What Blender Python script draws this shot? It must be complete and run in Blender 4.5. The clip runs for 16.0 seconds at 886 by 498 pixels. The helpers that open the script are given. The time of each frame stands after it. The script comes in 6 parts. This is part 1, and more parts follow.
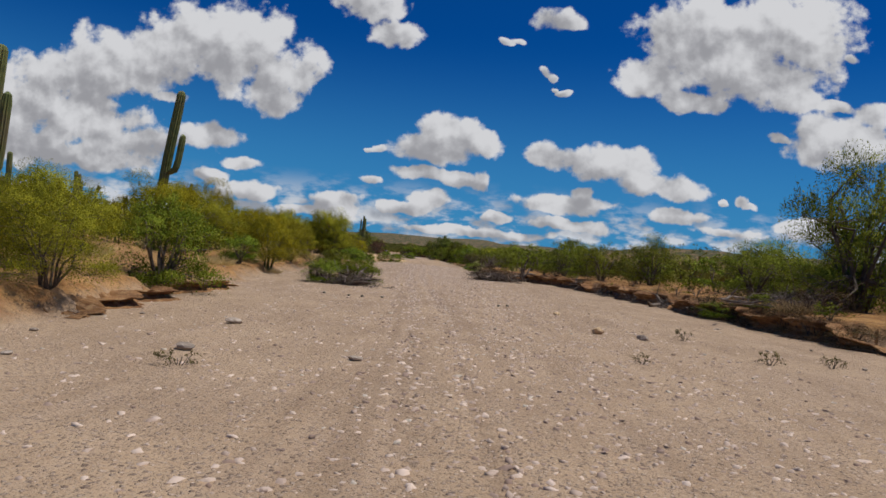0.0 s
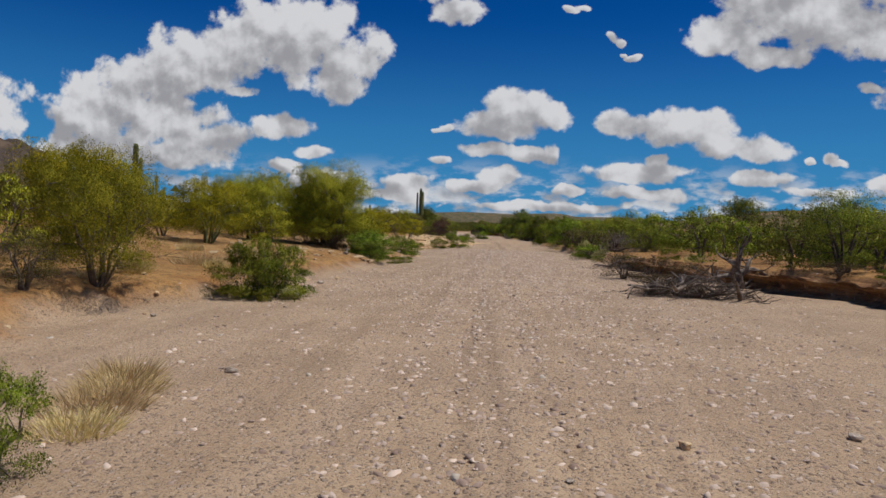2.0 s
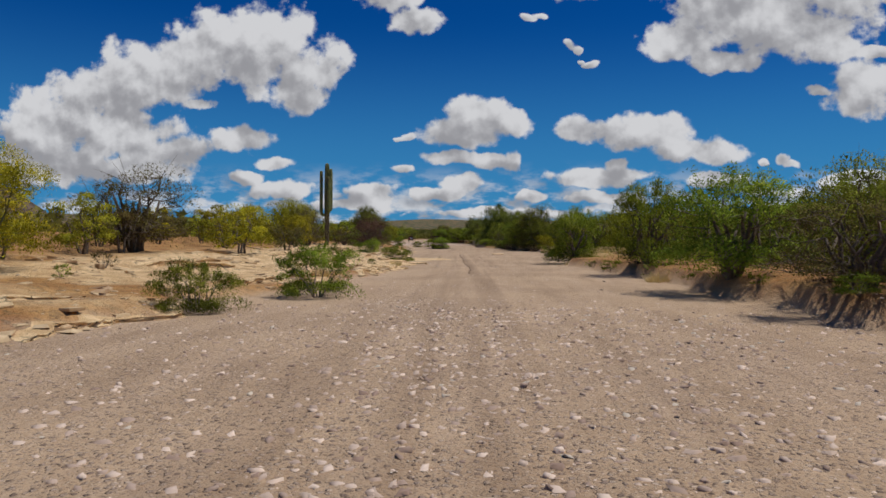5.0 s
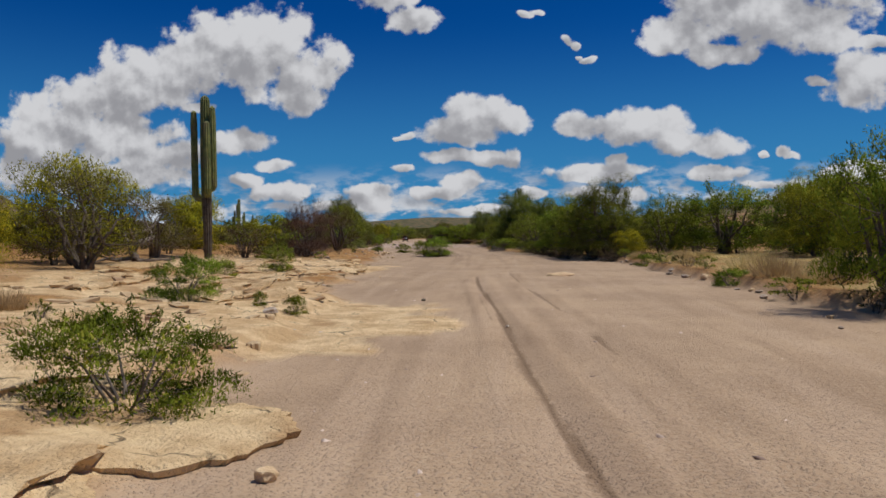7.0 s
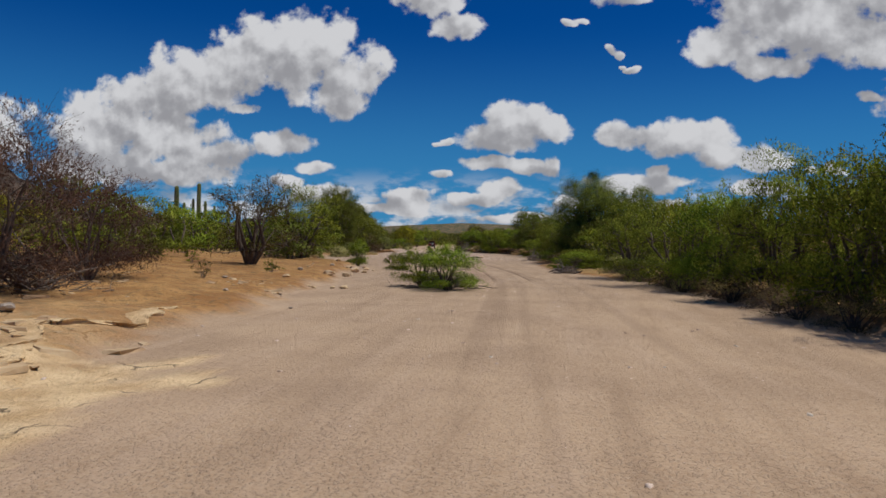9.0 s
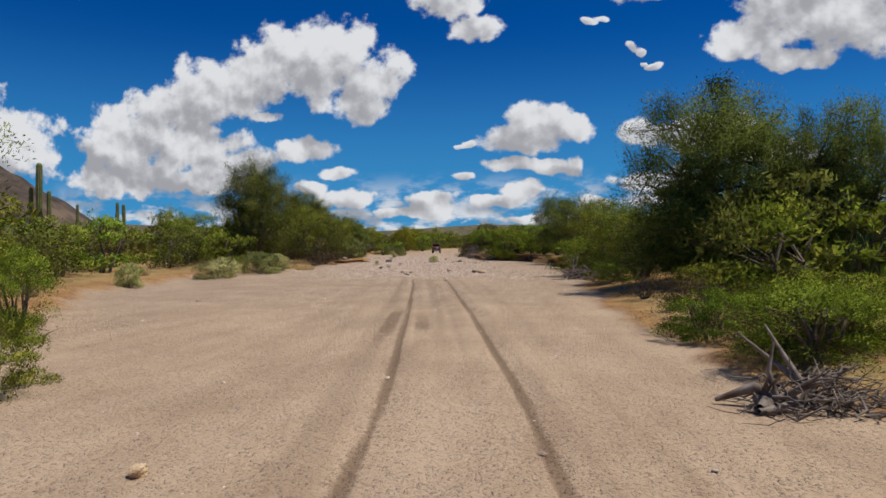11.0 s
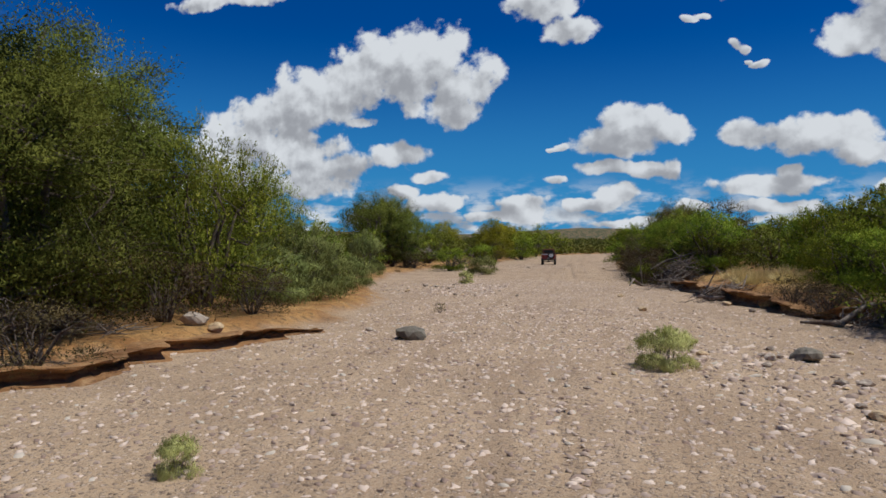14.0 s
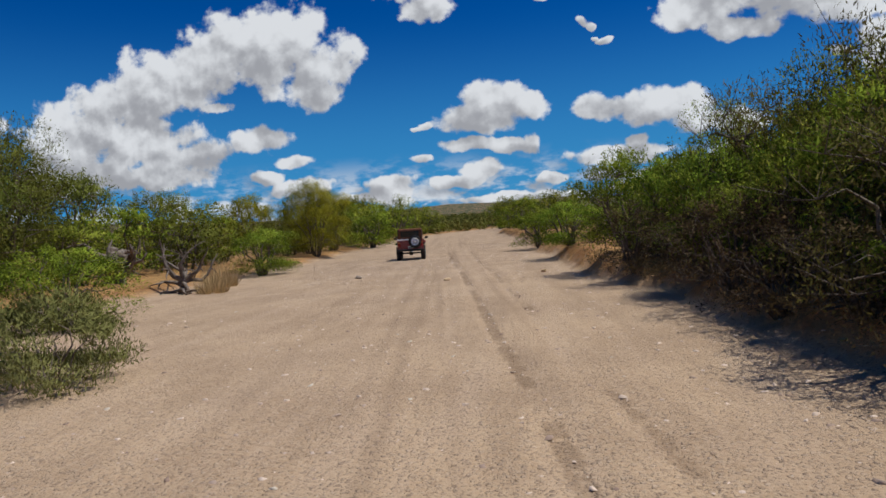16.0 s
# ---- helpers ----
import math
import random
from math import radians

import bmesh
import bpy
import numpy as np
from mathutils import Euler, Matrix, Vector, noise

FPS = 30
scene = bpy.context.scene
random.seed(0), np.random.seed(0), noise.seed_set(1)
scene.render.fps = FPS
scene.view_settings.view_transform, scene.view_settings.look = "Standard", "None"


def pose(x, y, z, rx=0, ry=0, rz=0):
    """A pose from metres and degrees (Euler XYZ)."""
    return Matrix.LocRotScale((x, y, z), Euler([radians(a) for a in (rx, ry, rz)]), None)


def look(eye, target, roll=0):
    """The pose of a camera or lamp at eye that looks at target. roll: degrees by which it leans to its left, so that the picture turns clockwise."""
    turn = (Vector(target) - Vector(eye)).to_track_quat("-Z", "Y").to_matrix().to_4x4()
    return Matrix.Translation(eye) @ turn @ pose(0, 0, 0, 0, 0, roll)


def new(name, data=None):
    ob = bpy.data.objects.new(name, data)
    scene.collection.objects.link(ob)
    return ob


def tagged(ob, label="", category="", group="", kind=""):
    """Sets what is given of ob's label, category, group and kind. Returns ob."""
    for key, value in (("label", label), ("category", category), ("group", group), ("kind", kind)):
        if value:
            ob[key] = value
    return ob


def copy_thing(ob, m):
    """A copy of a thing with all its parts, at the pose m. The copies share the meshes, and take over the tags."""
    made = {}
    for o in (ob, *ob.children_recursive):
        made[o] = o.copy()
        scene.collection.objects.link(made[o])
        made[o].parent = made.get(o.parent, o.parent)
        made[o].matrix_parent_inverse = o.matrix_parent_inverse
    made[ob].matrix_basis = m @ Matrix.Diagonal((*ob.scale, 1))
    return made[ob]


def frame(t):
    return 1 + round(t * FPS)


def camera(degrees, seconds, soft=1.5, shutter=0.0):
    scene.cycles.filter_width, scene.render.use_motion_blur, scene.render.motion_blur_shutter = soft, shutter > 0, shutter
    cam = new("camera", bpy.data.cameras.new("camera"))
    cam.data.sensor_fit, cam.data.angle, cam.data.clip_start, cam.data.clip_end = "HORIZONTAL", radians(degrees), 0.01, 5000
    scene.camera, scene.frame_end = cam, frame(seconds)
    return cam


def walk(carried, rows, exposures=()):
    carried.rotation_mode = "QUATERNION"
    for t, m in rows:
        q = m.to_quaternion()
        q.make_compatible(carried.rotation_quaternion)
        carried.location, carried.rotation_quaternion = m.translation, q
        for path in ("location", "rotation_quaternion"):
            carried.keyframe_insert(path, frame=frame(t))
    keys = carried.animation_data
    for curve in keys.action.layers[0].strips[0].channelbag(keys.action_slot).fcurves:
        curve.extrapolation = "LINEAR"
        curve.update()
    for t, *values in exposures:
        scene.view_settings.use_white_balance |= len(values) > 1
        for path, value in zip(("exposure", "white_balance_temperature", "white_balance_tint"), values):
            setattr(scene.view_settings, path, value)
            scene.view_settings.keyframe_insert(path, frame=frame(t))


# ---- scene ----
cam = camera(66.0, 16.0, soft=1.6, shutter=0.0)
PATH = [
    (0, (0.25, -3.91, 2.01), (-0.84, 16.06, 2.16), 4.8),
    (0.5, (-0.38, 5.39, 2.03), (-2.14, 25.31, 1.85), 7.8),
    (1, (-1.06, 14.19, 2.14), (-2.99, 34.09, 1.85), 4.8),
    (1.5, (-1.89, 22.39, 2.11), (-4.62, 42.20, 1.90), 2.4),
    (2, (-3.19, 31.80, 2.16), (-6.36, 51.54, 1.55), 1.8),
    (2.5, (-4.26, 40.95, 2.05), (-7.24, 60.72, 1.67), 4.3),
    (3, (-5.53, 51.55, 2.17), (-8.69, 71.30, 1.91), 0.4),
    (3.5, (-6.49, 61.45, 2.10), (-8.91, 81.28, 1.28), -2.6),
    (4, (-6.78, 69.90, 1.81), (-8.75, 89.79, 1.18), -1.7),
    (6.5, (-10.74, 116.00, 1.64), (-13.63, 135.79, 1.33), 2.7),
    (7, (-11.55, 124.46, 1.81), (-13.76, 144.33, 1.42), -0.9),
    (7.5, (-11.93, 131.98, 1.70), (-13.46, 151.92, 1.36), -1.6),
    (8, (-12.84, 140.66, 1.94), (-15.19, 160.52, 1.85), 3.4),
    (8.5, (-13.92, 149.04, 1.78), (-16.79, 168.83, 1.56), 2.1),
    (11, (-16.45, 190.53, 1.90), (-20.39, 210.14, 1.76), -0.3),
    (11.5, (-18.20, 199.31, 1.98), (-23.60, 218.57, 1.87), 0.5),
    (12, (-20.45, 208.40, 1.96), (-25.33, 227.78, 1.20), 1.2),
    (12.5, (-22.81, 217.66, 1.97), (-28.45, 236.85, 1.90), 0.3),
    (13, (-24.59, 227.44, 1.72), (-30.60, 246.51, 1.77), 0.2),
    (13.5, (-27.79, 237.36, 1.78), (-35.04, 256.00, 1.90), -1.4),
    (14, (-31.23, 247.94, 2.03), (-37.72, 266.85, 2.00), 0.3),
    (14.5, (-34.09, 258.59, 1.97), (-39.36, 277.88, 1.78), 1.7),
    (15, (-35.53, 269.04, 2.08), (-38.07, 288.87, 1.74), 0.7),
    (15.5, (-36.40, 279.17, 2.12), (-39.32, 298.95, 1.69), -1.6),
    (16, (-37.86, 288.51, 2.05), (-40.74, 308.29, 1.37), -3.4),
]
# The film camera dims and brightens a little on the way.
EXPOSURES = [(0, -0.58, 6420, 10), (3.5, -0.60, 6420, 10), (6.5, -0.62, 6420, 10), (8.7, -0.64, 6420, 10), (11, -0.38, 6350, 9), (11.5, -0.34, 6350, 9), (12.0, -0.50, 6300, 8), (12.5, -0.54, 6200, 8),
             (13.5, -0.55, 6150, 7), (14.2, -0.43, 6150, 7), (15, -0.38, 6150, 7), (16, -0.42, 6250, 8)]
walk(cam, [(t, look(eye, target, roll)) for t, eye, target, roll in PATH], EXPOSURES)

# ---- sky, sun and exposure ----
TO_SUN = Vector((0.42, 0.06, 1.00)).normalized()
sun = new("sun", bpy.data.lights.new("sun", "SUN"))
sun.data.energy, sun.data.angle, sun.data.color = 5.1, radians(0.55), (1.0, 0.965, 0.90)
sun.matrix_world = look((0, 150, 200), Vector((0, 150, 200)) - TO_SUN)

# Cumulus: each row is one puff, seen towards +y: x / y, z / y, half width, half height.
CLOUDS_WEST = [
    (-0.466, 0.291, 0.076, 0.055), (-0.373, 0.29, 0.07, 0.059), (-0.301, 0.261, 0.052, 0.033), (-0.553, 0.254, 0.099, 0.051),
    (-0.655, 0.224, 0.074, 0.048), (-0.332, 0.225, 0.043, 0.035), (-0.732, 0.176, 0.084, 0.057), (-0.621, 0.162, 0.092, 0.039),
    (-0.527, 0.126, 0.068, 0.026), (-0.735, 0.119, 0.094, 0.033), (-0.587, 0.103, 0.101, 0.022), (-0.419, 0.149, 0.049, 0.02),
    (-0.363, 0.114, 0.03, 0.011), (-0.356, 0.072, 0.053, 0.014), (-0.417, 0.091, 0.027, 0.01), (-0.483, 0.203, 0.03, 0.009),
]
CLOUDS_MIDDLE = [
    (-0.217, 0.065, 0.038, 0.017), (-0.27, 0.05, 0.034, 0.01), (-0.137, 0.065, 0.024, 0.008), (-0.075, 0.078, 0.03, 0.015),
    (-0.108, 0.064, 0.05, 0.009), (0.024, 0.06, 0.016, 0.007), (0.134, 0.089, 0.038, 0.016), (0.09, 0.082, 0.045, 0.01),
    (-0.165, 0.098, 0.017, 0.006), (-0.056, 0.186, 0.043, 0.029), (-0.08, 0.157, 0.065, 0.021), (-0.02, 0.166, 0.038, 0.021),
    (-0.157, 0.152, 0.010, 0.006), (-0.17, 0.148, 0.010, 0.004), (-0.098, 0.117, 0.035, 0.012), (-0.036, 0.112, 0.041, 0.012), (-0.007, 0.113, 0.015, 0.015),
    (0.116, 0.161, 0.056, 0.02), (0.183, 0.153, 0.071, 0.024), (0.218, 0.125, 0.039, 0.016), (0.274, 0.125, 0.04, 0.019),
]
CLOUDS_EAST = [
    (0.299, 0.348, 0.088, 0.061), (0.417, 0.36, 0.091, 0.061), (0.367, 0.295, 0.107, 0.041), (0.223, 0.286, 0.052, 0.029),
    (0.425, 0.265, 0.039, 0.019), (0.294, 0.249, 0.048, 0.015), (0.071, 0.279, 0.011, 0.008), (0.085, 0.272, 0.009, 0.006), (0.104, 0.25, 0.010, 0.005), (0.093, 0.256, 0.006, 0.004),
    (0.012, 0.318, 0.010, 0.006), (0.03, 0.322, 0.012, 0.005), (0.083, 0.357, 0.036, 0.015), (-0.197, 0.362, 0.052, 0.023), (-0.152, 0.322, 0.035, 0.018),
    (0.492, 0.211, 0.066, 0.034), (0.54, 0.251, 0.035, 0.018), (0.413, 0.207, 0.02, 0.007), (0.370, 0.112, 0.011, 0.010), (0.381, 0.103, 0.012, 0.007),
    (0.284, 0.081, 0.042, 0.011), (0.337, 0.109, 0.008, 0.005), (0.488, 0.255, 0.027, 0.008), (0.506, 0.329, 0.014, 0.008),
]
CLOUDS_LOW = [
    (0.109, 0.089, 0.073, 0.011), (0.144, 0.105, 0.019, 0.01), (0.127, 0.058, 0.065, 0.009), (-0.011, 0.038, 0.124, 0.007),
    (0.353, 0.064, 0.048, 0.007), (0.47, 0.084, 0.047, 0.013), (-0.138, 0.061, 0.022, 0.007), (-0.215, 0.07, 0.034, 0.012),
    (-0.247, 0.049, 0.059, 0.008), (0.02, 0.06, 0.025, 0.007), (-1.112, 0.257, 0.121, 0.076), (-0.969, 0.178, 0.113, 0.061),
    (-1.152, 0.206, 0.055, 0.021), (-0.74, 0.431, 0.109, 0.016),
]

class Nodes:
    """Short hand for building a node tree."""

    def __init__(self, tree):
        self.tree = tree

    def add(self, kind, ins=()):
        n = self.tree.nodes.new(kind)
        for key, v in dict(ins).items():
            if isinstance(v, bpy.types.NodeSocket):
                self.tree.links.new(v, n.inputs[key])
            else:
                n.inputs[key].default_value = v
        return n

    def math(self, op, a, b=0.0, c=0.0, clamp=False):
        n = self.add("ShaderNodeMath", {0: a, 1: b, 2: c})
        n.operation, n.use_clamp = op, clamp
        return n.outputs[0]

    def vec(self, op, a, b=(0, 0, 0), out="Vector"):
        n = self.add("ShaderNodeVectorMath", {0: a, 1: b})
        n.operation = op
        return n.outputs[out]

    def smooth(self, x, a, b, lo=0.0, hi=1.0):
        """A soft step of x from a to b; a may lie above b."""
        if a > b:
            a, b, lo, hi = b, a, hi, lo
        n = self.add("ShaderNodeMapRange", {0: x, 1: a, 2: b, 3: lo, 4: hi})
        n.interpolation_type = "SMOOTHSTEP"
        return n.outputs[0]

    def mix(self, f, a, b):
        n = self.add("ShaderNodeMix")
        n.data_type = "RGBA"
        for key, v in ((0, f), (6, a), (7, b)):
            if isinstance(v, bpy.types.NodeSocket):
                self.tree.links.new(v, n.inputs[key])
            else:
                n.inputs[key].default_value = v
        return n.outputs[2]

    def noise(self, vector, scale, detail=4.0, rough=0.55, out=0):
        return self.add("ShaderNodeTexNoise", {"Vector": vector, "Scale": scale, "Detail": detail, "Roughness": rough}).outputs[out]

    def attribute(self, name):
        n = self.add("ShaderNodeAttribute")
        n.attribute_name = name
        return n.outputs["Fac"]


def build_world():
    world = bpy.data.worlds.new("desert_sky")
    scene.world = world
    world.use_nodes = True
    tree = world.node_tree
    tree.nodes.clear()
    g = Nodes(tree)
    sky = g.add("ShaderNodeTexSky")
    sky.sky_type, sky.sun_disc = "NISHITA", False
    sky.sun_elevation, sky.sun_rotation = math.asin(TO_SUN.z), math.atan2(TO_SUN.x, TO_SUN.y)
    sky.altitude, sky.air_density, sky.dust_density, sky.ozone_density = 600, 1.0, 0.25, 3.0
    way = g.add("ShaderNodeTexCoord").outputs["Generated"]
    sep = g.add("ShaderNodeSeparateXYZ", {0: way})
    ahead = g.math("MAXIMUM", sep.outputs[1], 0.12)
    u, v = g.math("DIVIDE", sep.outputs[0], ahead), g.math("DIVIDE", sep.outputs[2], ahead)
    plane = g.add("ShaderNodeCombineXYZ", {0: u, 1: v}).outputs[0]
    # slow waves push the puffs out of round
    warp = g.vec("SUBTRACT", g.noise(plane, 14.0, 3.0, 0.6, out=1), (0.5, 0.5, 0.5))
    bent = g.vec("ADD", plane, g.vec("MULTIPLY", warp, (0.055, 0.035, 0.0)))
    flat = g.vec("MULTIPLY", bent, (1, 1, 0))
    body = shade = None
    for cu, cv, cw, ch in CLOUDS_WEST + CLOUDS_MIDDLE + CLOUDS_EAST + CLOUDS_LOW:
        d = g.vec("MULTIPLY", g.vec("SUBTRACT", flat, (cu, cv - 0.1 * ch, 0)), (0.86 / cw, 0.86 / ch, 0))
        f = g.math("SUBTRACT", 1.0, g.vec("DOT_PRODUCT", d, d, out="Value"))
        up = g.vec("DOT_PRODUCT", d, (0.25, 1.0, 0), out="Value")
        s = g.math("SUBTRACT", g.math("MULTIPLY", f, 0.55), up)
        body = f if body is None else g.math("SMOOTH_MAX", body, f, 0.35)
        shade = s if shade is None else g.math("SMOOTH_MAX", shade, s, 0.4)
    # the sky outside the view goes on with scattered clouds of the same kind
    level = g.math("MAXIMUM", sep.outputs[2], 0.06)
    deck = g.add("ShaderNodeCombineXYZ", {0: g.math("DIVIDE", sep.outputs[0], level), 1: g.math("DIVIDE", sep.outputs[1], level)}).outputs[0]
    other = g.smooth(g.noise(deck, 0.9, 5.0, 0.55), 0.60, 0.78)
    aside = g.math("MAXIMUM", g.smooth(sep.outputs[1], 0.62, 0.50), g.smooth(v, 0.50, 0.62))
    fine = g.noise(plane, 21.0, 7.0, 0.52)
    finer = g.math("MULTIPLY_ADD", fine, 2.7, -1.33)
    crumbs = g.math("MULTIPLY_ADD", g.noise(plane, 80.0, 4.0, 0.6), 0.7, -0.35)
    edge = g.math("ADD", g.math("ADD", body, finer), crumbs)
    cover = g.smooth(edge, -0.02, 0.52)
    cover = g.math("MAXIMUM", g.math("MULTIPLY", cover, g.math("SUBTRACT", 1.0, aside)), g.math("MULTIPLY", other, aside))
    # thin haze of far cloud low over the horizon
    low = g.math("MULTIPLY", g.smooth(v, 0.115, 0.045), g.smooth(g.noise(g.vec("MULTIPLY", plane, (1, 2.4, 1)), 15.0, 6.0, 0.58), 0.44, 0.60))
    cover = g.math("MAXIMUM", cover, g.math("MULTIPLY", low, 0.88))
    # each billow is bright where it thins towards the sun and grey below
    sunward = g.noise(g.vec("ADD", plane, (0.006, 0.015, 0.0)), 21.0, 7.0, 0.52)
    relief = g.math("MULTIPLY", g.math("SUBTRACT", sunward, fine), 1.9)
    wide_sunward = g.noise(g.vec("ADD", plane, (0.012, 0.030, 0.0)), 11.0, 3.0, 0.5)
    swell = g.math("MULTIPLY", g.math("SUBTRACT", wide_sunward, g.noise(plane, 11.0, 3.0, 0.5)), 2.2)
    depth = g.math("ADD", g.math("MULTIPLY", shade, 0.62), g.math("ADD", relief, swell))
    dark = g.smooth(depth, -0.06, 0.95)
    cloud = g.mix(dark, (0.95, 0.95, 0.97, 1), (0.46, 0.46, 0.49, 1))
    blue = g.vec("MULTIPLY", sky.outputs[0], (0.0012, 0.0335, 0.083))
    # haze pales the blue towards the horizon
    pale = g.mix(g.smooth(sep.outputs[2], 0.32, 0.0, 0.0, 0.80), blue, (0.085, 0.39, 0.74, 1))
    colour = g.mix(cover, pale, cloud)
    back = g.add("ShaderNodeBackground", {"Color": colour, "Strength": 1.0})
    out = g.add("ShaderNodeOutputWorld", {"Surface": back.outputs[0]})


build_world()

# ---- materials ----
def material(name, rough=0.85):
    m = bpy.data.materials.new(name)
    m.use_nodes = True
    g = Nodes(m.node_tree)
    shader = m.node_tree.nodes["Principled BSDF"]
    shader.inputs["Roughness"].default_value = rough
    shader.inputs["Specular IOR Level"].default_value = 0.25
    return m, g, shader


def link(g, a, b):
    g.tree.links.new(a, b)


def leaf_material(name, dark, light, accent=None, share=0.0):
    """Thin leaves: colour differs from leaf to leaf and in soft patches; light shines through."""
    m, g, shader = material(name, 0.6)
    geo = g.add("ShaderNodeNewGeometry")
    place = g.add("ShaderNodeTexCoord").outputs["Object"]
    who = g.add("ShaderNodeObjectInfo").outputs["Random"]
    patch = g.smooth(g.noise(place, 1.1, 3.0), 0.35, 0.65)
    each = geo.outputs["Random Per Island"]
    f = g.math("ADD", g.math("MULTIPLY", each, 0.20), g.math("MULTIPLY", patch, 0.80))
    c = g.mix(f, (*dark, 1), (*light, 1))
    if accent:
        pick = g.math("MULTIPLY", g.smooth(g.noise(place, 1.7, 2.0), 0.45, 0.62), g.math("LESS_THAN", g.math("FRACT", g.math("MULTIPLY", each, 7.31)), share))
        c = g.mix(pick, c, (*accent, 1))
    hue = g.add("ShaderNodeHueSaturation", {"Hue": g.math("MULTIPLY_ADD", who, 0.03, 0.485), "Value": g.math("MULTIPLY_ADD", who, 0.4, 0.8), "Color": c})
    diffuse = g.add("ShaderNodeBsdfDiffuse", {"Color": hue.outputs[0]})
    thin = g.add("ShaderNodeBsdfTranslucent", {"Color": hue.outputs[0]})
    both = g.add("ShaderNodeMixShader", {0: 0.24, 1: diffuse.outputs[0], 2: thin.outputs[0]})
    link(g, both.outputs[0], m.node_tree.nodes["Material Output"].inputs[0])
    return m


def two_tone(name, a, b, scale, rough=0.85, bump=0.3, bump_scale=None, c=None, metal=0.0, spread=0.3):
    m, g, shader = material(name, rough)
    place = g.add("ShaderNodeTexCoord").outputs["Object"]
    who = g.add("ShaderNodeObjectInfo").outputs["Random"]
    col = g.mix(g.smooth(g.noise(place, scale, 6.0, 0.6), 0.3, 0.7), (*a, 1), (*b, 1))
    if c:
        col = g.mix(g.smooth(g.noise(place, scale * 0.27, 3.0), 0.48, 0.68), col, (*c, 1))
    val = g.add("ShaderNodeHueSaturation", {"Value": g.math("MULTIPLY_ADD", who, spread, 1 - spread / 2), "Color": col})
    link(g, val.outputs[0], shader.inputs["Base Color"])
    shader.inputs["Metallic"].default_value = metal
    if bump:
        bumped = g.add("ShaderNodeBump", {"Strength": bump, "Distance": 0.02, "Height": g.noise(place, bump_scale or scale * 2.5, 6.0, 0.65)})
        link(g, bumped.outputs[0], shader.inputs["Normal"])
    return m


def plain(name, colour, rough=0.5, metal=0.0, coat=0.0, speck=0.12):
    m, g, shader = material(name, rough)
    place = g.add("ShaderNodeTexCoord").outputs["Object"]
    dust = g.smooth(g.noise(place, 4.0, 6.0, 0.65), 0.45, 0.75, 0.0, speck)
    col = g.mix(dust, (*colour, 1), (0.36, 0.28, 0.20, 1))
    link(g, col, shader.inputs["Base Color"])
    link(g, g.math("MULTIPLY_ADD", dust, 2.0, rough, clamp=True), shader.inputs["Roughness"])
    shader.inputs["Metallic"].default_value = metal
    shader.inputs["Specular IOR Level"].default_value = 0.5
    shader.inputs["Coat Weight"].default_value = coat
    return m


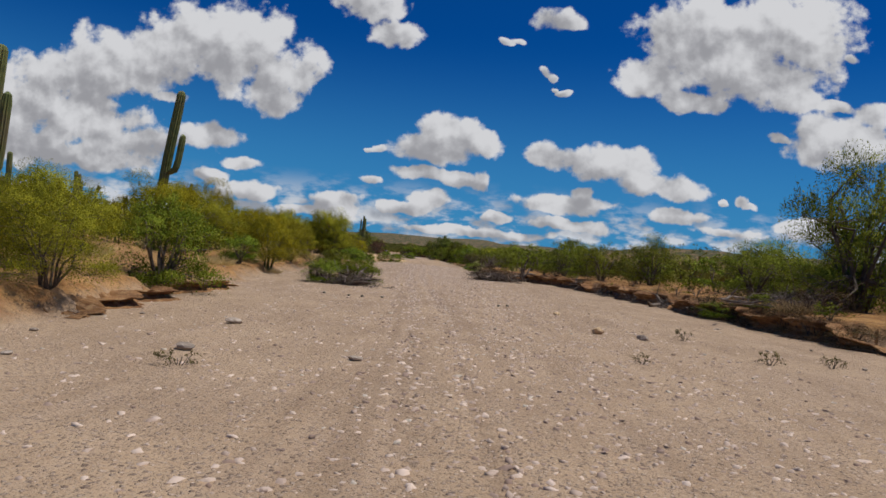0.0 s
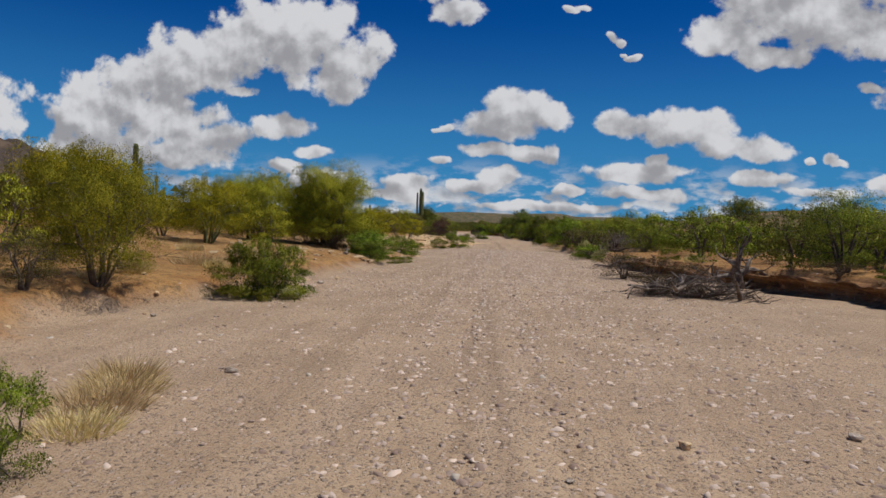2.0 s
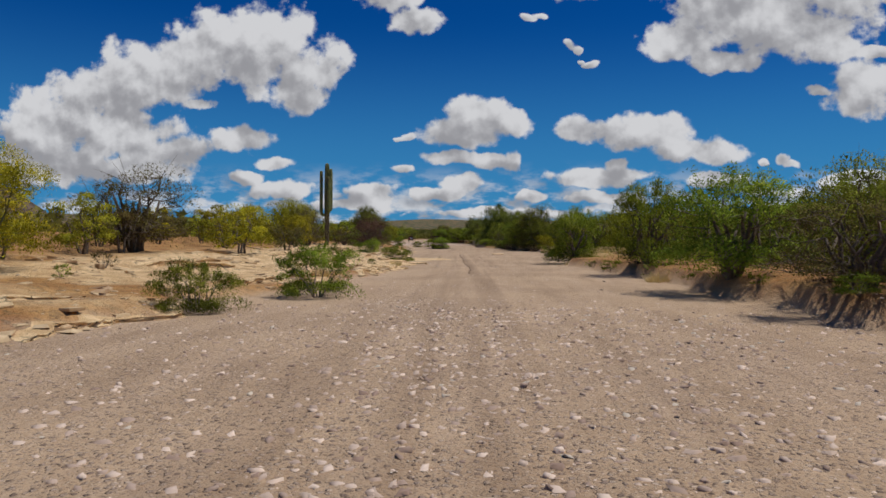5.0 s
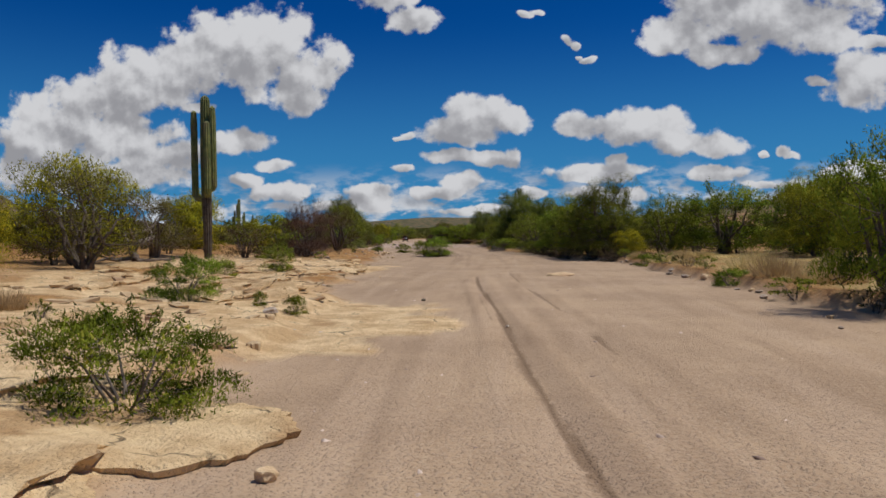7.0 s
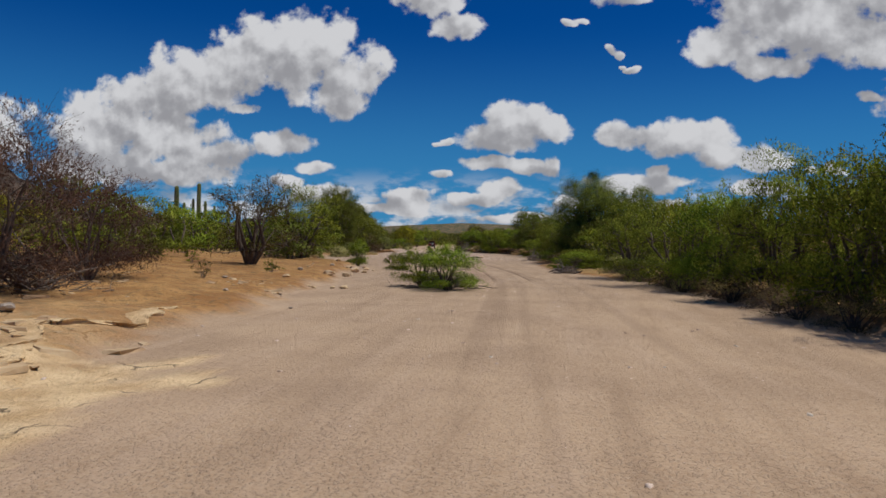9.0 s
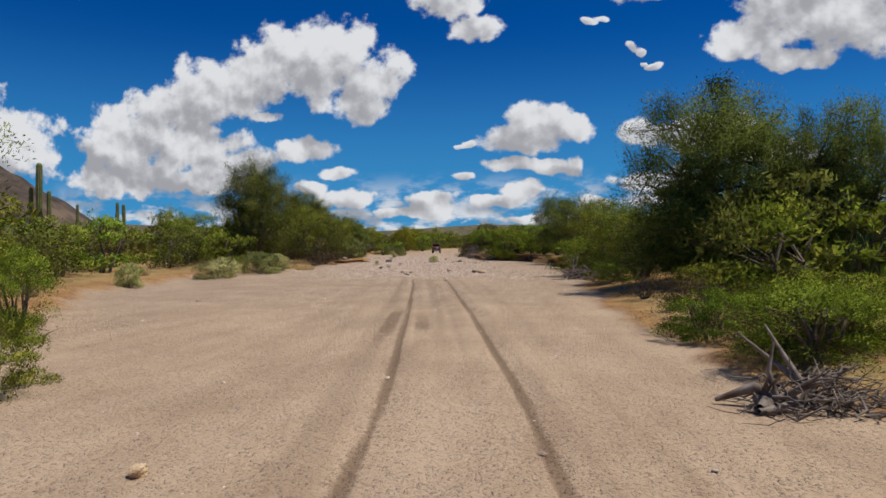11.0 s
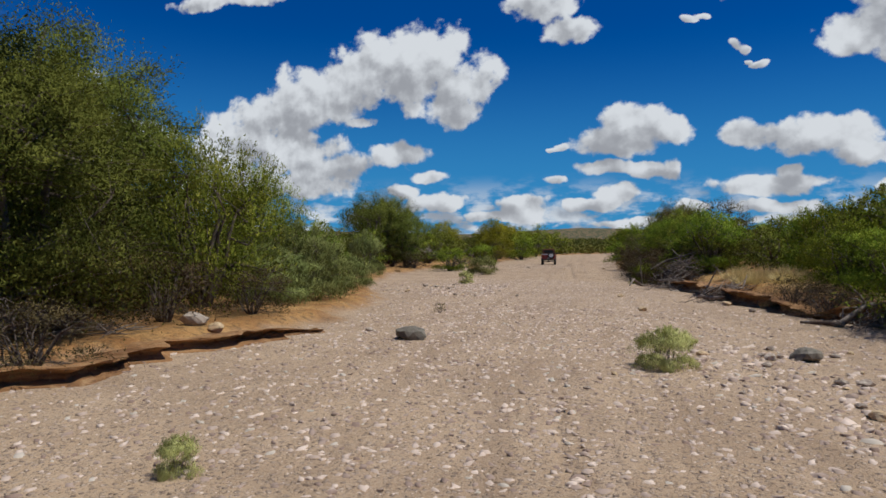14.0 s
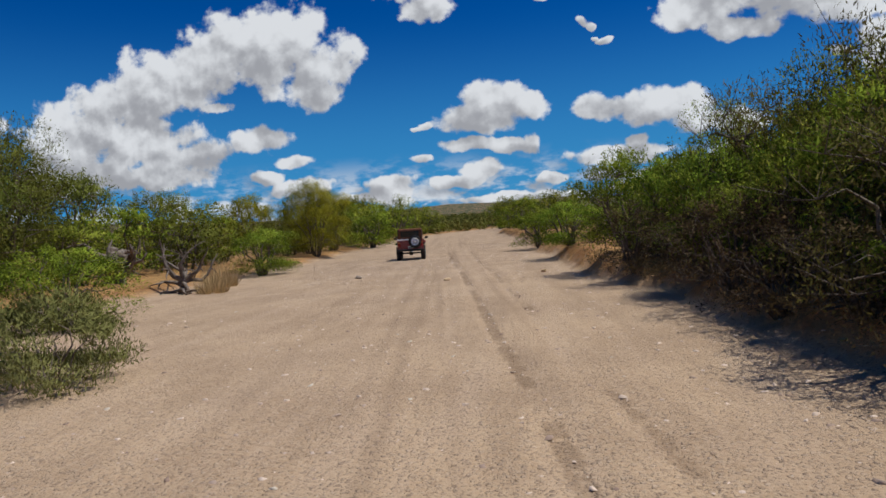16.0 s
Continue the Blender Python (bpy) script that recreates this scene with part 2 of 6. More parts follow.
def ground_material():
    """Sandy wash bed, tan bank soil and pale bedrock, mixed by what the terrain says of each spot."""
    m, g, shader = material("desert_ground", 0.95)
    at = g.add("ShaderNodeTexCoord").outputs["Object"]
    soil = g.attribute("soil")
    stone = g.attribute("stone")
    track = g.attribute("track")
    gravel = g.attribute("gravel")
    wide = g.smooth(g.noise(at, 0.35, 5.0, 0.6), 0.35, 0.65)
    grain = g.noise(at, 22.0, 5.0, 0.7)
    sand = g.mix(wide, (0.375, 0.246, 0.144, 1), (0.500, 0.340, 0.203, 1))
    sand = g.mix(g.smooth(grain, 0.35, 0.68, 0.0, 0.55), sand, (0.55, 0.41, 0.275, 1))
    drift = g.noise(g.vec("MULTIPLY", at, (1.0, 0.10, 1.0)), 1.5, 5.0, 0.62)
    sand = g.mix(g.smooth(drift, 0.46, 0.66, 0.0, 0.45), sand, (0.54, 0.385, 0.255, 1))
    sand = g.mix(g.smooth(drift, 0.46, 0.28, 0.0, 0.40), sand, (0.30, 0.195, 0.115, 1))
    # pebbles too small to build: cells, each with its own tone
    cell = g.add("ShaderNodeTexVoronoi", {"Vector": at, "Scale": 15.0, "Randomness": 1.0})
    cell2 = g.add("ShaderNodeTexVoronoi", {"Vector": at, "Scale": 34.0, "Randomness": 1.0})
    tone = g.add("ShaderNodeSeparateColor", {0: cell.outputs["Color"]}).outputs[0]
    tone2 = g.add("ShaderNodeSeparateColor", {0: cell2.outputs["Color"]}).outputs[1]
    peb = g.mix(g.math("FRACT", g.math("MULTIPLY", tone, 9.0)), (0.20, 0.135, 0.095, 1), (0.64, 0.48, 0.35, 1))
    peb2 = g.mix(g.math("FRACT", g.math("MULTIPLY", tone2, 9.0)), (0.22, 0.148, 0.103, 1), (0.60, 0.45, 0.32, 1))
    is1 = g.math("MULTIPLY", g.math("GREATER_THAN", tone, 0.45), g.smooth(cell.outputs["Distance"], 0.42, 0.30))
    is2 = g.math("MULTIPLY", g.math("GREATER_THAN", tone2, 0.3), g.smooth(cell2.outputs["Distance"], 0.45, 0.32))
    bed = g.mix(g.math("MULTIPLY", is2, g.math("MULTIPLY_ADD", gravel, 0.6, 0.25)), sand, peb2)
    bed = g.mix(g.math("MULTIPLY", is1, gravel), bed, peb)
    rut = g.smooth(g.math("ADD", track, g.math("MULTIPLY_ADD", g.noise(at, 2.6, 6.0, 0.75), 2.4, -1.2)), 0.25, 0.55)
    bed = g.mix(g.math("MULTIPLY", g.attribute("streak"), 0.38), bed, (0.27, 0.178, 0.108, 1))
    bed = g.mix(g.math("MULTIPLY", g.math("MULTIPLY", rut, track), 0.80), bed, (0.165, 0.10, 0.054, 1))
    earth = g.mix(g.smooth(g.noise(at, 0.8, 6.0, 0.65), 0.35, 0.68), (0.33, 0.148, 0.046, 1), (0.52, 0.285, 0.100, 1))
    earth = g.mix(g.smooth(g.noise(at, 4.2, 6.0, 0.72), 0.50, 0.60, 0.0, 0.75), earth, (0.19, 0.115, 0.05, 1))
    earth = g.mix(g.math("MULTIPLY", g.attribute("straw"), g.smooth(g.noise(at, 1.1, 6.0, 0.7), 0.36, 0.56, 0.25, 0.95)), earth, (0.44, 0.315, 0.125, 1))
    rock = g.mix(g.smooth(g.noise(at, 1.3, 6.0, 0.62), 0.35, 0.65), (0.59, 0.385, 0.190, 1), (0.83, 0.61, 0.34, 1))
    rock = g.mix(g.smooth(g.noise(at, 0.6, 4.0, 0.6), 0.56, 0.64, 0.0, 0.65), rock, (0.40, 0.225, 0.095, 1))
    # dark cracks break the bedrock into plates
    crack = g.add("ShaderNodeTexVoronoi", {"Vector": g.vec("ADD", at, g.vec("MULTIPLY", g.noise(at, 1.4, 3.0, 0.6, out=1), (0.9, 0.9, 0.9))), "Scale": 0.75})
    crack.feature = "DISTANCE_TO_EDGE"
    split = g.math("MULTIPLY", g.smooth(crack.outputs["Distance"], 0.022, 0.004), g.smooth(g.noise(at, 1.3, 4.0), 0.47, 0.60, 0.0, 0.75))
    rock = g.mix(split, rock, (0.09, 0.055, 0.03, 1))
    col = g.mix(soil, bed, earth)
    col = g.mix(stone, col, rock)
    far = g.attribute("far")
    shrubs = g.smooth(g.noise(at, 0.16, 6.0, 0.75), 0.40, 0.52)
    plainland = g.mix(shrubs, (0.30, 0.185, 0.10, 1), (0.055, 0.062, 0.022, 1))
    col = g.mix(far, col, plainland)
    link(g, col, shader.inputs["Base Color"])
    h = g.math("ADD", g.math("MULTIPLY", is1, g.math("MULTIPLY", gravel, 0.9)), g.math("MULTIPLY", is2, 0.35))
    h = g.math("ADD", h, g.math("MULTIPLY", g.noise(at, 7.0, 7.0, 0.65), g.math("MULTIPLY_ADD", g.math("MAXIMUM", gravel, g.math("MAXIMUM", soil, stone)), 0.9, 0.45)))
    h = g.math("ADD", h, g.math("MULTIPLY", g.noise(at, 2.4, 5.0, 0.7), g.math("MULTIPLY", g.math("MAXIMUM", soil, stone), 2.6)))
    h = g.math("SUBTRACT", h, g.math("MULTIPLY", g.math("MULTIPLY", split, stone), 1.5))
    bumped = g.add("ShaderNodeBump", {"Strength": 0.9, "Distance": 0.05, "Height": h})
    link(g, bumped.outputs[0], shader.inputs["Normal"])
    return m


GROUND = ground_material()
BARK = two_tone("bark", (0.085, 0.062, 0.045), (0.17, 0.13, 0.095), 9.0, bump=0.6)
TWIG = two_tone("grey_twigs", (0.11, 0.085, 0.065), (0.25, 0.20, 0.16), 7.0, bump=0.4)
DEADWOOD = two_tone("weathered_wood", (0.10, 0.072, 0.052), (0.31, 0.25, 0.20), 6.0, bump=0.7, c=(0.10, 0.065, 0.045))
GREENBARK = two_tone("green_bark", (0.10, 0.11, 0.035), (0.18, 0.17, 0.07), 6.0, bump=0.3)
L_VERDE = leaf_material("olive_leaves", (0.105, 0.115, 0.014), (0.42, 0.405, 0.04), (0.52, 0.46, 0.03), 0.3)
L_YELLOW = leaf_material("blossoming_leaves", (0.135, 0.125, 0.013), (0.42, 0.38, 0.03), (0.60, 0.48, 0.02), 0.35)
L_GREEN = leaf_material("bright_green_leaves", (0.055, 0.086, 0.010), (0.275, 0.345, 0.038), (0.38, 0.39, 0.05), 0.3)
L_MESQUITE = leaf_material("mesquite_leaves", (0.060, 0.078, 0.011), (0.295, 0.320, 0.043), (0.38, 0.36, 0.055), 0.3)
L_TALL = leaf_material("feathery_dark_leaves", (0.060, 0.072, 0.014), (0.225, 0.24, 0.048))
L_GREY = leaf_material("grey_green_leaves", (0.135, 0.148, 0.045), (0.355, 0.36, 0.12))
L_STRAW = leaf_material("straw_green_leaves", (0.25, 0.238, 0.080), (0.58, 0.535, 0.22))
L_BROWN = leaf_material("brownish_leaves", (0.070, 0.056, 0.018), (0.180, 0.150, 0.045), (0.12, 0.085, 0.035), 0.4)
L_RED = leaf_material("reddish_dry_leaves", (0.075, 0.042, 0.032), (0.185, 0.105, 0.07))
BRUSH = two_tone("dark_dead_brush", (0.055, 0.040, 0.032), (0.15, 0.11, 0.085), 7.0, bump=0.4)
L_BRUSH = leaf_material("withered_leaves", (0.05, 0.036, 0.02), (0.15, 0.105, 0.05))
L_DARK = leaf_material("dark_clump_leaves", (0.02, 0.03, 0.012), (0.06, 0.075, 0.025))
STRAW = leaf_material("straw", (0.52, 0.39, 0.17), (0.78, 0.62, 0.32))
CACTUS = two_tone("saguaro_skin", (0.12, 0.145, 0.045), (0.25, 0.255, 0.085), 2.5, 0.7, 0.4, 30.0, c=(0.20, 0.17, 0.08), spread=0.2)
CACTUS_FOOT = two_tone("corky_saguaro_foot", (0.085, 0.065, 0.045), (0.17, 0.135, 0.095), 3.0, 0.9, 0.6, 20.0)
JOINT = two_tone("cholla_joint", (0.06, 0.085, 0.022), (0.13, 0.16, 0.05), 12.0, 0.8, 0.6, 60.0)
STONE = two_tone("river_stone", (0.30, 0.225, 0.165), (0.50, 0.41, 0.32), 5.0, 0.9, 0.5, c=(0.50, 0.41, 0.32), spread=0.45)
PALE_STONE = two_tone("pale_stone", (0.53, 0.36, 0.195), (0.75, 0.56, 0.335), 2.2, 0.9, 0.6, 9.0, c=(0.42, 0.26, 0.14), spread=0.3)
DARK_STONE = two_tone("dark_basalt", (0.13, 0.11, 0.085), (0.24, 0.205, 0.155), 6.0, 0.9, 0.5)
HILLSIDE = two_tone("rocky_hillside", (0.040, 0.029, 0.023), (0.105, 0.074, 0.052), 0.045, 0.95, 1.0, 0.10, c=(0.17, 0.115, 0.072), spread=0.05)

# ---- terrain ----
def wave(x, y, seed=0.0):
    """Smooth value noise in 0..1 on numpy arrays."""
    x, y = np.asarray(x, float), np.asarray(y, float)
    ix, iy = np.floor(x), np.floor(y)
    fx, fy = x - ix, y - iy
    fx, fy = fx * fx * (3 - 2 * fx), fy * fy * (3 - 2 * fy)

    def h(a, b):
        v = np.sin(a * 127.1 + b * 311.7 + seed * 74.7) * 43758.5453
        return v - np.floor(v)

    low = h(ix, iy) * (1 - fx) + h(ix + 1, iy) * fx
    high = h(ix, iy + 1) * (1 - fx) + h(ix + 1, iy + 1) * fx
    return low * (1 - fy) + high * fy


def waves(x, y, seed=0.0, octaves=4):
    total, size = 0.0, 0.5
    for n in range(octaves):
        total, x, y, size = total + size * wave(x, y, seed + n), x * 2.03, y * 2.03, size / 2
    return total


def step(a, b, x):
    t = np.clip((x - a) / (b - a), 0, 1)
    return t * t * (3 - 2 * t)


# The middle line of the wash and, to both sides of it, where its banks begin.
LINE = [(-400, 18), (-90, 6), (0, 0), (14, -1.1), (32, -3.2), (52, -5.5), (70, -6.9), (116, -10.7), (132, -12.1), (149, -13.9), (191, -16.6),
        (208, -20.4), (227, -24.8), (248, -31.2), (259, -34.1), (269, -35.6), (289, -37.9), (340, -45.4), (400, -53), (440, -54), (490, -40), (560, -5), (700, 40), (6000, 500)]
LEFT = [(-400, -9), (12, -8.1), (47, -8.2), (52, -6.4), (65, -6.1), (72, -5.3), (80, -5.6), (92, -6.3), (103, -6), (110, -3.8), (120, -2.8), (141, -2.9),
        (148, -4.5), (160, -5.2), (171, -6.3), (194, -8.4), (204, -8.8), (214, -13.5), (225, -13.5), (237, -9.5), (248, -8.5), (255, -7.6), (265, -4.7),
        (272, -6.3), (283, -10), (296, -12.5), (315, -11), (332, -9), (388, -8), (6000, -8)]
RIGHT = [(-400, 16), (23, 15), (50, 14.8), (58, 13.5), (68, 10), (75, 9), (98, 8.5), (120, 8), (131, 7.5), (144, 9), (160, 9.8), (168, 9.3), (175, 7.2),
         (192, 6.6), (198, 4.4), (206, 4.8), (215, 6.2), (224, 7.8), (236, 10), (244, 13), (254, 15.5), (262, 14), (267, 10.5), (274, 8), (283, 7),
         (290, 5.1), (296, 5.2), (303, 5.3), (311, 5.0), (330, 6), (352, 8), (6000, 8)]


def along(table, y):
    return np.interp(y, [r[0] for r in table], [r[1] for r in table])


def middle(y):
    # rounded a little, so that the wash has no kinks
    return sum(along(LINE, np.asarray(y, float) + d) for d in (-6, -3, 0, 3, 6)) / 5


def banks(x, y):
    """How far a place lies behind the left and behind the right bank's edge (negative: in the wash)."""
    o = x - middle(y)
    ragged = (waves(x * 0.0 + y * 0.45, y * 0.0, 3.0, 3) - 0.44) * 1.6 + (waves(x * 0.9, y * 0.9, 17.0, 2) - 0.37) * 1.1
    return along(LEFT, y) + ragged - o, o - along(RIGHT, y) + ragged


def edge(side, y):
    """Where the bank on that side really begins at y, ragged as it is."""
    x = float(middle(y)) + float(along(LEFT if side < 0 else RIGHT, y))
    for _ in range(8):
        dl, dr = banks(np.array(x), np.array(y))
        x += 0.7 * float(dl) if side < 0 else -0.7 * float(dr)
    return x


def ground_parts(x, y):
    x, y = np.asarray(x, float), np.asarray(y, float)
    dl, dr = banks(x, y)
    cut = np.interp(y, [-60, 60, 90, 110, 170, 200, 300], [0.45, 0.45, 0.30, 0.14, 0.16, 0.24, 0.24])
    rise = np.interp(y, [-60, 30, 60, 90, 120, 190, 220, 300, 500], [0.13, 0.13, 0.11, 0.09, 0.09, 0.08, 0.04, 0.035, 0.03])
    lump = (waves(x * 0.55, y * 0.55, 8.0, 4) - 0.47)
    # the left bank rises in low ledges where the bedrock is bare
    ledge = np.interp(y, [54, 70, 84, 100, 112, 158, 172], [0, 0.15, 0.5, 0.6, 1, 1, 0]) * step(0, 1, dl) * step(16, 8, dl)
    zl = cut * step(0, 0.9, dl) + rise * 30 * (1 - np.exp(-np.clip(dl, 0, None) / 30))
    terrace = np.floor(zl * 6 + lump * 2.5) / 6 + 0.10
    zl = zl * (1 - 0.5 * ledge) + terrace * 0.5 * ledge + lump * 0.35 * step(0.5, 3, dl) * (1 - 0.75 * ledge)
    zr = np.interp(y, [0, 60, 140, 190, 222, 245, 300, 400], [0.85, 0.85, 0.4, 0.20, 0.22, 0.6, 0.7, 0.6]) * step(-0.02, 1, dr / np.interp(y, [180, 194, 222, 238, 258, 264], [0.34, 1.8, 1.8, 0.4, 0.4, 0.9]))
    zr = zr + 0.5 * (1 - np.exp(-np.clip(dr, 0, None) / 25)) + lump * 0.4 * step(0.5, 2.5, dr)
    inside = np.minimum(step(0, -2.5, dl), step(0, -2.5, dr))
    bed = inside * (0.09 * (waves(x * 0.16, y * 0.10, 1.0, 4) - 0.47) + 0.035 * (wave(x * 1.6, y * 0.9, 2.0) - 0.5))
    z = np.where(dl > 0, zl, 0) + np.where(dr > 0, zr, 0) + bed
    # low hills far off
    away = np.hypot(x + 20, y - 150)
    hill = waves(x * 0.0022 + 5, y * 0.0022, 21.0, 4)
    z = z + step(280, 1300, away) * (10 + 85 * np.clip(hill - 0.25, 0, 1)) * step(-200, 500, y)
    z = z + 17 * np.exp(-((x - 135) / 90.0) ** 2 - ((y - 420) / 80.0) ** 2)
    return z, dl, dr, ledge


def ground_z(x, y):
    return float(ground_parts(np.array([x]), np.array([y]))[0][0])


# Wheel tracks: stretches of fresh, darker sand (start, end, side of the middle line at both ends, strength, half width).
TRACKS = [(116, 156, 0.95, 0.95, 1.0, 0.085), (118, 157, 0.74, 0.70, 0.5, 0.05), (120, 160, 2.35, 2.4, 0.75, 0.075), (186, 230, -0.72, -0.5, 1.0, 0.085), (186, 232, 1.05, 1.3, 1.0, 0.09), (201, 212, 0.06, -0.05, 0.9, 0.24),
          (201, 212, -0.95, -0.65, 0.8, 0.22), (216, 238, -0.5, -0.7, 0.25, 0.18), (206, 214, 1.6, 1.3, 0.6, 0.16), (290, 345, 1.05, 0.2, 0.6, 0.16), (290, 345, 1.85, 1.9, 0.5, 0.14), (-20, 62, -0.2, 0.1, 0.35, 0.2),
          (-20, 62, 0.75, 1.2, 0.35, 0.2), (62, 116, -0.1, 0.2, 0.35, 0.2), (62, 116, 1.1, 1.3, 0.35, 0.2), (232, 262, 0.3, 0.9, 0.40, 0.2), (240, 262, 1.8, 2.4, 0.35, 0.2)]


def build_ground():
    near = np.concatenate([np.arange(-17, -4, 0.35), np.arange(-4, -1.6, 0.16), np.arange(-1.6, 2.8, 0.085), np.arange(2.8, 4.5, 0.16), np.arange(4.5, 17.01, 0.27)])
    out = 17 * 1.19 ** np.arange(1, 31)
    across = np.concatenate([-out[::-1], near, out])
    up = np.concatenate([-45 - 12 * 1.5 ** np.arange(9, 0, -1), np.concatenate([np.arange(-45, -8, 1.5), np.arange(-8, 320, 0.5), np.arange(320, 352, 1.0)]), 352 + 3 * 1.17 ** np.arange(1, 44)])
    o, y = np.meshgrid(across, up)
    x = o + middle(y)
    z, dl, dr, ledge = ground_parts(x, y)
    o = x - middle(y)
    track = np.zeros_like(z)
    for a, b, oa, ob, s, half in TRACKS:
        mid = oa + (ob - oa) * (y - a) / (b - a) + 0.25 * (wave(y * 0.12, 0 * y, a) - 0.5)
        on = step(half * 1.15, half * 0.5, np.abs(o - mid)) * step(a, a + 5, y) * step(b, b - 4, y) * np.maximum(step(0.22, 0.5, wave(y * 0.5, o * 0 + oa, 9.0)), 0.9 * (s >= 1))
        track = np.maximum(track, s * on)
        z = z - 0.035 * s * on + 0.02 * s * step(0.45, 0.3, np.abs(np.abs(o - mid) - 0.42) + 0.2) * step(a, a + 3, y) * step(b, b - 4, y)
    bars = step(0.40, 0.58, waves(o * 0.22 + 3, y * 0.055, 31.0, 3))
    bars = np.maximum(bars, step(228, 234, y) * step(292, 282, y) * 0.9)
    bars = np.maximum(bars, np.maximum(step(108, 98, y) * 0.85, 0.38)) * (1 - np.interp(y, [104, 114, 180, 192], [0, 0.85, 0.85, 0]))
    soil = np.maximum(step(0.05, 0.7, dl + 0.5 * (wave(x * 1.5, y * 1.5, 5.0) - 0.5)), step(-0.1, 0.4, dr))
    streak = step(0.44, 0.66, waves(o * 2.6, y * 0.045, 51.0, 3)) * np.exp(-(o - 0.6) ** 2 / 14.0) * step(0, -1, dl) * step(0, -1, dr)
    straw = step(0.2, 1.2, dr) * np.interp(y, [128, 136, 168, 178, 190, 200, 214, 222, 250, 256, 283, 286], [0, 1, 1, 0.2, 0.2, 0.8, 0.8, 0.1, 0.1, 0.7, 0.7, 0.1])
    straw = np.maximum(straw, step(0.5, 2.0, dl) * np.interp(y, [10, 20, 60, 80, 200, 212, 235, 245, 275], [0.3, 0.35, 0.2, 0.1, 0.1, 0.8, 0.8, 0.2, 0.2]))
    straw = straw * step(22, 10, np.maximum(dl, dr))
    away = np.hypot(x + 20, y - 150)
    mesh = bpy.data.meshes.new("ground")
    ny, nx = z.shape
    mesh.vertices.add(nx * ny)
    mesh.vertices.foreach_set("co", np.stack([x, y, z], -1).astype(np.float32).ravel())
    i = np.arange((ny - 1) * (nx - 1))
    a = (i // (nx - 1)) * nx + i % (nx - 1)
    quads = np.stack([a, a + 1, a + nx + 1, a + nx], -1).astype(np.int32)
    mesh.loops.add(quads.size)
    mesh.polygons.add(len(quads))
    mesh.loops.foreach_set("vertex_index", quads.ravel())
    mesh.polygons.foreach_set("loop_start", np.arange(len(quads), dtype=np.int32) * 4)
    mesh.update(calc_edges=True)
    mesh.polygons.foreach_set("use_smooth", np.ones(len(quads), bool))
    stone = ledge * step(0.26, 0.40, waves(x * 0.35, y * 0.35, 12.0, 3)) * step(13, 7, dl)
    # smooth pale plates that lie flush with the sand
    for cx, cy, rx, ry in ((-16.4, 138.8, 3.0, 4.6), (-14.0, 138.4, 1.3, 1.5), (-22.0, 160.2, 3.4, 6.4), (-15.2, 121.6, 1.7, 3.0)):
        r = np.hypot((x - cx) / rx, (y - cy) / ry) + 0.9 * (waves(x * 0.8, y * 0.8, cx, 4) - 0.46)
        stone = np.maximum(stone, step(1.06, 0.92, r))
    for name, values in (("soil", soil), ("stone", stone), ("track", track), ("gravel", bars), ("straw", straw), ("streak", streak), ("far", step(25, 150, away - 130) * np.where(y < 700, step(0, 9, np.maximum(dl, dr)), 1.0))):
        mesh.attributes.new(name, "FLOAT", "POINT").data.foreach_set("value", values.astype(np.float32).ravel())
    mesh.materials.append(GROUND)
    return tagged(new("ground", mesh), "sandy gravel bed of a dry desert wash between low banks", "ground", kind="structure")


ground = build_ground()


# ---- mesh helpers ----
def mesh_from(name, verts, faces, mat, smooth=False):
    mesh = bpy.data.meshes.new(name)
    mesh.from_pydata(verts, [], faces)
    mesh.materials.append(mat)
    if smooth:
        mesh.polygons.foreach_set("use_smooth", np.ones(len(mesh.polygons), bool))
    mesh.update()
    return mesh


def part_mesh(name, mesh, parent, label=""):
    ob = new(name, mesh)
    ob.parent = parent
    return tagged(ob, label) if label else ob


def part(name, bm, mat, parent, label="", smooth=False):
    mesh = bpy.data.meshes.new(name)
    bm.to_mesh(mesh)
    bm.free()
    mesh.materials.append(mat)
    if smooth:
        mesh.polygons.foreach_set("use_smooth", np.ones(len(mesh.polygons), bool))
    return part_mesh(name, mesh, parent, label)


class Wood:
    """Gathers tapered round limbs into one mesh."""

    def __init__(self):
        self.verts, self.faces = [], []

    def limb(self, points, radii, sides=5, joined=False):
        """joined: the limb grows out of the first limb's lowest ring."""
        start = len(self.verts) - (sides if joined else 0)
        points = [Vector(p) for p in points]
        for n, p in enumerate(points):
            if joined and n == 0:
                continue
            way = (points[min(n + 1, len(points) - 1)] - points[max(n - 1, 0)]).normalized()
            side = way.cross(Vector((0.31, 0.93, 0.17))).normalized()
            other = way.cross(side)
            for k in range(sides):
                a = 2 * math.pi * k / sides
                self.verts.append(p + (side * math.cos(a) + other * math.sin(a)) * radii[n])
        for n in range(len(points) - 1):
            for k in range(sides):
                a, b = start + n * sides + k, start + n * sides + (k + 1) % sides
                c, d = b + sides, a + sides
                if joined and n == 0:
                    a, b = k, (k + 1) % sides
                self.faces.append((a, b, c, d))
        if radii[-1] > 0.02:
            self.faces.append(tuple(start + (len(points) - 1) * sides + k for k in range(sides)))

    def mesh(self, name, mat):
        return mesh_from(name, self.verts, self.faces, mat, True)


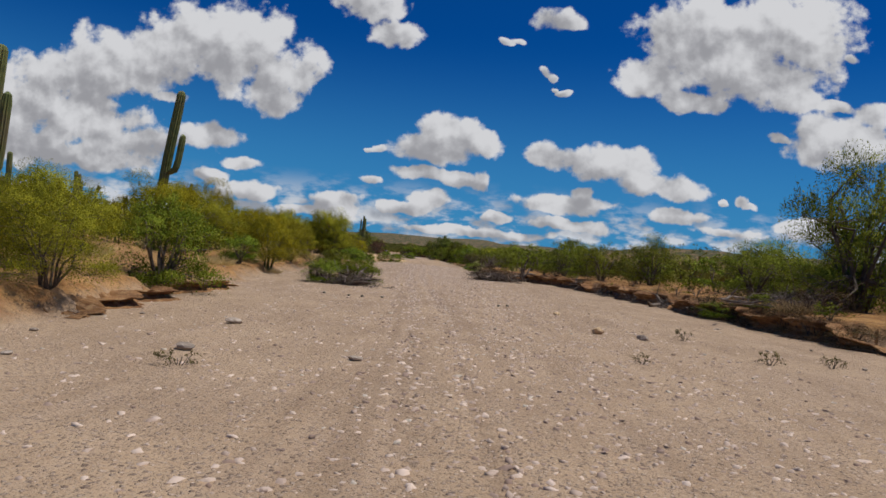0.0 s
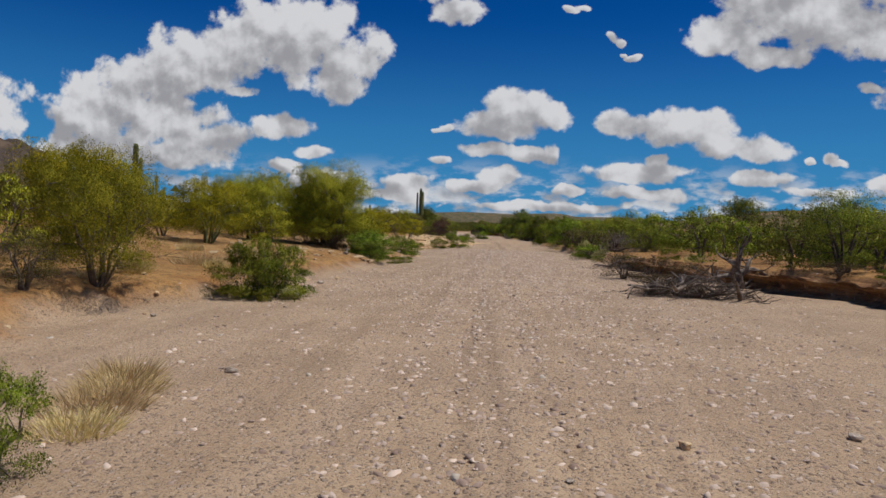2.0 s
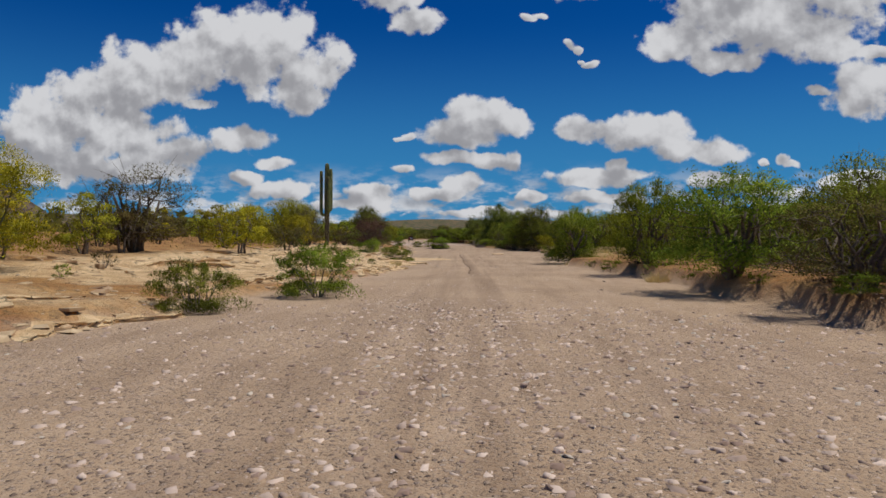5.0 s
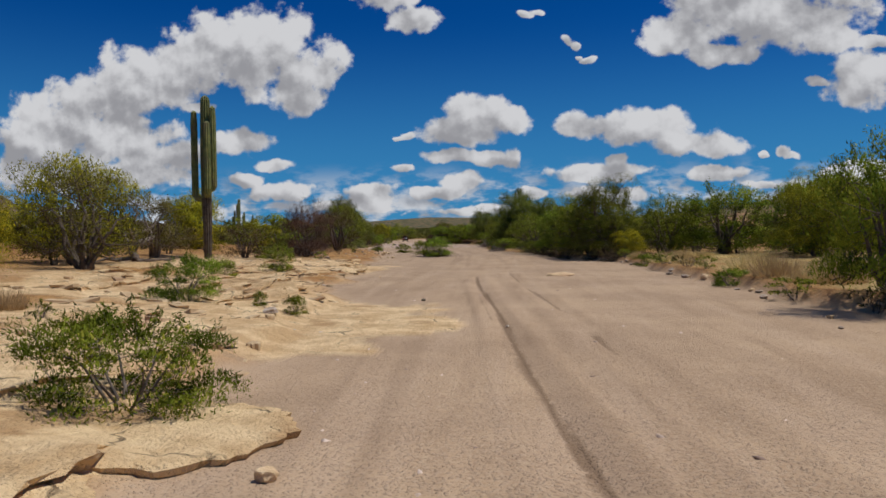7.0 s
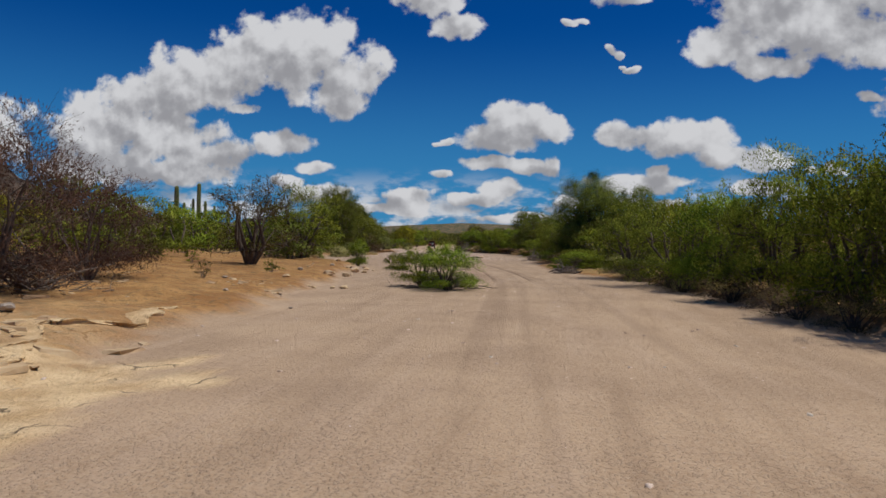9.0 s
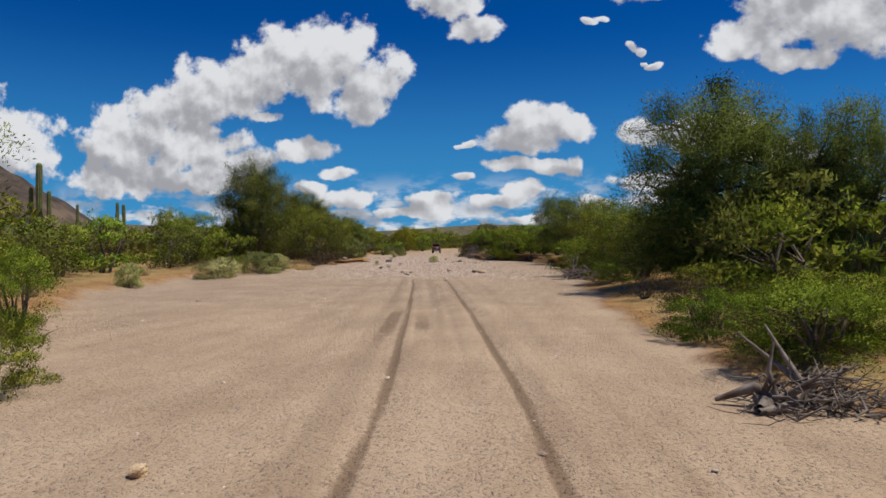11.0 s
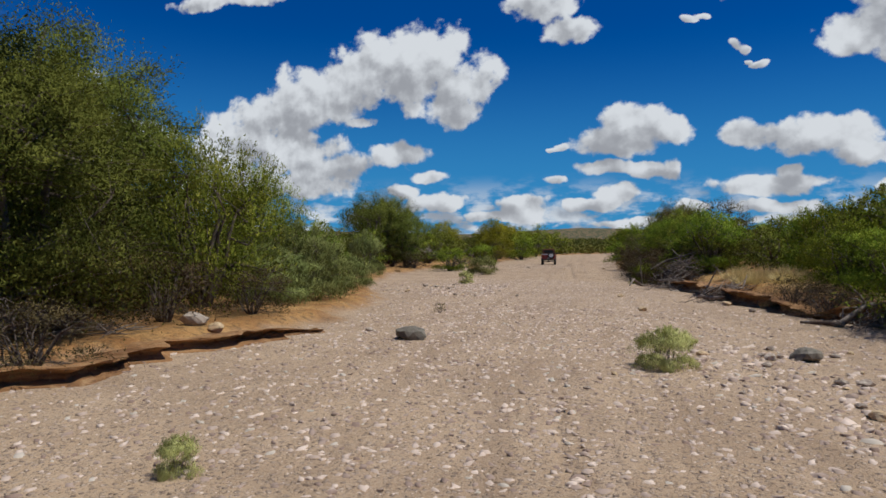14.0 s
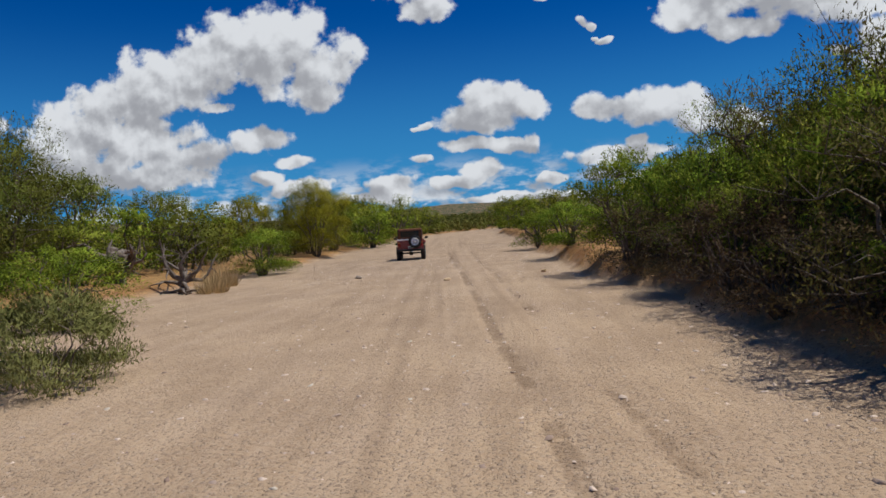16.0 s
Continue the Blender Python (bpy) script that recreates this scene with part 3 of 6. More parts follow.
def leaf_mesh(name, places, axes, lengths, widths, rng, mat, faces=None, normals=None):
    """One thin pointed leaf a place; faces: the way that each blade looks; normals: the round of the clump that it belongs to."""
    n = len(places)
    axes = axes / (np.linalg.norm(axes, axis=1, keepdims=True) + 1e-9)
    side = np.cross(axes, rng.normal(size=(n, 3)) if faces is None else faces)
    side /= np.linalg.norm(side, axis=1, keepdims=True) + 1e-9
    if normals is not None:
        away = np.einsum("ij,ij->i", np.cross(side, axes), normals) < 0
        side[away] *= -1
    a = places - axes * lengths[:, None] / 2 - side * widths[:, None] / 2
    b = places - axes * lengths[:, None] * 0.35 + side * widths[:, None] / 2
    c = places + axes * lengths[:, None] / 2
    mesh = bpy.data.meshes.new(name)
    mesh.vertices.add(3 * n)
    mesh.vertices.foreach_set("co", np.stack([a, b, c], 1).astype(np.float32).ravel())
    mesh.loops.add(3 * n)
    mesh.polygons.add(n)
    mesh.loops.foreach_set("vertex_index", np.arange(3 * n, dtype=np.int32))
    mesh.polygons.foreach_set("loop_start", np.arange(n, dtype=np.int32) * 3)
    mesh.update(calc_edges=True)
    if normals is not None:
        normals = normals / (np.linalg.norm(normals, axis=1, keepdims=True) + 1e-9)
        mesh.polygons.foreach_set("use_smooth", np.ones(n, bool))
        mesh.normals_split_custom_set_from_vertices(np.repeat(normals, 3, 0).astype(np.float32))
    mesh.materials.append(mat)
    return mesh


# ---- plants ----
density = [1.0]  # more and finer leaves on plants close to the wash, fewer on those far behind


def shrub(name, seed, high, wide, leaves, leaf, mat, wood=BARK, clumps=16, clear=0.25, stems=6, droop=0.0, sprigs=20, tilt=0.5, bare=0.0, stout=1.0, tuft=None, label_leaf="", twigs=1, skirt=0.12, low_share=3, bare_low=0.0, narrow=1.0):
    """A desert tree or bush: bent stems, limbs out to clumps of small leaves, sprigs that break the outline.

    clear: share of the height below the crown; narrow: how far the upper crown draws in; droop: how far leaves hang; bare: share of clumps with twigs alone."""
    rng = np.random.default_rng(seed)
    base = new(name)
    leaves, leaf = int(leaves * density[0]), (leaf[0] / density[0] ** 0.5, leaf[1] / density[0] ** 0.5)
    w, t = Wood(), Wood()
    forks = []
    thick = 0.022 * high * stout
    for s in range(stems):
        a = 2 * math.pi * (s + rng.uniform(-0.3, 0.3)) / stems
        reach, top = wide * rng.uniform(0.10, 0.26), high * rng.uniform(0.40, 0.66)
        if bare > 0.5:
            reach, top = wide * rng.uniform(0.2, 0.46), high * rng.uniform(0.25, 0.7)
        foot = np.array([0, 0, -0.12])
        end = np.array([math.cos(a) * reach, math.sin(a) * reach, top])
        root = np.array([math.cos(a) * 0.05 * wide, math.sin(a) * 0.05 * wide, 0.03 * high])
        mid = foot * 0.55 + end * 0.45 + rng.normal(size=3) * 0.03 * high
        upper = foot * 0.2 + end * 0.8 + rng.normal(size=3) * 0.025 * high
        w.limb([foot, root, mid, upper, end], [thick * 1.5, thick, thick * 0.8, thick * 0.55, thick * 0.35], 5, s > 0)
        forks += [mid, upper, end]
    forks = np.array(forks)
    places, axes, mids, faces, rounds = [], [], [], [], []
    per = leaves // clumps
    for c in range(clumps):
        a, r = rng.uniform(0, 2 * math.pi), wide / 2 * math.sqrt(rng.uniform(0.02, 1)) * 0.84
        top = high * (1 - 0.42 * (2 * r / wide) ** 2) * rng.uniform(0.86, 1.0)
        low = high * clear * rng.uniform(0.7, 1.2)
        z = low + (top - low) * rng.uniform(0.1, 0.95) ** 0.6
        if c % low_share == 0:
            # a low clump near the rim, so that the crown comes down to the ground
            r = wide / 2 * rng.uniform(0.45, 0.88)
            z = high * (skirt + rng.uniform(0.0, 0.16))
        if z > 0.45 * high:
            r *= 1 - (1 - narrow) * min(1.0, (z / high - 0.45) / 0.25)
        size = min(wide, high) * rng.uniform(0.12, 0.26)
        mid = np.array([math.cos(a) * r, math.sin(a) * r, z])
        start = forks[np.argmin(np.linalg.norm(forks - mid, axis=1) + 2.0 * np.clip(forks[:, 2] - z, 0, None))]
        bend = (start + mid) / 2 + rng.normal(size=3) * 0.04 * high
        t.limb([start, bend, mid], [thick * 0.4, thick * 0.26, thick * 0.14], 3)
        for _ in range(twigs + 3 if bare else twigs):
            way = rng.normal(size=3)
            way[2] = abs(way[2]) * 0.8 - droop * 0.5
            tip = mid + way / np.linalg.norm(way) * size * rng.uniform(0.8, 1.35)
            t.limb([mid, tip], [thick * 0.13, thick * 0.04], 3)
        low_clump = c % low_share == 0
        if rng.uniform() < max(bare, bare_low if low_clump else 0.0):
            for _ in range(5 if low_clump else 0):
                way = rng.normal(size=3) * np.array([1, 1, 0.5]) + np.array([math.cos(a), math.sin(a), -0.1])
                tip = mid + way / np.linalg.norm(way) * size * rng.uniform(0.9, 1.6)
                tip[2] = max(tip[2], 0.02)
                t.limb([mid, (mid + tip) / 2 + rng.normal(size=3) * 0.02 * high, tip], [thick * 0.14, thick * 0.10, thick * 0.04], 3)
            continue
        d = rng.normal(size=(per, 3))
        d[:, 2] = np.where(d[:, 2] < -0.35, -d[:, 2], d[:, 2])
        d /= np.linalg.norm(d, axis=1, keepdims=True)
        p = mid + d * size * rng.uniform(0.30, 1.0, size=(per, 1)) ** 0.45 * np.array([1.1, 1.1, 0.82])
        p[:, 2] -= droop * size * rng.uniform(0, 1.4, size=per) * np.hypot(d[:, 0], d[:, 1])
        mids.append(mid)
        places.append(p)
        ax = rng.normal(size=(per, 3)) * 0.8 + d * 0.5
        ax[:, 2] += tilt - 1.9 * droop
        axes.append(ax)
        faces.append(d + rng.normal(size=(per, 3)) * 0.45 + (mid - np.array([0, 0, 0.45 * high])) / wide * 0.9)
        rounds.append(d * 0.8 + (mid - np.array([0, 0, 0.42 * high])) / wide * 1.3 + rng.normal(size=(per, 3)) * 0.30)
    count = max(leaves // 160, 14)
    for _ in range(sprigs):
        a, r = rng.uniform(0, 2 * math.pi), wide / 2 * math.sqrt(rng.uniform(0, 1)) * 0.92
        z = high * (1 - 0.40 * (2 * r / wide) ** 2) * rng.uniform(0.72, 0.95)
        foot = np.array([math.cos(a) * r * 0.85, math.sin(a) * r * 0.85, z * 0.9])
        out = np.array([math.cos(a) * 0.6 * r / wide, math.sin(a) * 0.6 * r / wide, 0.55 - droop * 0.7]) + rng.normal(size=3) * 0.18
        tip = foot + out / np.linalg.norm(out) * high * rng.uniform(0.10, 0.2)
        near = min(mids, key=lambda m: float(np.sum((m - foot) ** 2)))
        t.limb([near, foot, tip], [thick * 0.14, thick * 0.10, thick * 0.03], 3)
        k = rng.uniform(0, 1, size=(count, 1))
        places.append(foot + (tip - foot) * k + rng.normal(size=(count, 3)) * 0.022 * high)
        axes.append((tip - foot) / np.linalg.norm(tip - foot) * 0.8 + rng.normal(size=(count, 3)) * 0.6)
        faces.append(rng.normal(size=(count, 3)) * 0.7 + np.array([math.cos(a) * r / wide * 2, math.sin(a) * r / wide * 2, 0.6]))
        rounds.append(rng.normal(size=(count, 3)) * 0.45 + np.array([math.cos(a) * r / wide * 2, math.sin(a) * r / wide * 2, 0.7]))
    places, axes = np.concatenate(places), np.concatenate(axes)
    places[:, 2] = np.maximum(places[:, 2], 0.03)
    n = len(places)
    lengths = leaf[0] * rng.uniform(0.6, 1.4, n)
    part_mesh("trunk", w.mesh("trunk", wood), base)
    part_mesh("branchwork", t.mesh("branchwork", wood), base)["kind"] = "stuff"
    part_mesh("crown", leaf_mesh("crown", places, axes, lengths, leaf[1] * rng.uniform(0.6, 1.4, n), rng, mat, np.concatenate(faces), np.concatenate(rounds)), base, label_leaf)
    if tuft:
        m = 700
        d = rng.normal(size=(m, 3)) * tuft[1]
        part_mesh("mistletoe", leaf_mesh("mistletoe", d + np.array(tuft[0]), rng.normal(size=(m, 3)), np.full(m, 0.16), np.full(m, 0.05), rng, L_DARK), base, "dark clump of mistletoe in the crown")["kind"] = "stuff"
    return base


def tuft_of(name, seed, high, wide, blades, width, mat, lean=0.9):
    """Grass or a soft low herb: thin blades from one foot."""
    rng = np.random.default_rng(seed)
    base = new(name)
    a, r = rng.uniform(0, 2 * math.pi, blades), wide / 2 * np.sqrt(rng.uniform(0, 1, blades)) * 0.7
    foot = np.stack([np.cos(a) * r, np.sin(a) * r, np.zeros(blades)], -1)
    ax = np.stack([np.cos(a) * lean * r / wide * 2, np.sin(a) * lean * r / wide * 2, np.ones(blades)], -1) + rng.normal(size=(blades, 3)) * 0.22
    ax /= np.linalg.norm(ax, axis=1, keepdims=True)
    ln = high * rng.uniform(0.35, 1.05, blades) * (1 - 0.75 * (2 * r / wide) ** 1.5)
    part_mesh("blade_tuft", leaf_mesh("blade_tuft", foot + ax * ln[:, None] * 0.5, ax, ln, np.full(blades, width), rng, mat), base)["kind"] = "stuff"
    return base


def cholla(name, seed, high, wide):
    """A tall cactus shrub of upright knobbly joints on a dark woody trunk."""
    rng = np.random.default_rng(seed)
    base = new(name)
    w, j = Wood(), Wood()
    w.limb([(0, 0, -0.1), (0.05, 0.03, high * 0.3), (0.0, 0.1, high * 0.5)], [0.10, 0.08, 0.06], 6)
    for s in range(17):
        a, r = rng.uniform(0, 2 * math.pi), wide / 2 * rng.uniform(0.1, 0.9)
        k = rng.uniform()
        p = np.array([0.05 * (1 - k), 0.03 + 0.07 * k, high * (0.3 + 0.2 * k)])
        q = np.array([math.cos(a) * r, math.sin(a) * r, high * rng.uniform(0.4, 0.66)])
        w.limb([p, (p + q) / 2 + rng.normal(size=3) * 0.05, q], [0.05, 0.045, 0.04], 5)
        for _ in range(4):
            tip = q + np.array([rng.normal() * 0.25, rng.normal() * 0.25, high * rng.uniform(0.16, 0.36)])
            m = (q + tip) / 2 + rng.normal(size=3) * 0.05
            j.limb([q, q * 0.7 + m * 0.3, m, m * 0.5 + tip * 0.5, tip], [0.035, 0.062, 0.05, 0.062, 0.02], 6)
    part_mesh("trunk", w.mesh("trunk", BARK), base)
    part_mesh("joints", j.mesh("joints", JOINT), base, "dark green spiny cactus joints")
    return base


def column(points, radii, ribs=13):
    """A ribbed cactus column along points."""
    verts, faces, sides = [], [], ribs * 2
    points = [Vector(p) for p in points]
    for n, p in enumerate(points):
        way = (points[min(n + 1, len(points) - 1)] - points[max(n - 1, 0)]).normalized()
        side = way.cross(Vector((0.1, 1, 0.02))).normalized()
        other = way.cross(side)
        for k in range(sides):
            a = 2 * math.pi * k / sides
            r = radii[n] * (1.0 if k % 2 else 0.80)
            verts.append(p + (side * math.cos(a) + other * math.sin(a)) * r)
    for n in range(len(points) - 1):
        for k in range(sides):
            a, b = n * sides + k, n * sides + (k + 1) % sides
            faces.append((a, b, b + sides, a + sides))
    faces.append(tuple(range((len(points) - 1) * sides, len(points) * sides)))
    return verts, faces


def saguaro(x, y, high, thick, arms, label, lean=(0.0, 0.0), corky=0.22):
    """arms: rows of height on the stem, direction in degrees, reach, top height."""
    base = tagged(new("saguaro"), label, "cactus", "saguaros on the banks")
    base.location = (x, y, ground_z(x, y) - 0.05)

    def at(z):
        return (lean[0] * z + 0.02 * math.sin(z * 0.9), lean[1] * z, z)

    hs = np.linspace(0, high * 0.97, 14)
    rs = [thick * (0.72 + 0.28 * min(1, h / (0.35 * high))) * (1.0 if h < 0.85 * high else 1 - 0.8 * (h / high - 0.85)) for h in hs]
    cut = next(n for n, h in enumerate(hs) if h > corky * high)
    v, f = column([at(h) for h in hs[: cut + 1]], rs[: cut + 1])
    part_mesh("foot", mesh_from("foot", v, f, CACTUS_FOOT), base, "corky brown foot of the stem")
    tops = list(hs[cut:]) + [high * 0.99, high]
    radii = list(rs[cut:]) + [rs[-1] * 0.75, rs[-1] * 0.25]
    v, f = column([at(h) for h in tops], radii)
    part_mesh("stem", mesh_from("stem", v, f, CACTUS), base)
    for z, turn, reach, top in arms:
        c, s = math.cos(radians(turn)), math.sin(radians(turn))
        px, py, _ = at(z)
        bend = [(0, 0), (0.45, -0.03), (0.85, 0.10), (1.0, 0.32)]
        pts = [(px + c * reach * k, py + s * reach * k, z + dz * reach * 1.2) for k, dz in bend]
        for k in np.linspace(0.25, 1, 7):
            zz = pts[3][2] + (top - pts[3][2]) * k
            pts.append((px + c * reach + lean[0] * (zz - z), py + s * reach, zz))
        ar = thick * 0.68
        v, f = column(pts + [(pts[-1][0], pts[-1][1], top + 0.10)], [ar * 0.6, ar * 0.8, ar, ar] + [ar] * 6 + [ar * 0.8, ar * 0.25], 11)
        part_mesh("arm", mesh_from("arm", v, f, CACTUS), base)
    return base


def proto(kind, n):
    """The n-th shape of a kind of plant, and the height and width that it was grown to."""
    seed = n * 17 + 3
    if kind == "palo_verde":
        return shrub(kind, 100 + seed, 4.6, 5.0, 28000, (0.092, 0.029), L_VERDE, BARK, clumps=50, clear=0.06, stems=9, stout=0.55, sprigs=60, tilt=0.9, skirt=0.10, low_share=3, bare_low=0.22), 4.6, 5.0
    if kind == "blossoming_palo_verde":
        return shrub(kind, 200 + seed, 4.4, 4.6, 22000, (0.095, 0.031), L_YELLOW, GREENBARK, clumps=40, clear=0.10, stems=8, stout=0.7, sprigs=54, tilt=1.0, low_share=4), 4.4, 4.6
    if kind == "grey_palo_verde":
        return shrub(kind, 300 + seed, 6.8, 6.2, 19000, (0.13, 0.048), L_TALL, BARK, clumps=44, clear=0.12, stems=5, sprigs=60, tilt=0.9, droop=0.1), 6.8, 6.2
    if kind == "mesquite":
        return shrub(kind, 400 + seed, 4.6, 5.0, 15500, (0.105, 0.037), L_MESQUITE, BARK, clumps=36, clear=0.08, stems=7, sprigs=44, tilt=0.4, skirt=0.05, low_share=2, bare_low=0.45), 4.6, 5.0
    if kind == "tall_mesquite":
        return shrub(kind, 500 + seed, 8.6, 6.4, 66000, (0.11, 0.036), L_TALL, BARK, clumps=84, clear=0.05, stems=4, sprigs=60, tilt=0.1, droop=0.55, narrow=0.62 if n > 1 else 0.80,
                     tuft=((0.4, 0.1, 7.7), 0.27) if n == 0 else None), 8.6, 6.4
    if kind == "green_bush":
        return shrub(kind, 600 + seed, 3.6, 3.6, 13000, (0.095, 0.034), L_GREEN, BARK, clumps=32, clear=0.05, stems=9, sprigs=54, tilt=0.8, skirt=0.06, low_share=2, bare_low=0.25), 3.6, 3.6
    if kind == "twiggy_bush":
        return shrub(kind, 700 + seed, 4.0, 4.0, 5200, (0.11, 0.034), L_BROWN, BARK, clumps=30, clear=0.05, stems=10, sprigs=50, tilt=0.8, bare=0.30), 4.0, 4.0
    if kind == "dry_red_bush":
        return shrub(kind, 750 + seed, 4.2, 4.2, 17000, (0.10, 0.020), L_RED, BRUSH, clumps=46, clear=0.03, stems=9, sprigs=50, tilt=0.7, bare=0.08, stout=0.55, twigs=5, skirt=0.05, low_share=2), 4.2, 4.2
    if kind == "low_bush":
        return shrub(kind, 800 + seed, 1.3, 2.0, 8200, (0.058, 0.017), L_MESQUITE if n else L_GREEN, TWIG, clumps=40, clear=0.05, stems=7, stout=0.7, sprigs=60, tilt=1.1, skirt=0.03, low_share=2), 1.3, 2.0
    if kind == "grey_bush":
        return shrub(kind, 850 + seed, 1.6, 2.2, 10500, (0.085, 0.019), L_GREY, TWIG, clumps=48, clear=0.04, stems=7, sprigs=70, tilt=1.6, twigs=1, skirt=0.05, low_share=2, stout=0.6), 1.6, 2.2
    if kind == "straw_bush":
        return shrub(kind, 880 + seed, 1.1, 1.6, 7500, (0.085, 0.014), L_STRAW, TWIG, clumps=44, clear=0.03, stems=8, sprigs=70, tilt=1.8, twigs=1, skirt=0.05, low_share=2, stout=0.6), 1.1, 1.6
    if kind == "dead_bush":
        return shrub(kind, 900 + seed, 2.4, 2.8, 3000, (0.09, 0.03), L_BRUSH, BRUSH, clumps=40, clear=0.03, stems=18, sprigs=50, tilt=0.4, bare=0.35, stout=0.55, skirt=0.04, low_share=2), 2.4, 2.8
    if kind == "seedling":
        return shrub(kind, 870 + seed, 0.6, 0.9, 420, (0.07, 0.022), L_MESQUITE, TWIG, clumps=12, clear=0.05, stems=5, sprigs=10, tilt=1.0, twigs=1), 0.6, 0.9
    if kind == "dry_seedling":
        return shrub(kind, 890 + seed, 0.6, 0.9, 260, (0.06, 0.02), L_BROWN, TWIG, clumps=12, clear=0.05, stems=6, sprigs=12, tilt=1.0, bare=0.3), 0.6, 0.9
    if kind == "dry_grass":
        return tuft_of(kind, 950 + seed, 0.8, 1.4, 560, 0.017, STRAW), 0.8, 1.4
    if kind == "cholla":
        return cholla(kind, 970 + seed, 3.2, 2.4), 3.2, 2.4
    if kind == "background_mesquite":
        return shrub(kind, 1000 + seed, 3.8, 4.4, 2100, (0.20, 0.084), (L_MESQUITE, L_GREEN, L_TALL)[n], BARK, clumps=20, clear=0.03, stems=3, sprigs=16, tilt=0.5, twigs=0, skirt=0.06, low_share=2), 3.8, 4.4
    return shrub(kind, 1100 + seed, 3.6, 4.2, 2300, (0.18, 0.074), (L_VERDE, L_YELLOW, L_BROWN)[n], BARK, clumps=19, clear=0.03, stems=3, sprigs=18, tilt=0.9, twigs=0), 3.6, 4.2


KINDS = {
    "palo_verde": (3, "olive-green palo verde tree with several thin trunks", "tree"),
    "blossoming_palo_verde": (3, "palo verde with yellow blossom on the sandy bank", "tree"),
    "grey_palo_verde": (3, "tall airy grey-green desert tree with a dark trunk", "tree"),
    "mesquite": (3, "dense green mesquite on the bank of the wash", "tree"),
    "tall_mesquite": (4, "tall dark tree with feathery hanging foliage", "tree"),
    "green_bush": (4, "bright green leafy bush with dark stems at the bank", "bush"),
    "twiggy_bush": (3, "half-bare brownish bush of fine dark twigs", "bush"),
    "dry_red_bush": (2, "dried reddish-brown bush on the pale bank", "bush"),
    "low_bush": (3, "low green shrub at the edge of the sand", "bush"),
    "grey_bush": (3, "rounded grey-green shrub of thin upright stems", "bush"),
    "straw_bush": (2, "pale half-dried shrub of fine upright stems", "bush"),
    "dead_bush": (2, "dark brown dead bush of tangled twigs", "bush"),
    "seedling": (3, "small green herb growing on bare soil", "plant"),
    "dry_seedling": (2, "small dry brownish herb on bare sand", "plant"),
    "dry_grass": (3, "tuft of dry straw-coloured grass", "grass"),
    "cholla": (2, "tall dark cholla cactus among the bushes", "cactus"),
    "background_mesquite": (3, "green mesquite in the thicket behind the bank", "tree"),
    "background_palo_verde": (3, "olive desert shrub on the rising ground", "bush"),
}
planted = {}


def plant(kind, x, y, high, wide, sink=0.03):
    planted.setdefault(kind, []).append((x, y, high, wide, sink))


# Plants by kind: x, y, height, width.
GREEN_BUSHES = [(-45.0, 272.2, 2.7, 3.0), (-18.4, 182.0, 1.9, 2.4), (-19.7, 183.5, 1.7, 2.2), (-7.8, 31.6, 1.4, 2.2), (-5.7, 33.0, 1.2, 1.6), (-10.0, 18.0, 3.5, 3.6), (-12.6, 32.1, 1.8, 2.1), (-6.3, 32.7, 1.5, 1.8), (-7.6, 36.6, 1.1, 0.9), 
                (-13.5, 69.6, 1.7, 2.8), (-0.2, 89.0, 1.4, 2.9), (-2.2, 118.5, 4.0, 3.6), (-4.3, 131.8, 3.7, 3.6), (-3.6, 140.1, 3.9, 3.0),
                (1.5, 169.8, 4.9, 6.0), (-12.6, 202.4, 1.4, 2.6), (-13.2, 201.0, 1.3, 2.1), (-27.9, 202.6, 2.1, 1.7), (-16.6, 230.6, 2.5, 3.2), (-15.8, 232.4, 2.2, 3.0),
                (-24.3, 266.7, 4.2, 4.9), (-24.4, 275.5, 3.8, 4.2), (-24.9, 283.5, 3.4, 3.4), (-29.6, 286.6, 3.6, 3.8), (-30.8, 292.5, 3.8, 3.9)]
GREEN_BUSHES_NORTH = [(-32.0, 299.3, 3.5, 4.2), (-33.2, 305.4, 3.3, 3.4), (-49.8, 304.0, 2.3, 3.4), (-52.1, 321.7, 2.7, 3.6), (-34.8, 312.5, 3.8, 4.0),
                      (-55.8, 359.9, 4.5, 4.9), (-24.8, 279.5, 3.8, 4.0), (-36.5, 322, 2.4, 3.4), (-38.0, 334.0, 2.8, 4.0), (-1.6, 108.7, 3.4, 4.4),]
PALO_VERDES = [(-9.4, 11.0, 2.6, 3.2), (-11.6, 13.6, 3.0, 3.6), (-15.0, 32.6, 3.4, 4.2), (-13.9, 46.6, 3.4, 3.4), (-17.1, 73.0, 5.5, 6.2), (-28.9, 149.5, 4.4, 4.8), (-22.5, 58.0, 3.6, 4.4), (-68.7, 358, 6.0, 5.7), (-54.7, 338.1, 6.0, 5.6), (-57.0, 343.0, 4.8, 5.0)]
BLOSSOMING = [(-12.4, 36.6, 3.7, 3.8), (-17.5, 38.5, 4.6, 4.8), (-18.2, 51.3, 3.7, 3.8), (-19.2, 61.8, 3.4, 4.0), (-24.6, 81.0, 5.2, 4.6), (-16.0, 29.5, 4.0, 4.2),
              (-25.0, 139.3, 2.8, 2.6), (-31.0, 145.3, 3.6, 3.6), (-36.0, 174.0, 4.8, 4.0), (-4.6, 168.9, 1.9, 2.2), (-32.5, 113.3, 3.6, 3.8),
              (-4.5, 214.0, 5.4, 5.0), (-41.5, 183.0, 4.6, 4.2)]
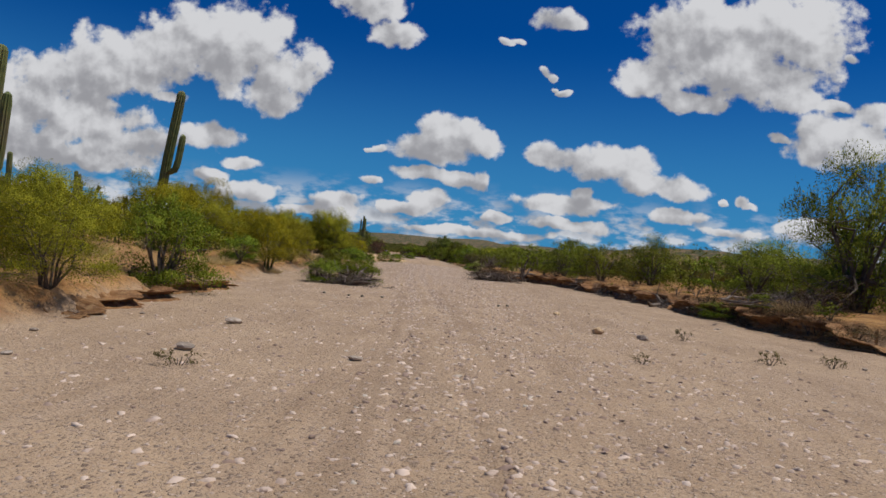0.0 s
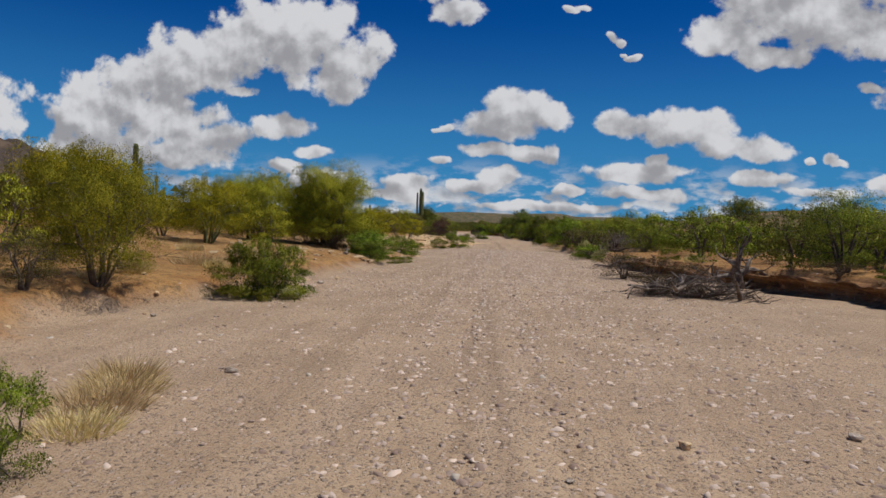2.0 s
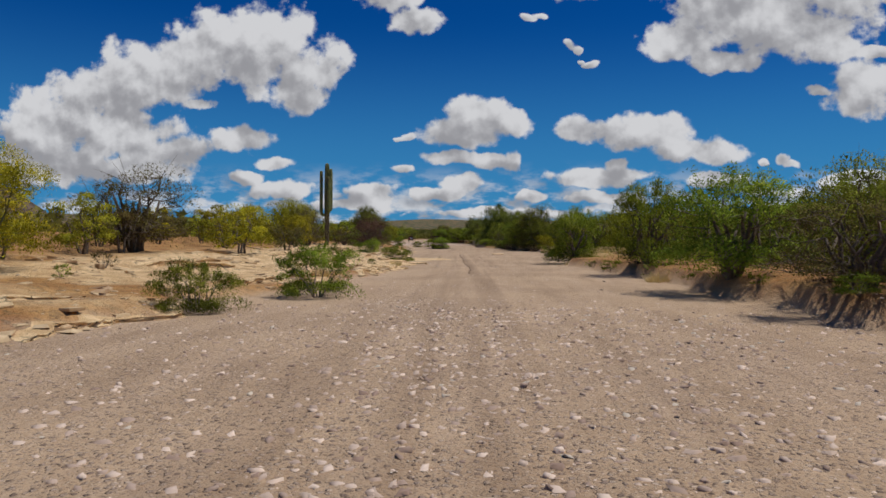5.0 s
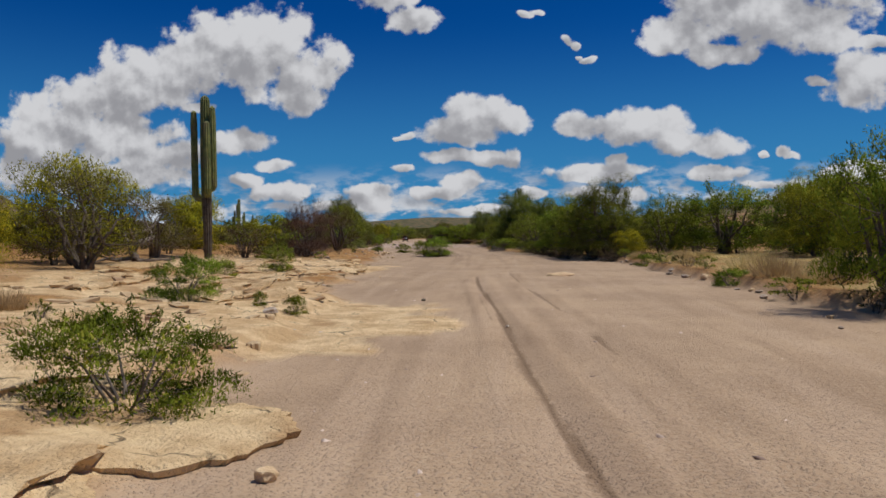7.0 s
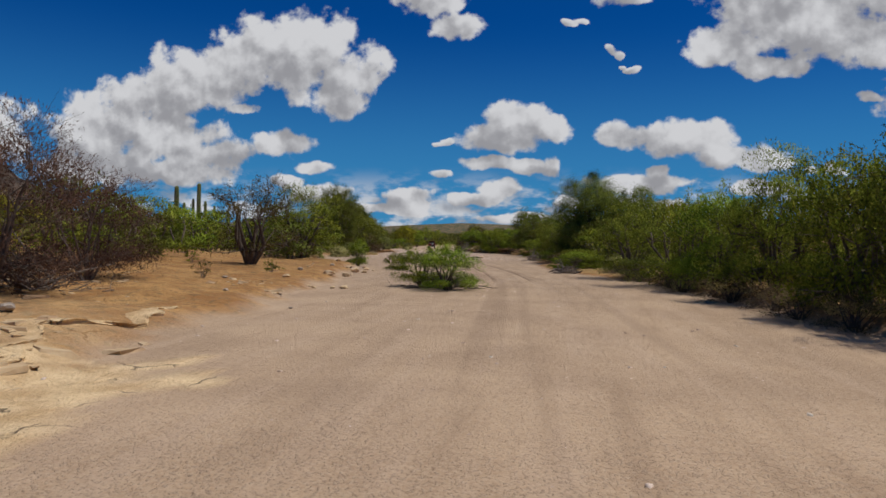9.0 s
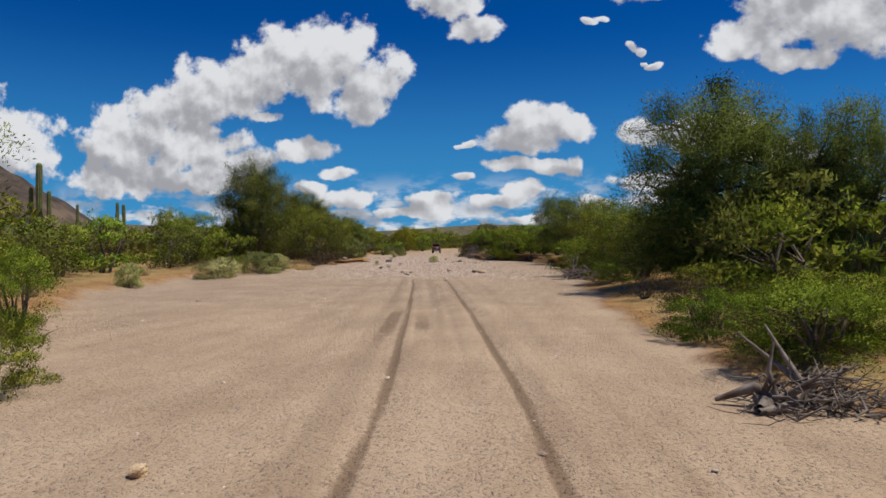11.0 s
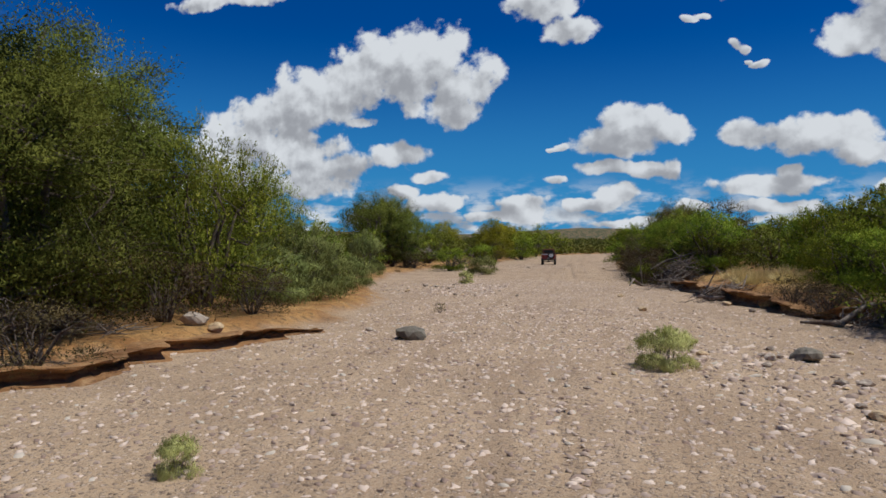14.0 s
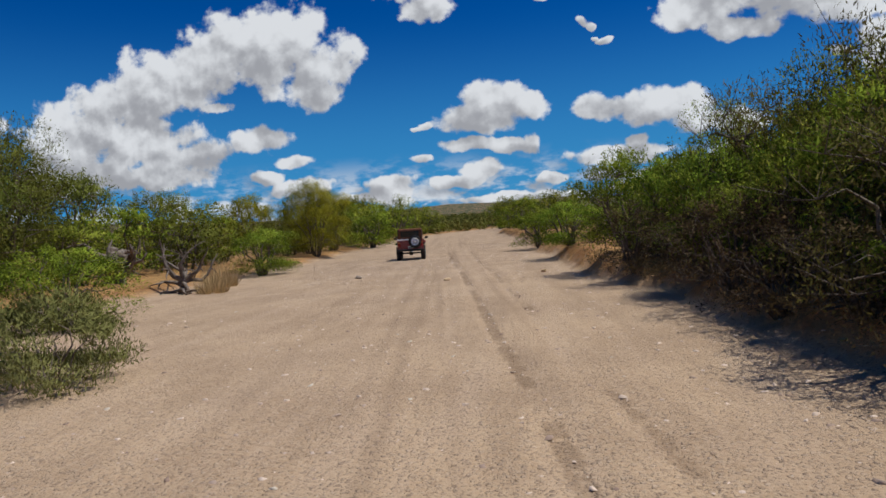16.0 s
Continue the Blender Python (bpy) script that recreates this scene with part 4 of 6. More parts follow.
GREY_TREES = [(-5.6, 171.8, 5.7, 5.0), (13.8, 97.8, 5.6, 4.4), (-16.6, 252.9, 6.0, 7.2), (-18.6, 261.8, 6.6, 5.4), (-56.4, 302.9, 6.9, 6.4), (-53.7, 303.7, 5.4, 4.6), (-58.4, 311.3, 7.2, 6.4),
              (-64.0, 318.0, 7.0, 6.4), (-13.5, 268.0, 6.4, 5.8), (-70.0, 332.0, 7.4, 6.4)]
MESQUITES = [(10.7, 55.0, 3.4, 4.4), (8.3, 61.2, 3.4, 3.4), (13.5, 49.3, 4.0, 4.0), (3.6, 84.7, 2.7, 3.0), (6.1, 101.6, 3.2, 3.6), (6.2, 118.2, 4.6, 5.0),
             (-7.6, 179.7, 4.7, 4.0), (-6.4, 174.5, 4.6, 4.6), (-31.9, 202.3, 5.2, 6.0), (-14.6, 228.7, 3.2, 3.6), (-13.8, 222.0, 3.9, 4.7),
             (-43.6, 234.6, 3.8, 4.9), (-16.0, 242.4, 3.8, 3.8), (-51.3, 243.6, 4.8, 4.6), (-45.6, 266.8, 4.2, 4.4)]
MESQUITES_NORTH = [(-47.0, 252.5, 6.0, 6.0), (-50.5, 258.5, 6.0, 6.0), (-49.5, 268.5, 5.6, 5.6), (-43.2, 263.0, 5.2, 4.2), (-42.8, 251.8, 5.4, 5.6), (-46.4, 270.6, 4.8, 3.8), (-44.6, 257.0, 5.8, 5.0), (-24.0, 295.6, 3.8, 3.6), (-59.5, 326.7, 4.7, 5.2), (-74.8, 349.2, 6.4, 7.0), (-13.6, 230.6, 3.6, 5.2),
                   (-47.5, 263.5, 6.4, 5.2), (0.5, 104.5, 3.0, 4.0), (4.0, 110.0, 3.6, 4.4), (-9.6, 187.0, 4.2, 4.4), (-10.6, 193.5, 4.0, 4.4), (11.0, 66.5, 3.4, 4.4)]
TALL_TREES = [(-11.8, 217.2, 8.2, 6.4), (-7.9, 215.6, 7.2, 4.6), (-42.6, 242.6, 9.4, 6.6), (-46.0, 261.3, 8.0, 6.4), (-43.6, 257.8, 6.2, 5.2), (-11.6, 217.6, 5.4, 5.0), (-8.6, 216.4, 5.0, 4.4)]
TWIGGY = [(-8.5, 32.4, 1.7, 1.9), (-14.2, 44.6, 1.5, 1.5), (-0.8, 102.7, 2.2, 3.6), (-24.9, 116.8, 4.2, 5.0),
          (-26.3, 146.3, 3.9, 4.2), (-29.8, 157.0, 3.6, 3.7), (-28.5, 187.1, 4.4, 4.6), (-46.8, 228.8, 2.3, 3.5), (-41.4, 251.6, 2.8, 4.0), (-42.8, 258.4, 2.6, 3.4), (-44.4, 260.4, 3.0, 3.4), (-33.4, 297.0, 3.0, 3.0), (1.4, 92.0, 1.8, 3.0)]
LOW_BUSHES = [(-14.0, 204.3, 1.1, 2.0), (-13.2, 69.2, 1.4, 2.6), (-13.9, 70.2, 1.5, 2.6), (-12.0, 72.4, 0.45, 1.1), (-11.3, 50.2, 1.9, 2.5), (-11.7, 49.9, 1.3, 2.3), (-11.0, 50.5, 1.3, 2.1), (-12.3, 71.0, 0.5, 1.2), (-13.6, 78.2, 1.4, 2.7), (-13.2, 77.4, 1.1, 2.2), (-15.9, 95.1, 0.8, 1.6), (-14.9, 102.2, 1.2, 2.2), (-13.4, 106.3, 1.7, 2.6), (-15.3, 122.2, 0.35, 0.5),
              (-18.4, 129.8, 0.5, 0.8), (-15.6, 131.0, 1.25, 2.3), (-16.5, 139.1, 0.5, 0.6), (-17.5, 139.6, 0.4, 0.4), (-19.3, 139.7, 1.2, 1.9), (-22.2, 148.2, 0.7, 1.1), (-21.6, 152.1, 1.3, 1.5),
              (-26.2, 162.6, 0.9, 1.6), (-32.9, 288.6, 1.3, 1.9), (-24.0, 198.0, 1.1, 1.9)]
GREY_BUSHES = [(-43.8, 269.8, 1.9, 3.2), (-42.9, 266.0, 1.8, 2.8), (-10.3, 193.3, 1.1, 2.4), (-37.3, 232.5, 1.6, 3.0),
               (-43.0, 267.9, 2.6, 3.3), (-49.3, 285.9, 2.9, 2.4), (-45.0, 297.4, 1.5, 2.4), (-44.8, 275.0, 1.5, 1.9),
               (-34.2, 316.5, 0.8, 1.6)]
STRAW_BUSHES = [(0.7, 85.6, 0.9, 1.7), (0.5, 87.4, 0.6, 1.4), (-0.2, 97.3, 1.4, 1.7), (-0.8, 91.9, 0.4, 1.1), (-36.2, 217.7, 1.2, 1.4), (-36.8, 225.7, 1.1, 2.3), (-38.1, 229.3, 1.1, 2.2), (-37.2, 227.4, 0.9, 1.9), (-38.0, 236.4, 1.2, 2.4), (-31.4, 260.2, 0.8, 1.15),
                (-42.5, 284.8, 0.8, 1.0), (-10.8, 197.8, 1.0, 2.0), (-9.8, 200.6, 1.3, 2.5), (-35.4, 252.9, 0.42, 0.42)]
GRASSES = [(-8.3, 38.8, 0.42, 1.6), (-8.9, 40.3, 0.42, 1.3), (-8.5, 39.6, 0.4, 1.4), (-7.9, 38.0, 0.35, 1.2), (-3.3, 143.4, 1.0, 2.0), (-3.6, 146.6, 1.1, 2.0), (-3.2, 149.8, 1.1, 2.2), (-4.0, 136.4, 1.0, 1.6), (-37.0, 239.4, 0.8, 1.8), (-38.4, 240.2, 0.6, 1.2),
           (-51.2, 315.4, 1.5, 1.8), (-50.3, 312.8, 1.2, 1.6),
           (-13.6, 261.0, 0.8, 1.6), (-20.2, 257.4, 0.9, 1.8), (-11.4, 205.2, 0.7, 1.4), (-10.2, 207.4, 0.8, 1.6)]
OTHERS = [("dry_red_bush", -25.8, 169.1, 3.9, 4.0), ("dry_red_bush", -27.6, 174.6, 3.6, 3.6), ("palo_verde", 3.1, 160.0, 4.4, 4.6), ("cholla", 5.6, 166.0, 4.4, 3.2), ("palo_verde", 6.5, 156.5, 4.4, 4.6),
          ("cholla", -10.8, 206.1, 2.1, 1.1), ("cholla", 9.6, 172.0, 4.6, 3.4), ("palo_verde", 2.4, 152.0, 4.0, 4.4), ("dead_bush", -43.8, 258.6, 2.4, 2.8), ("dead_bush", -33.2, 301.6, 2.0, 2.6), ("dead_bush", -54.6, 302.4, 2.4, 3.4), ("dead_bush", -52.6, 302.6, 1.6, 2.8),
          ("dead_bush", -6.8, 31.9, 0.9, 2.6), ("dead_bush", -13.2, 202.2, 0.9, 2.4), ("dead_bush", -14.5, 212.3, 0.8, 1.8), ("dead_bush", -14.0, 205.5, 1.2, 2.2), ("dead_bush", 14.0, 24.6, 1.2, 3.2), ("dead_bush", 12.8, 28.5, 1.0, 3.0),
          ("dead_bush", -31.6, 289.6, 1.6, 2.8), ("dry_grass", -28.4, 278.4, 0.8, 1.8), ("dry_grass", -27.6, 280.2, 0.9, 2.0), ("dry_grass", -28.6, 281.6, 0.8, 1.8), ("dry_grass", -27.2, 282.6, 0.9, 2.0), ("dry_grass", -28.2, 283.6, 0.7, 1.6), ("dry_grass", -26.4, 281.2, 0.9, 2.2), ("dry_grass", -27.0, 277.4, 0.8, 2.0), ("dry_seedling", 6.6, 17.2, 0.45, 0.6), ("dry_seedling", 7.4, 12.9, 0.4, 0.8), ("dry_seedling", 9.2, 13.6, 0.4, 0.8), ("dry_seedling", 3.9, 11.0, 0.3, 0.5),
          ("dead_bush", 0.6, 57.4, 0.9, 1.9), ("dead_bush", 1.5, 57.9, 0.8, 1.9), ("dead_bush", 0.2, 65.4, 1.5, 2.5), ("dead_bush", 1.4, 64.4, 1.3, 2.6), ("dead_bush", 2.6, 63.2, 1.1, 2.4), ("dry_seedling", -4.2, 6.3, 0.3, 0.8), ("dry_seedling", -31.6, 243.6, 0.3, 0.5), ("dry_seedling", -32.9, 252.0, 0.3, 0.4), ("dry_seedling", -38.2, 268.0, 0.4, 0.5)]
for kind, rows in (("green_bush", GREEN_BUSHES + GREEN_BUSHES_NORTH), ("palo_verde", PALO_VERDES), ("blossoming_palo_verde", BLOSSOMING), ("grey_palo_verde", GREY_TREES),
                   ("mesquite", MESQUITES + MESQUITES_NORTH), ("tall_mesquite", TALL_TREES), ("twiggy_bush", TWIGGY), ("low_bush", LOW_BUSHES), ("grey_bush", GREY_BUSHES), ("straw_bush", STRAW_BUSHES), ("dry_grass", GRASSES)):
    for row in rows:
        plant(kind, *row)
for row in OTHERS:
    plant(*row)

# Dead and living brush spills down the shaded bank.
for n in range(12):
    y = 285.5 + 2.1 * n
    x = edge(1, y) + 0.45 * min(1.0, max(0.0, (y - 291.5) / 4))
    plant("dead_bush", x - 0.05, y, 1.6 + 0.3 * (n % 3), 2.7)
    plant("dead_bush", x + 0.9, y + 0.9, 1.7, 2.8)
    plant("green_bush" if n % 2 else "mesquite", x + 1.5, y + 1.0, 2.3 + 0.35 * (n % 4), 3.4)
    if n > 2:
        plant("mesquite", x + 2.6, y + 0.4, 3.5 + 0.4 * (n % 3), 3.8)
    if n % 3 == 1:
        plant("twiggy_bush", x + 3.0, y, 4.3, 3.4)
for x, y, h, w in ((-31.6, 299.0, 4.9, 3.6), (-31.2, 302.5, 5.2, 3.8), (-32.6, 306.0, 4.8, 3.6), (-30.6, 296.0, 4.8, 3.4)):
    plant("twiggy_bush", x, y, h, w)
for x, y, h, w in ((-12.2, 203.0, 1.0, 2.0), (-13.2, 208.6, 1.2, 2.2), (-12.0, 211.0, 0.8, 1.6), (-15.0, 220.5, 1.0, 2.0)):
    plant("low_bush", x, y, h, w)
for n in range(6):
    y = 262.0 + 2.1 * n
    x = edge(1, y)
    plant("dead_bush", x - 0.1, y, 0.9 + 0.25 * (n % 3), 2.4)
    plant("green_bush", x + 1.7, y + 1.0, 1.9 + 0.3 * (n % 3), 2.8)
for x, y, h, w in ((-42.5, 254.4, 1.7, 2.6), (-42.3, 260.6, 1.8, 2.8), (-41.6, 263.0, 1.3, 2.2), (-44.2, 262.8, 2.0, 3.0), (-43.0, 250.0, 1.6, 2.8)):
    plant("dead_bush", x, y, h, w)
for kind, x, y, h, w in (("palo_verde", -19.4, 82.5, 3.0, 2.6), ("dead_bush", -16.2, 71.4, 1.4, 3.4), ("dead_bush", -17.9, 71.8, 1.4, 3.2), ("dead_bush", -15.4, 73.0, 1.3, 3.0), ("palo_verde", -16.7, 72.2, 4.6, 5.2), ("palo_verde", -18.0, 73.6, 4.6, 4.8), ("blossoming_palo_verde", -23.3, 72.4, 3.6, 3.6), ("palo_verde", -22.9, 85.2, 3.6, 3.0), ("twiggy_bush", -20.0, 56.5, 2.4, 2.6),
                         ("blossoming_palo_verde", -23.6, 92.0, 3.4, 3.8), ("palo_verde", -25.4, 99.0, 3.2, 3.8), ("blossoming_palo_verde", -22.4, 104.0, 3.8, 4.6), ("palo_verde", -20.6, 92.0, 2.6, 3.0), ("palo_verde", -20.6, 70.0, 4.2, 4.6),
                         ("green_bush", 4.5, 163.5, 4.6, 5.0), ("mesquite", 8.0, 168.0, 5.0, 5.0), ("mesquite", -1.5, 172.5, 4.6, 4.6), ("mesquite", 9.2, 160.0, 4.6, 4.8), ("mesquite", 14.8, 33.0, 3.2, 4.4), ("mesquite", 17.4, 37.0, 3.6, 4.8), ("mesquite", 20.0, 32.0, 4.6, 5.0), ("mesquite", 16.9, 27.3, 7.4, 6.0), ("mesquite", 17.9, 28.6, 5.6, 5.0),
                         ("mesquite", -60.5, 374.0, 6.2, 7.0), ("mesquite", -57.6, 352.0, 4.8, 5.4), ("mesquite", -61.5, 401.0, 7.4, 8.0), ("mesquite", -66.0, 388.0, 7.0, 8.0), ("mesquite", -44.0, 438.0, 7.6, 8.0),
                         ("mesquite", -41.0, 424.0, 5.6, 7.0), ("mesquite", -48.0, 462.0, 7.5, 9.0), ("mesquite", -64.0, 440.0, 7.0, 9.0), ("dead_bush", -26.8, 161.2, 2.0, 3.0), ("mesquite", -48.5, 255.5, 6.2, 5.6), ("mesquite", -47.6, 249.0, 5.2, 5.0)):
    plant(kind, x, y, h, w)
for n in range(6):
    y = 19.5 + 2.1 * n
    plant("dead_bush", edge(1, y) - 0.2, y, 0.9 + 0.2 * (n % 3), 2.3)
plant("green_bush", edge(1, 29.5) - 0.3, 29.5, 1.0, 2.4)
# Withered brush at the feet of the thickets.
for n in range(11):
    y = 168.5 + 2.3 * n
    plant("dead_bush", edge(1, y) - 0.1, y, 0.7 + 0.15 * (n % 3), 2.0)
    plant("dry_grass", edge(1, y) + 0.35, y + 1.1, 0.8, 1.7)
    if n % 2:
        plant("green_bush" if n % 4 == 3 else "mesquite", edge(1, y) + 1.3, y, 3.2 + 0.3 * (n % 4), 3.8)
for n in range(5):
    y = 247.0 + 2.2 * n
    plant("dead_bush", edge(-1, y) - 0.3, y, 1.0 + 0.25 * (n % 3), 2.4)
fringe = np.random.default_rng(61)
for n in range(76):
    y = (22.0 + 2.5 * n if n < 60 else 225.0 + 2.4 * (n - 60)) + fringe.uniform(-0.8, 0.8)
    size = fringe.uniform(0.4, 0.8)
    plant(("seedling", "dry_grass", "low_bush", "dead_bush", "seedling", "dry_seedling")[n % 6], edge(1, y) + fringe.uniform(-0.1, 0.7), y, size, size * fringe.uniform(1.5, 2.6))
plant("low_bush", -31.3, 288.0, 1.3, 2.0)
plant("low_bush", -33.2, 297.5, 1.0, 1.8)
# Straw-coloured grass on the bare banks.
straw = np.random.default_rng(41)
for a, b, side, count in ((137, 167, 1, 34), (18, 62, -1, 26), (255, 268, 1, 8), (205, 250, -1, 14)):
    for _ in range(count):
        y = straw.uniform(a, b)
        x = float(middle(y)) + float(along(LEFT if side < 0 else RIGHT, y)) + side * straw.uniform(0.3, 6.0)
        plant("dry_grass", x, y, straw.uniform(0.35, 0.75), straw.uniform(1.0, 2.2))

# The thicket that goes on behind the first row of plants, thinner with distance.
belt = np.random.default_rng(5)
for n in range(126):
    y, side = 18 + 5.2 * (n // 2), -1 if n % 2 else 1
    west = side < 0 and y < 178
    for row in ((9.5, 14.5) if side < 0 and (50 < y < 62 or 66 < y < 198 or 270 < y < 284) else (5.5, 10.0)):
        yy, back = y + belt.uniform(-1.5, 1.5), row + belt.uniform(-1.6, 1.6) + (3 if 134 < y < 170 or side > 0 and y > 312 else 0)
        high = belt.uniform(2.4, 3.6) + (0.5 if y > 200 else 0)
        if west:
            high -= 0.7
        plant("background_palo_verde" if west else "background_mesquite", float(middle(yy)) + side * back + float(along(LEFT if side < 0 else RIGHT, yy)), yy, high, high * belt.uniform(1.15, 1.5))
taken = [(r[0], r[1], r[3]) for rows in planted.values() for r in rows]
for _ in range(4000):
    side = belt.choice((-1, 1))
    y = belt.uniform(-20, 470)
    back = 1.0 + 34 * belt.uniform() ** 1.7
    x = float(middle(y)) + side * back + float(along(LEFT if side < 0 else RIGHT, y))
    bare = side < 0 and (66 < y < 176 and back < 9 or 46 < y < 62 and back < 8 or 268 < y < 286 and back < 8)
    if bare or any((x - a) ** 2 + (y - b) ** 2 < (1.0 + 0.36 * c) ** 2 for a, b, c in taken):
        continue
    if side < 0 and y < 200:
        kind, high = "background_palo_verde", belt.uniform(1.5, 3.4)
    else:
        kind, high = "background_mesquite", belt.uniform(1.9, 3.9)
    if belt.uniform() < (0.5 if side < 0 and y < 200 else 0.1):
        continue
    wide = high * belt.uniform(1.0, 1.5)
    taken.append((x, y, wide))
    plant(kind, x, y, high, wide)
    if len(planted.get("background_mesquite", ())) + len(planted.get("background_palo_verde", ())) > 240:
        break

# Taller trees close the view where the wash bends away.
for n in range(17):
    y = 343 + n * 6.2
    for side, table in ((-1, LEFT), (1, RIGHT)):
        x = float(middle(y)) + float(along(table, y)) + side * (1.6 + 2.2 * ((n * 7 + side) % 3) / 2)
        high = 3.6 + 2.2 * belt.uniform() if side < 0 else 3.2 + 2.0 * belt.uniform()
        taken.append((x, y, high * 1.1))
        plant("background_mesquite", x, y, high, high * 1.15)

# Small growth on the bare banks.
litter = np.random.default_rng(15)
for _ in range(80):
    side = -1 if litter.uniform() < 0.75 else 1
    y = litter.uniform(10, 345)
    back = 0.3 + 9 * litter.uniform() ** 1.3
    x = float(middle(y)) + side * back + float(along(LEFT if side < 0 else RIGHT, y))
    if any((x - a) ** 2 + (y - b) ** 2 < (0.3 + 0.45 * c) ** 2 for a, b, c in taken):
        continue
    size = litter.uniform(0.35, 0.95)
    plant(("dry_grass", "seedling", "dry_seedling")[int(litter.integers(3))], x, y, size * 0.7, size)


def grow():
    turn = random.Random(4)
    for kind, rows in planted.items():
        shapes, label, category = KINDS[kind]
        leafy = kind in ("mesquite", "green_bush", "palo_verde", "blossoming_palo_verde", "grey_palo_verde", "grey_bush", "low_bush")
        far = [r for r in rows if leafy and (max(float(d) for d in banks(np.array(r[0]), np.array(r[1]))) > 9.0 or r[1] > 343)]
        near = [r for r in rows if r not in far]
        for some, share in ((near, 1.45 if "palo_verde" in kind else 1.0), (far, 0.38)):
            density[0] = share
            kinds = min(shapes, len(some))
            for n in range(kinds):
                base, high, wide = proto(kind, n)
                tagged(base, label, category, label.split(" with ")[0] + " plants")
                mats = []
                for x, y, h, w, sink in some[n::kinds]:
                    spin = Euler((0, 0, turn.uniform(0, 6.28)))
                    mats.append(Matrix.LocRotScale((x, y, ground_z(x, y) - sink), spin, (w / wide, w / wide, h / high)))
                for m in mats[1:]:
                    copy_thing(base, m)
                base.matrix_basis = mats[0]


grow()

saguaro(-19.8, 36.7, 9.4, 0.29, [(4.4, -20, 0.85, 6.6)], "very tall saguaro with one upright arm above the bushes", (0.12, 0.0))
saguaro(-17.7, 19.4, 6.8, 0.26, [(2.2, -15, 0.6, 5.0)], "tall saguaro with one long arm on the slope", (0.06, 0.0))
saguaro(-28.4, 160.0, 8.9, 0.27, [(3.3, 185, 0.62, 8.0), (3.8, -15, 0.50, 8.2), (3.5, -60, 0.80, 7.3)], "large saguaro with three upright arms and a brown foot", corky=0.36)
saguaro(-39.5, 86.7, 6.9, 0.24, [(3.4, -10, 0.55, 5.6)], "saguaro with one arm on the low rise")
saguaro(-60.0, 239.0, 8.0, 0.26, [(3.0, 0, 0.9, 5.6), (3.4, 180, 0.8, 5.9)], "saguaro with two arms below a dark hill")
saguaro(-53.0, 222.0, 6.4, 0.24, [(2.2, 0, 0.8, 4.6), (2.5, 180, 0.8, 4.4)], "saguaro with two raised arms far behind the bank")
saguaro(-40.0, 183.0, 4.9, 0.19, [(1.9, 0, 0.5, 3.7), (2.2, 180, 0.5, 3.5)], "saguaro with two arms behind a dried bush")
for sx, sy, sh in ((-45, 70, 5.2), (-52, 110, 5.6), (-38, 58, 4.6), (-33, 42, 4.4), (-58, 130, 5.0), (-70, 262, 6.2), (-64, 255, 5.6), (-82, 270, 6.5), (-90, 300, 6.0),
                   (48, 118, 5.0), (60, 150, 5.6), (70, 130, 5.2), (85, 190, 6.0), (110, 230, 6.0), (95, 260, 6.4)):
    saguaro(sx, sy, sh, 0.19, [(sh * 0.45, (sx * 37) % 360, 0.5, sh * 0.78)] if sy % 3 else [], "small distant saguaro standing above the scrub")

# ---- stones ----
def stone_mesh(name, seed, mat, flat=0.65, detail=2):
    rng = np.random.default_rng(seed)
    bm = bmesh.new()
    bmesh.ops.create_icosphere(bm, subdivisions=detail, radius=0.5)
    cuts = [(Vector(rng.normal(size=3)).normalized(), rng.uniform(0.30, 0.42)) for _ in range(9)]
    off = Vector(rng.uniform(0, 50, 3))
    for v in bm.verts:
        for n, d in cuts:
            over = v.co.dot(n) - d
            if over > 0:
                v.co -= n * over * 0.85
        v.co += v.co * (0.24 * noise.noise(v.co * 3.1 + off) + 0.13 * noise.noise(v.co * 7.3 + off))
        v.co.z *= flat
    mesh = bpy.data.meshes.new(name)
    bm.to_mesh(mesh)
    bm.free()
    mesh.materials.append(mat)
    return mesh


RIVER = [stone_mesh("rock", 10 + n, STONE) for n in range(6)]
DARK = [stone_mesh("rock", 30 + n, DARK_STONE, 0.62) for n in range(2)]
PALE = [stone_mesh("rock", 40 + n, PALE_STONE, 0.7, 3) for n in range(3)]


def stone(mesh, x, y, size, label, turn=0.0, sink=0.12, shape=(1, 1, 1)):
    ob = tagged(new("rock", mesh), label, "rock", "loose stones in the wash")
    ob.matrix_basis = Matrix.LocRotScale((x, y, ground_z(x, y) + size * shape[2] * (0.34 - sink)), Euler((0, 0, turn)), (size * shape[0], size * shape[1], size * shape[2]))
    return ob


stone(PALE[0], -22.8, 234.9, 0.50, "large pale boulder lying on the sand", 0.4, 0.16, (1.1, 0.8, 0.75))
stone(PALE[1], -28.0, 235.3, 0.42, "pale pinkish stone on the gravel", 1.2, 0.2, (1.1, 0.9, 0.6))
stone(RIVER[0], -27.7, 233.7, 0.46, "pinkish angular stone on the gravel", 2.0, 0.2, (1, 0.9, 0.55))
stone(RIVER[1], -27.5, 234.6, 0.28, "flat grey stone on the gravel", 0.3)
stone(RIVER[2], -25.3, 237.0, 0.50, "flat brown stone on the gravel", 0.9, 0.2, (1, 0.8, 0.6))
stone(DARK[0], -23.4, 235.7, 0.36, "small dark boulder on the sand", 0.5)
stone(DARK[0], -36.8, 262.0, 0.75, "dark rounded boulder standing in the gravel", 0.2, 0.24, (1.0, 0.9, 1.0))
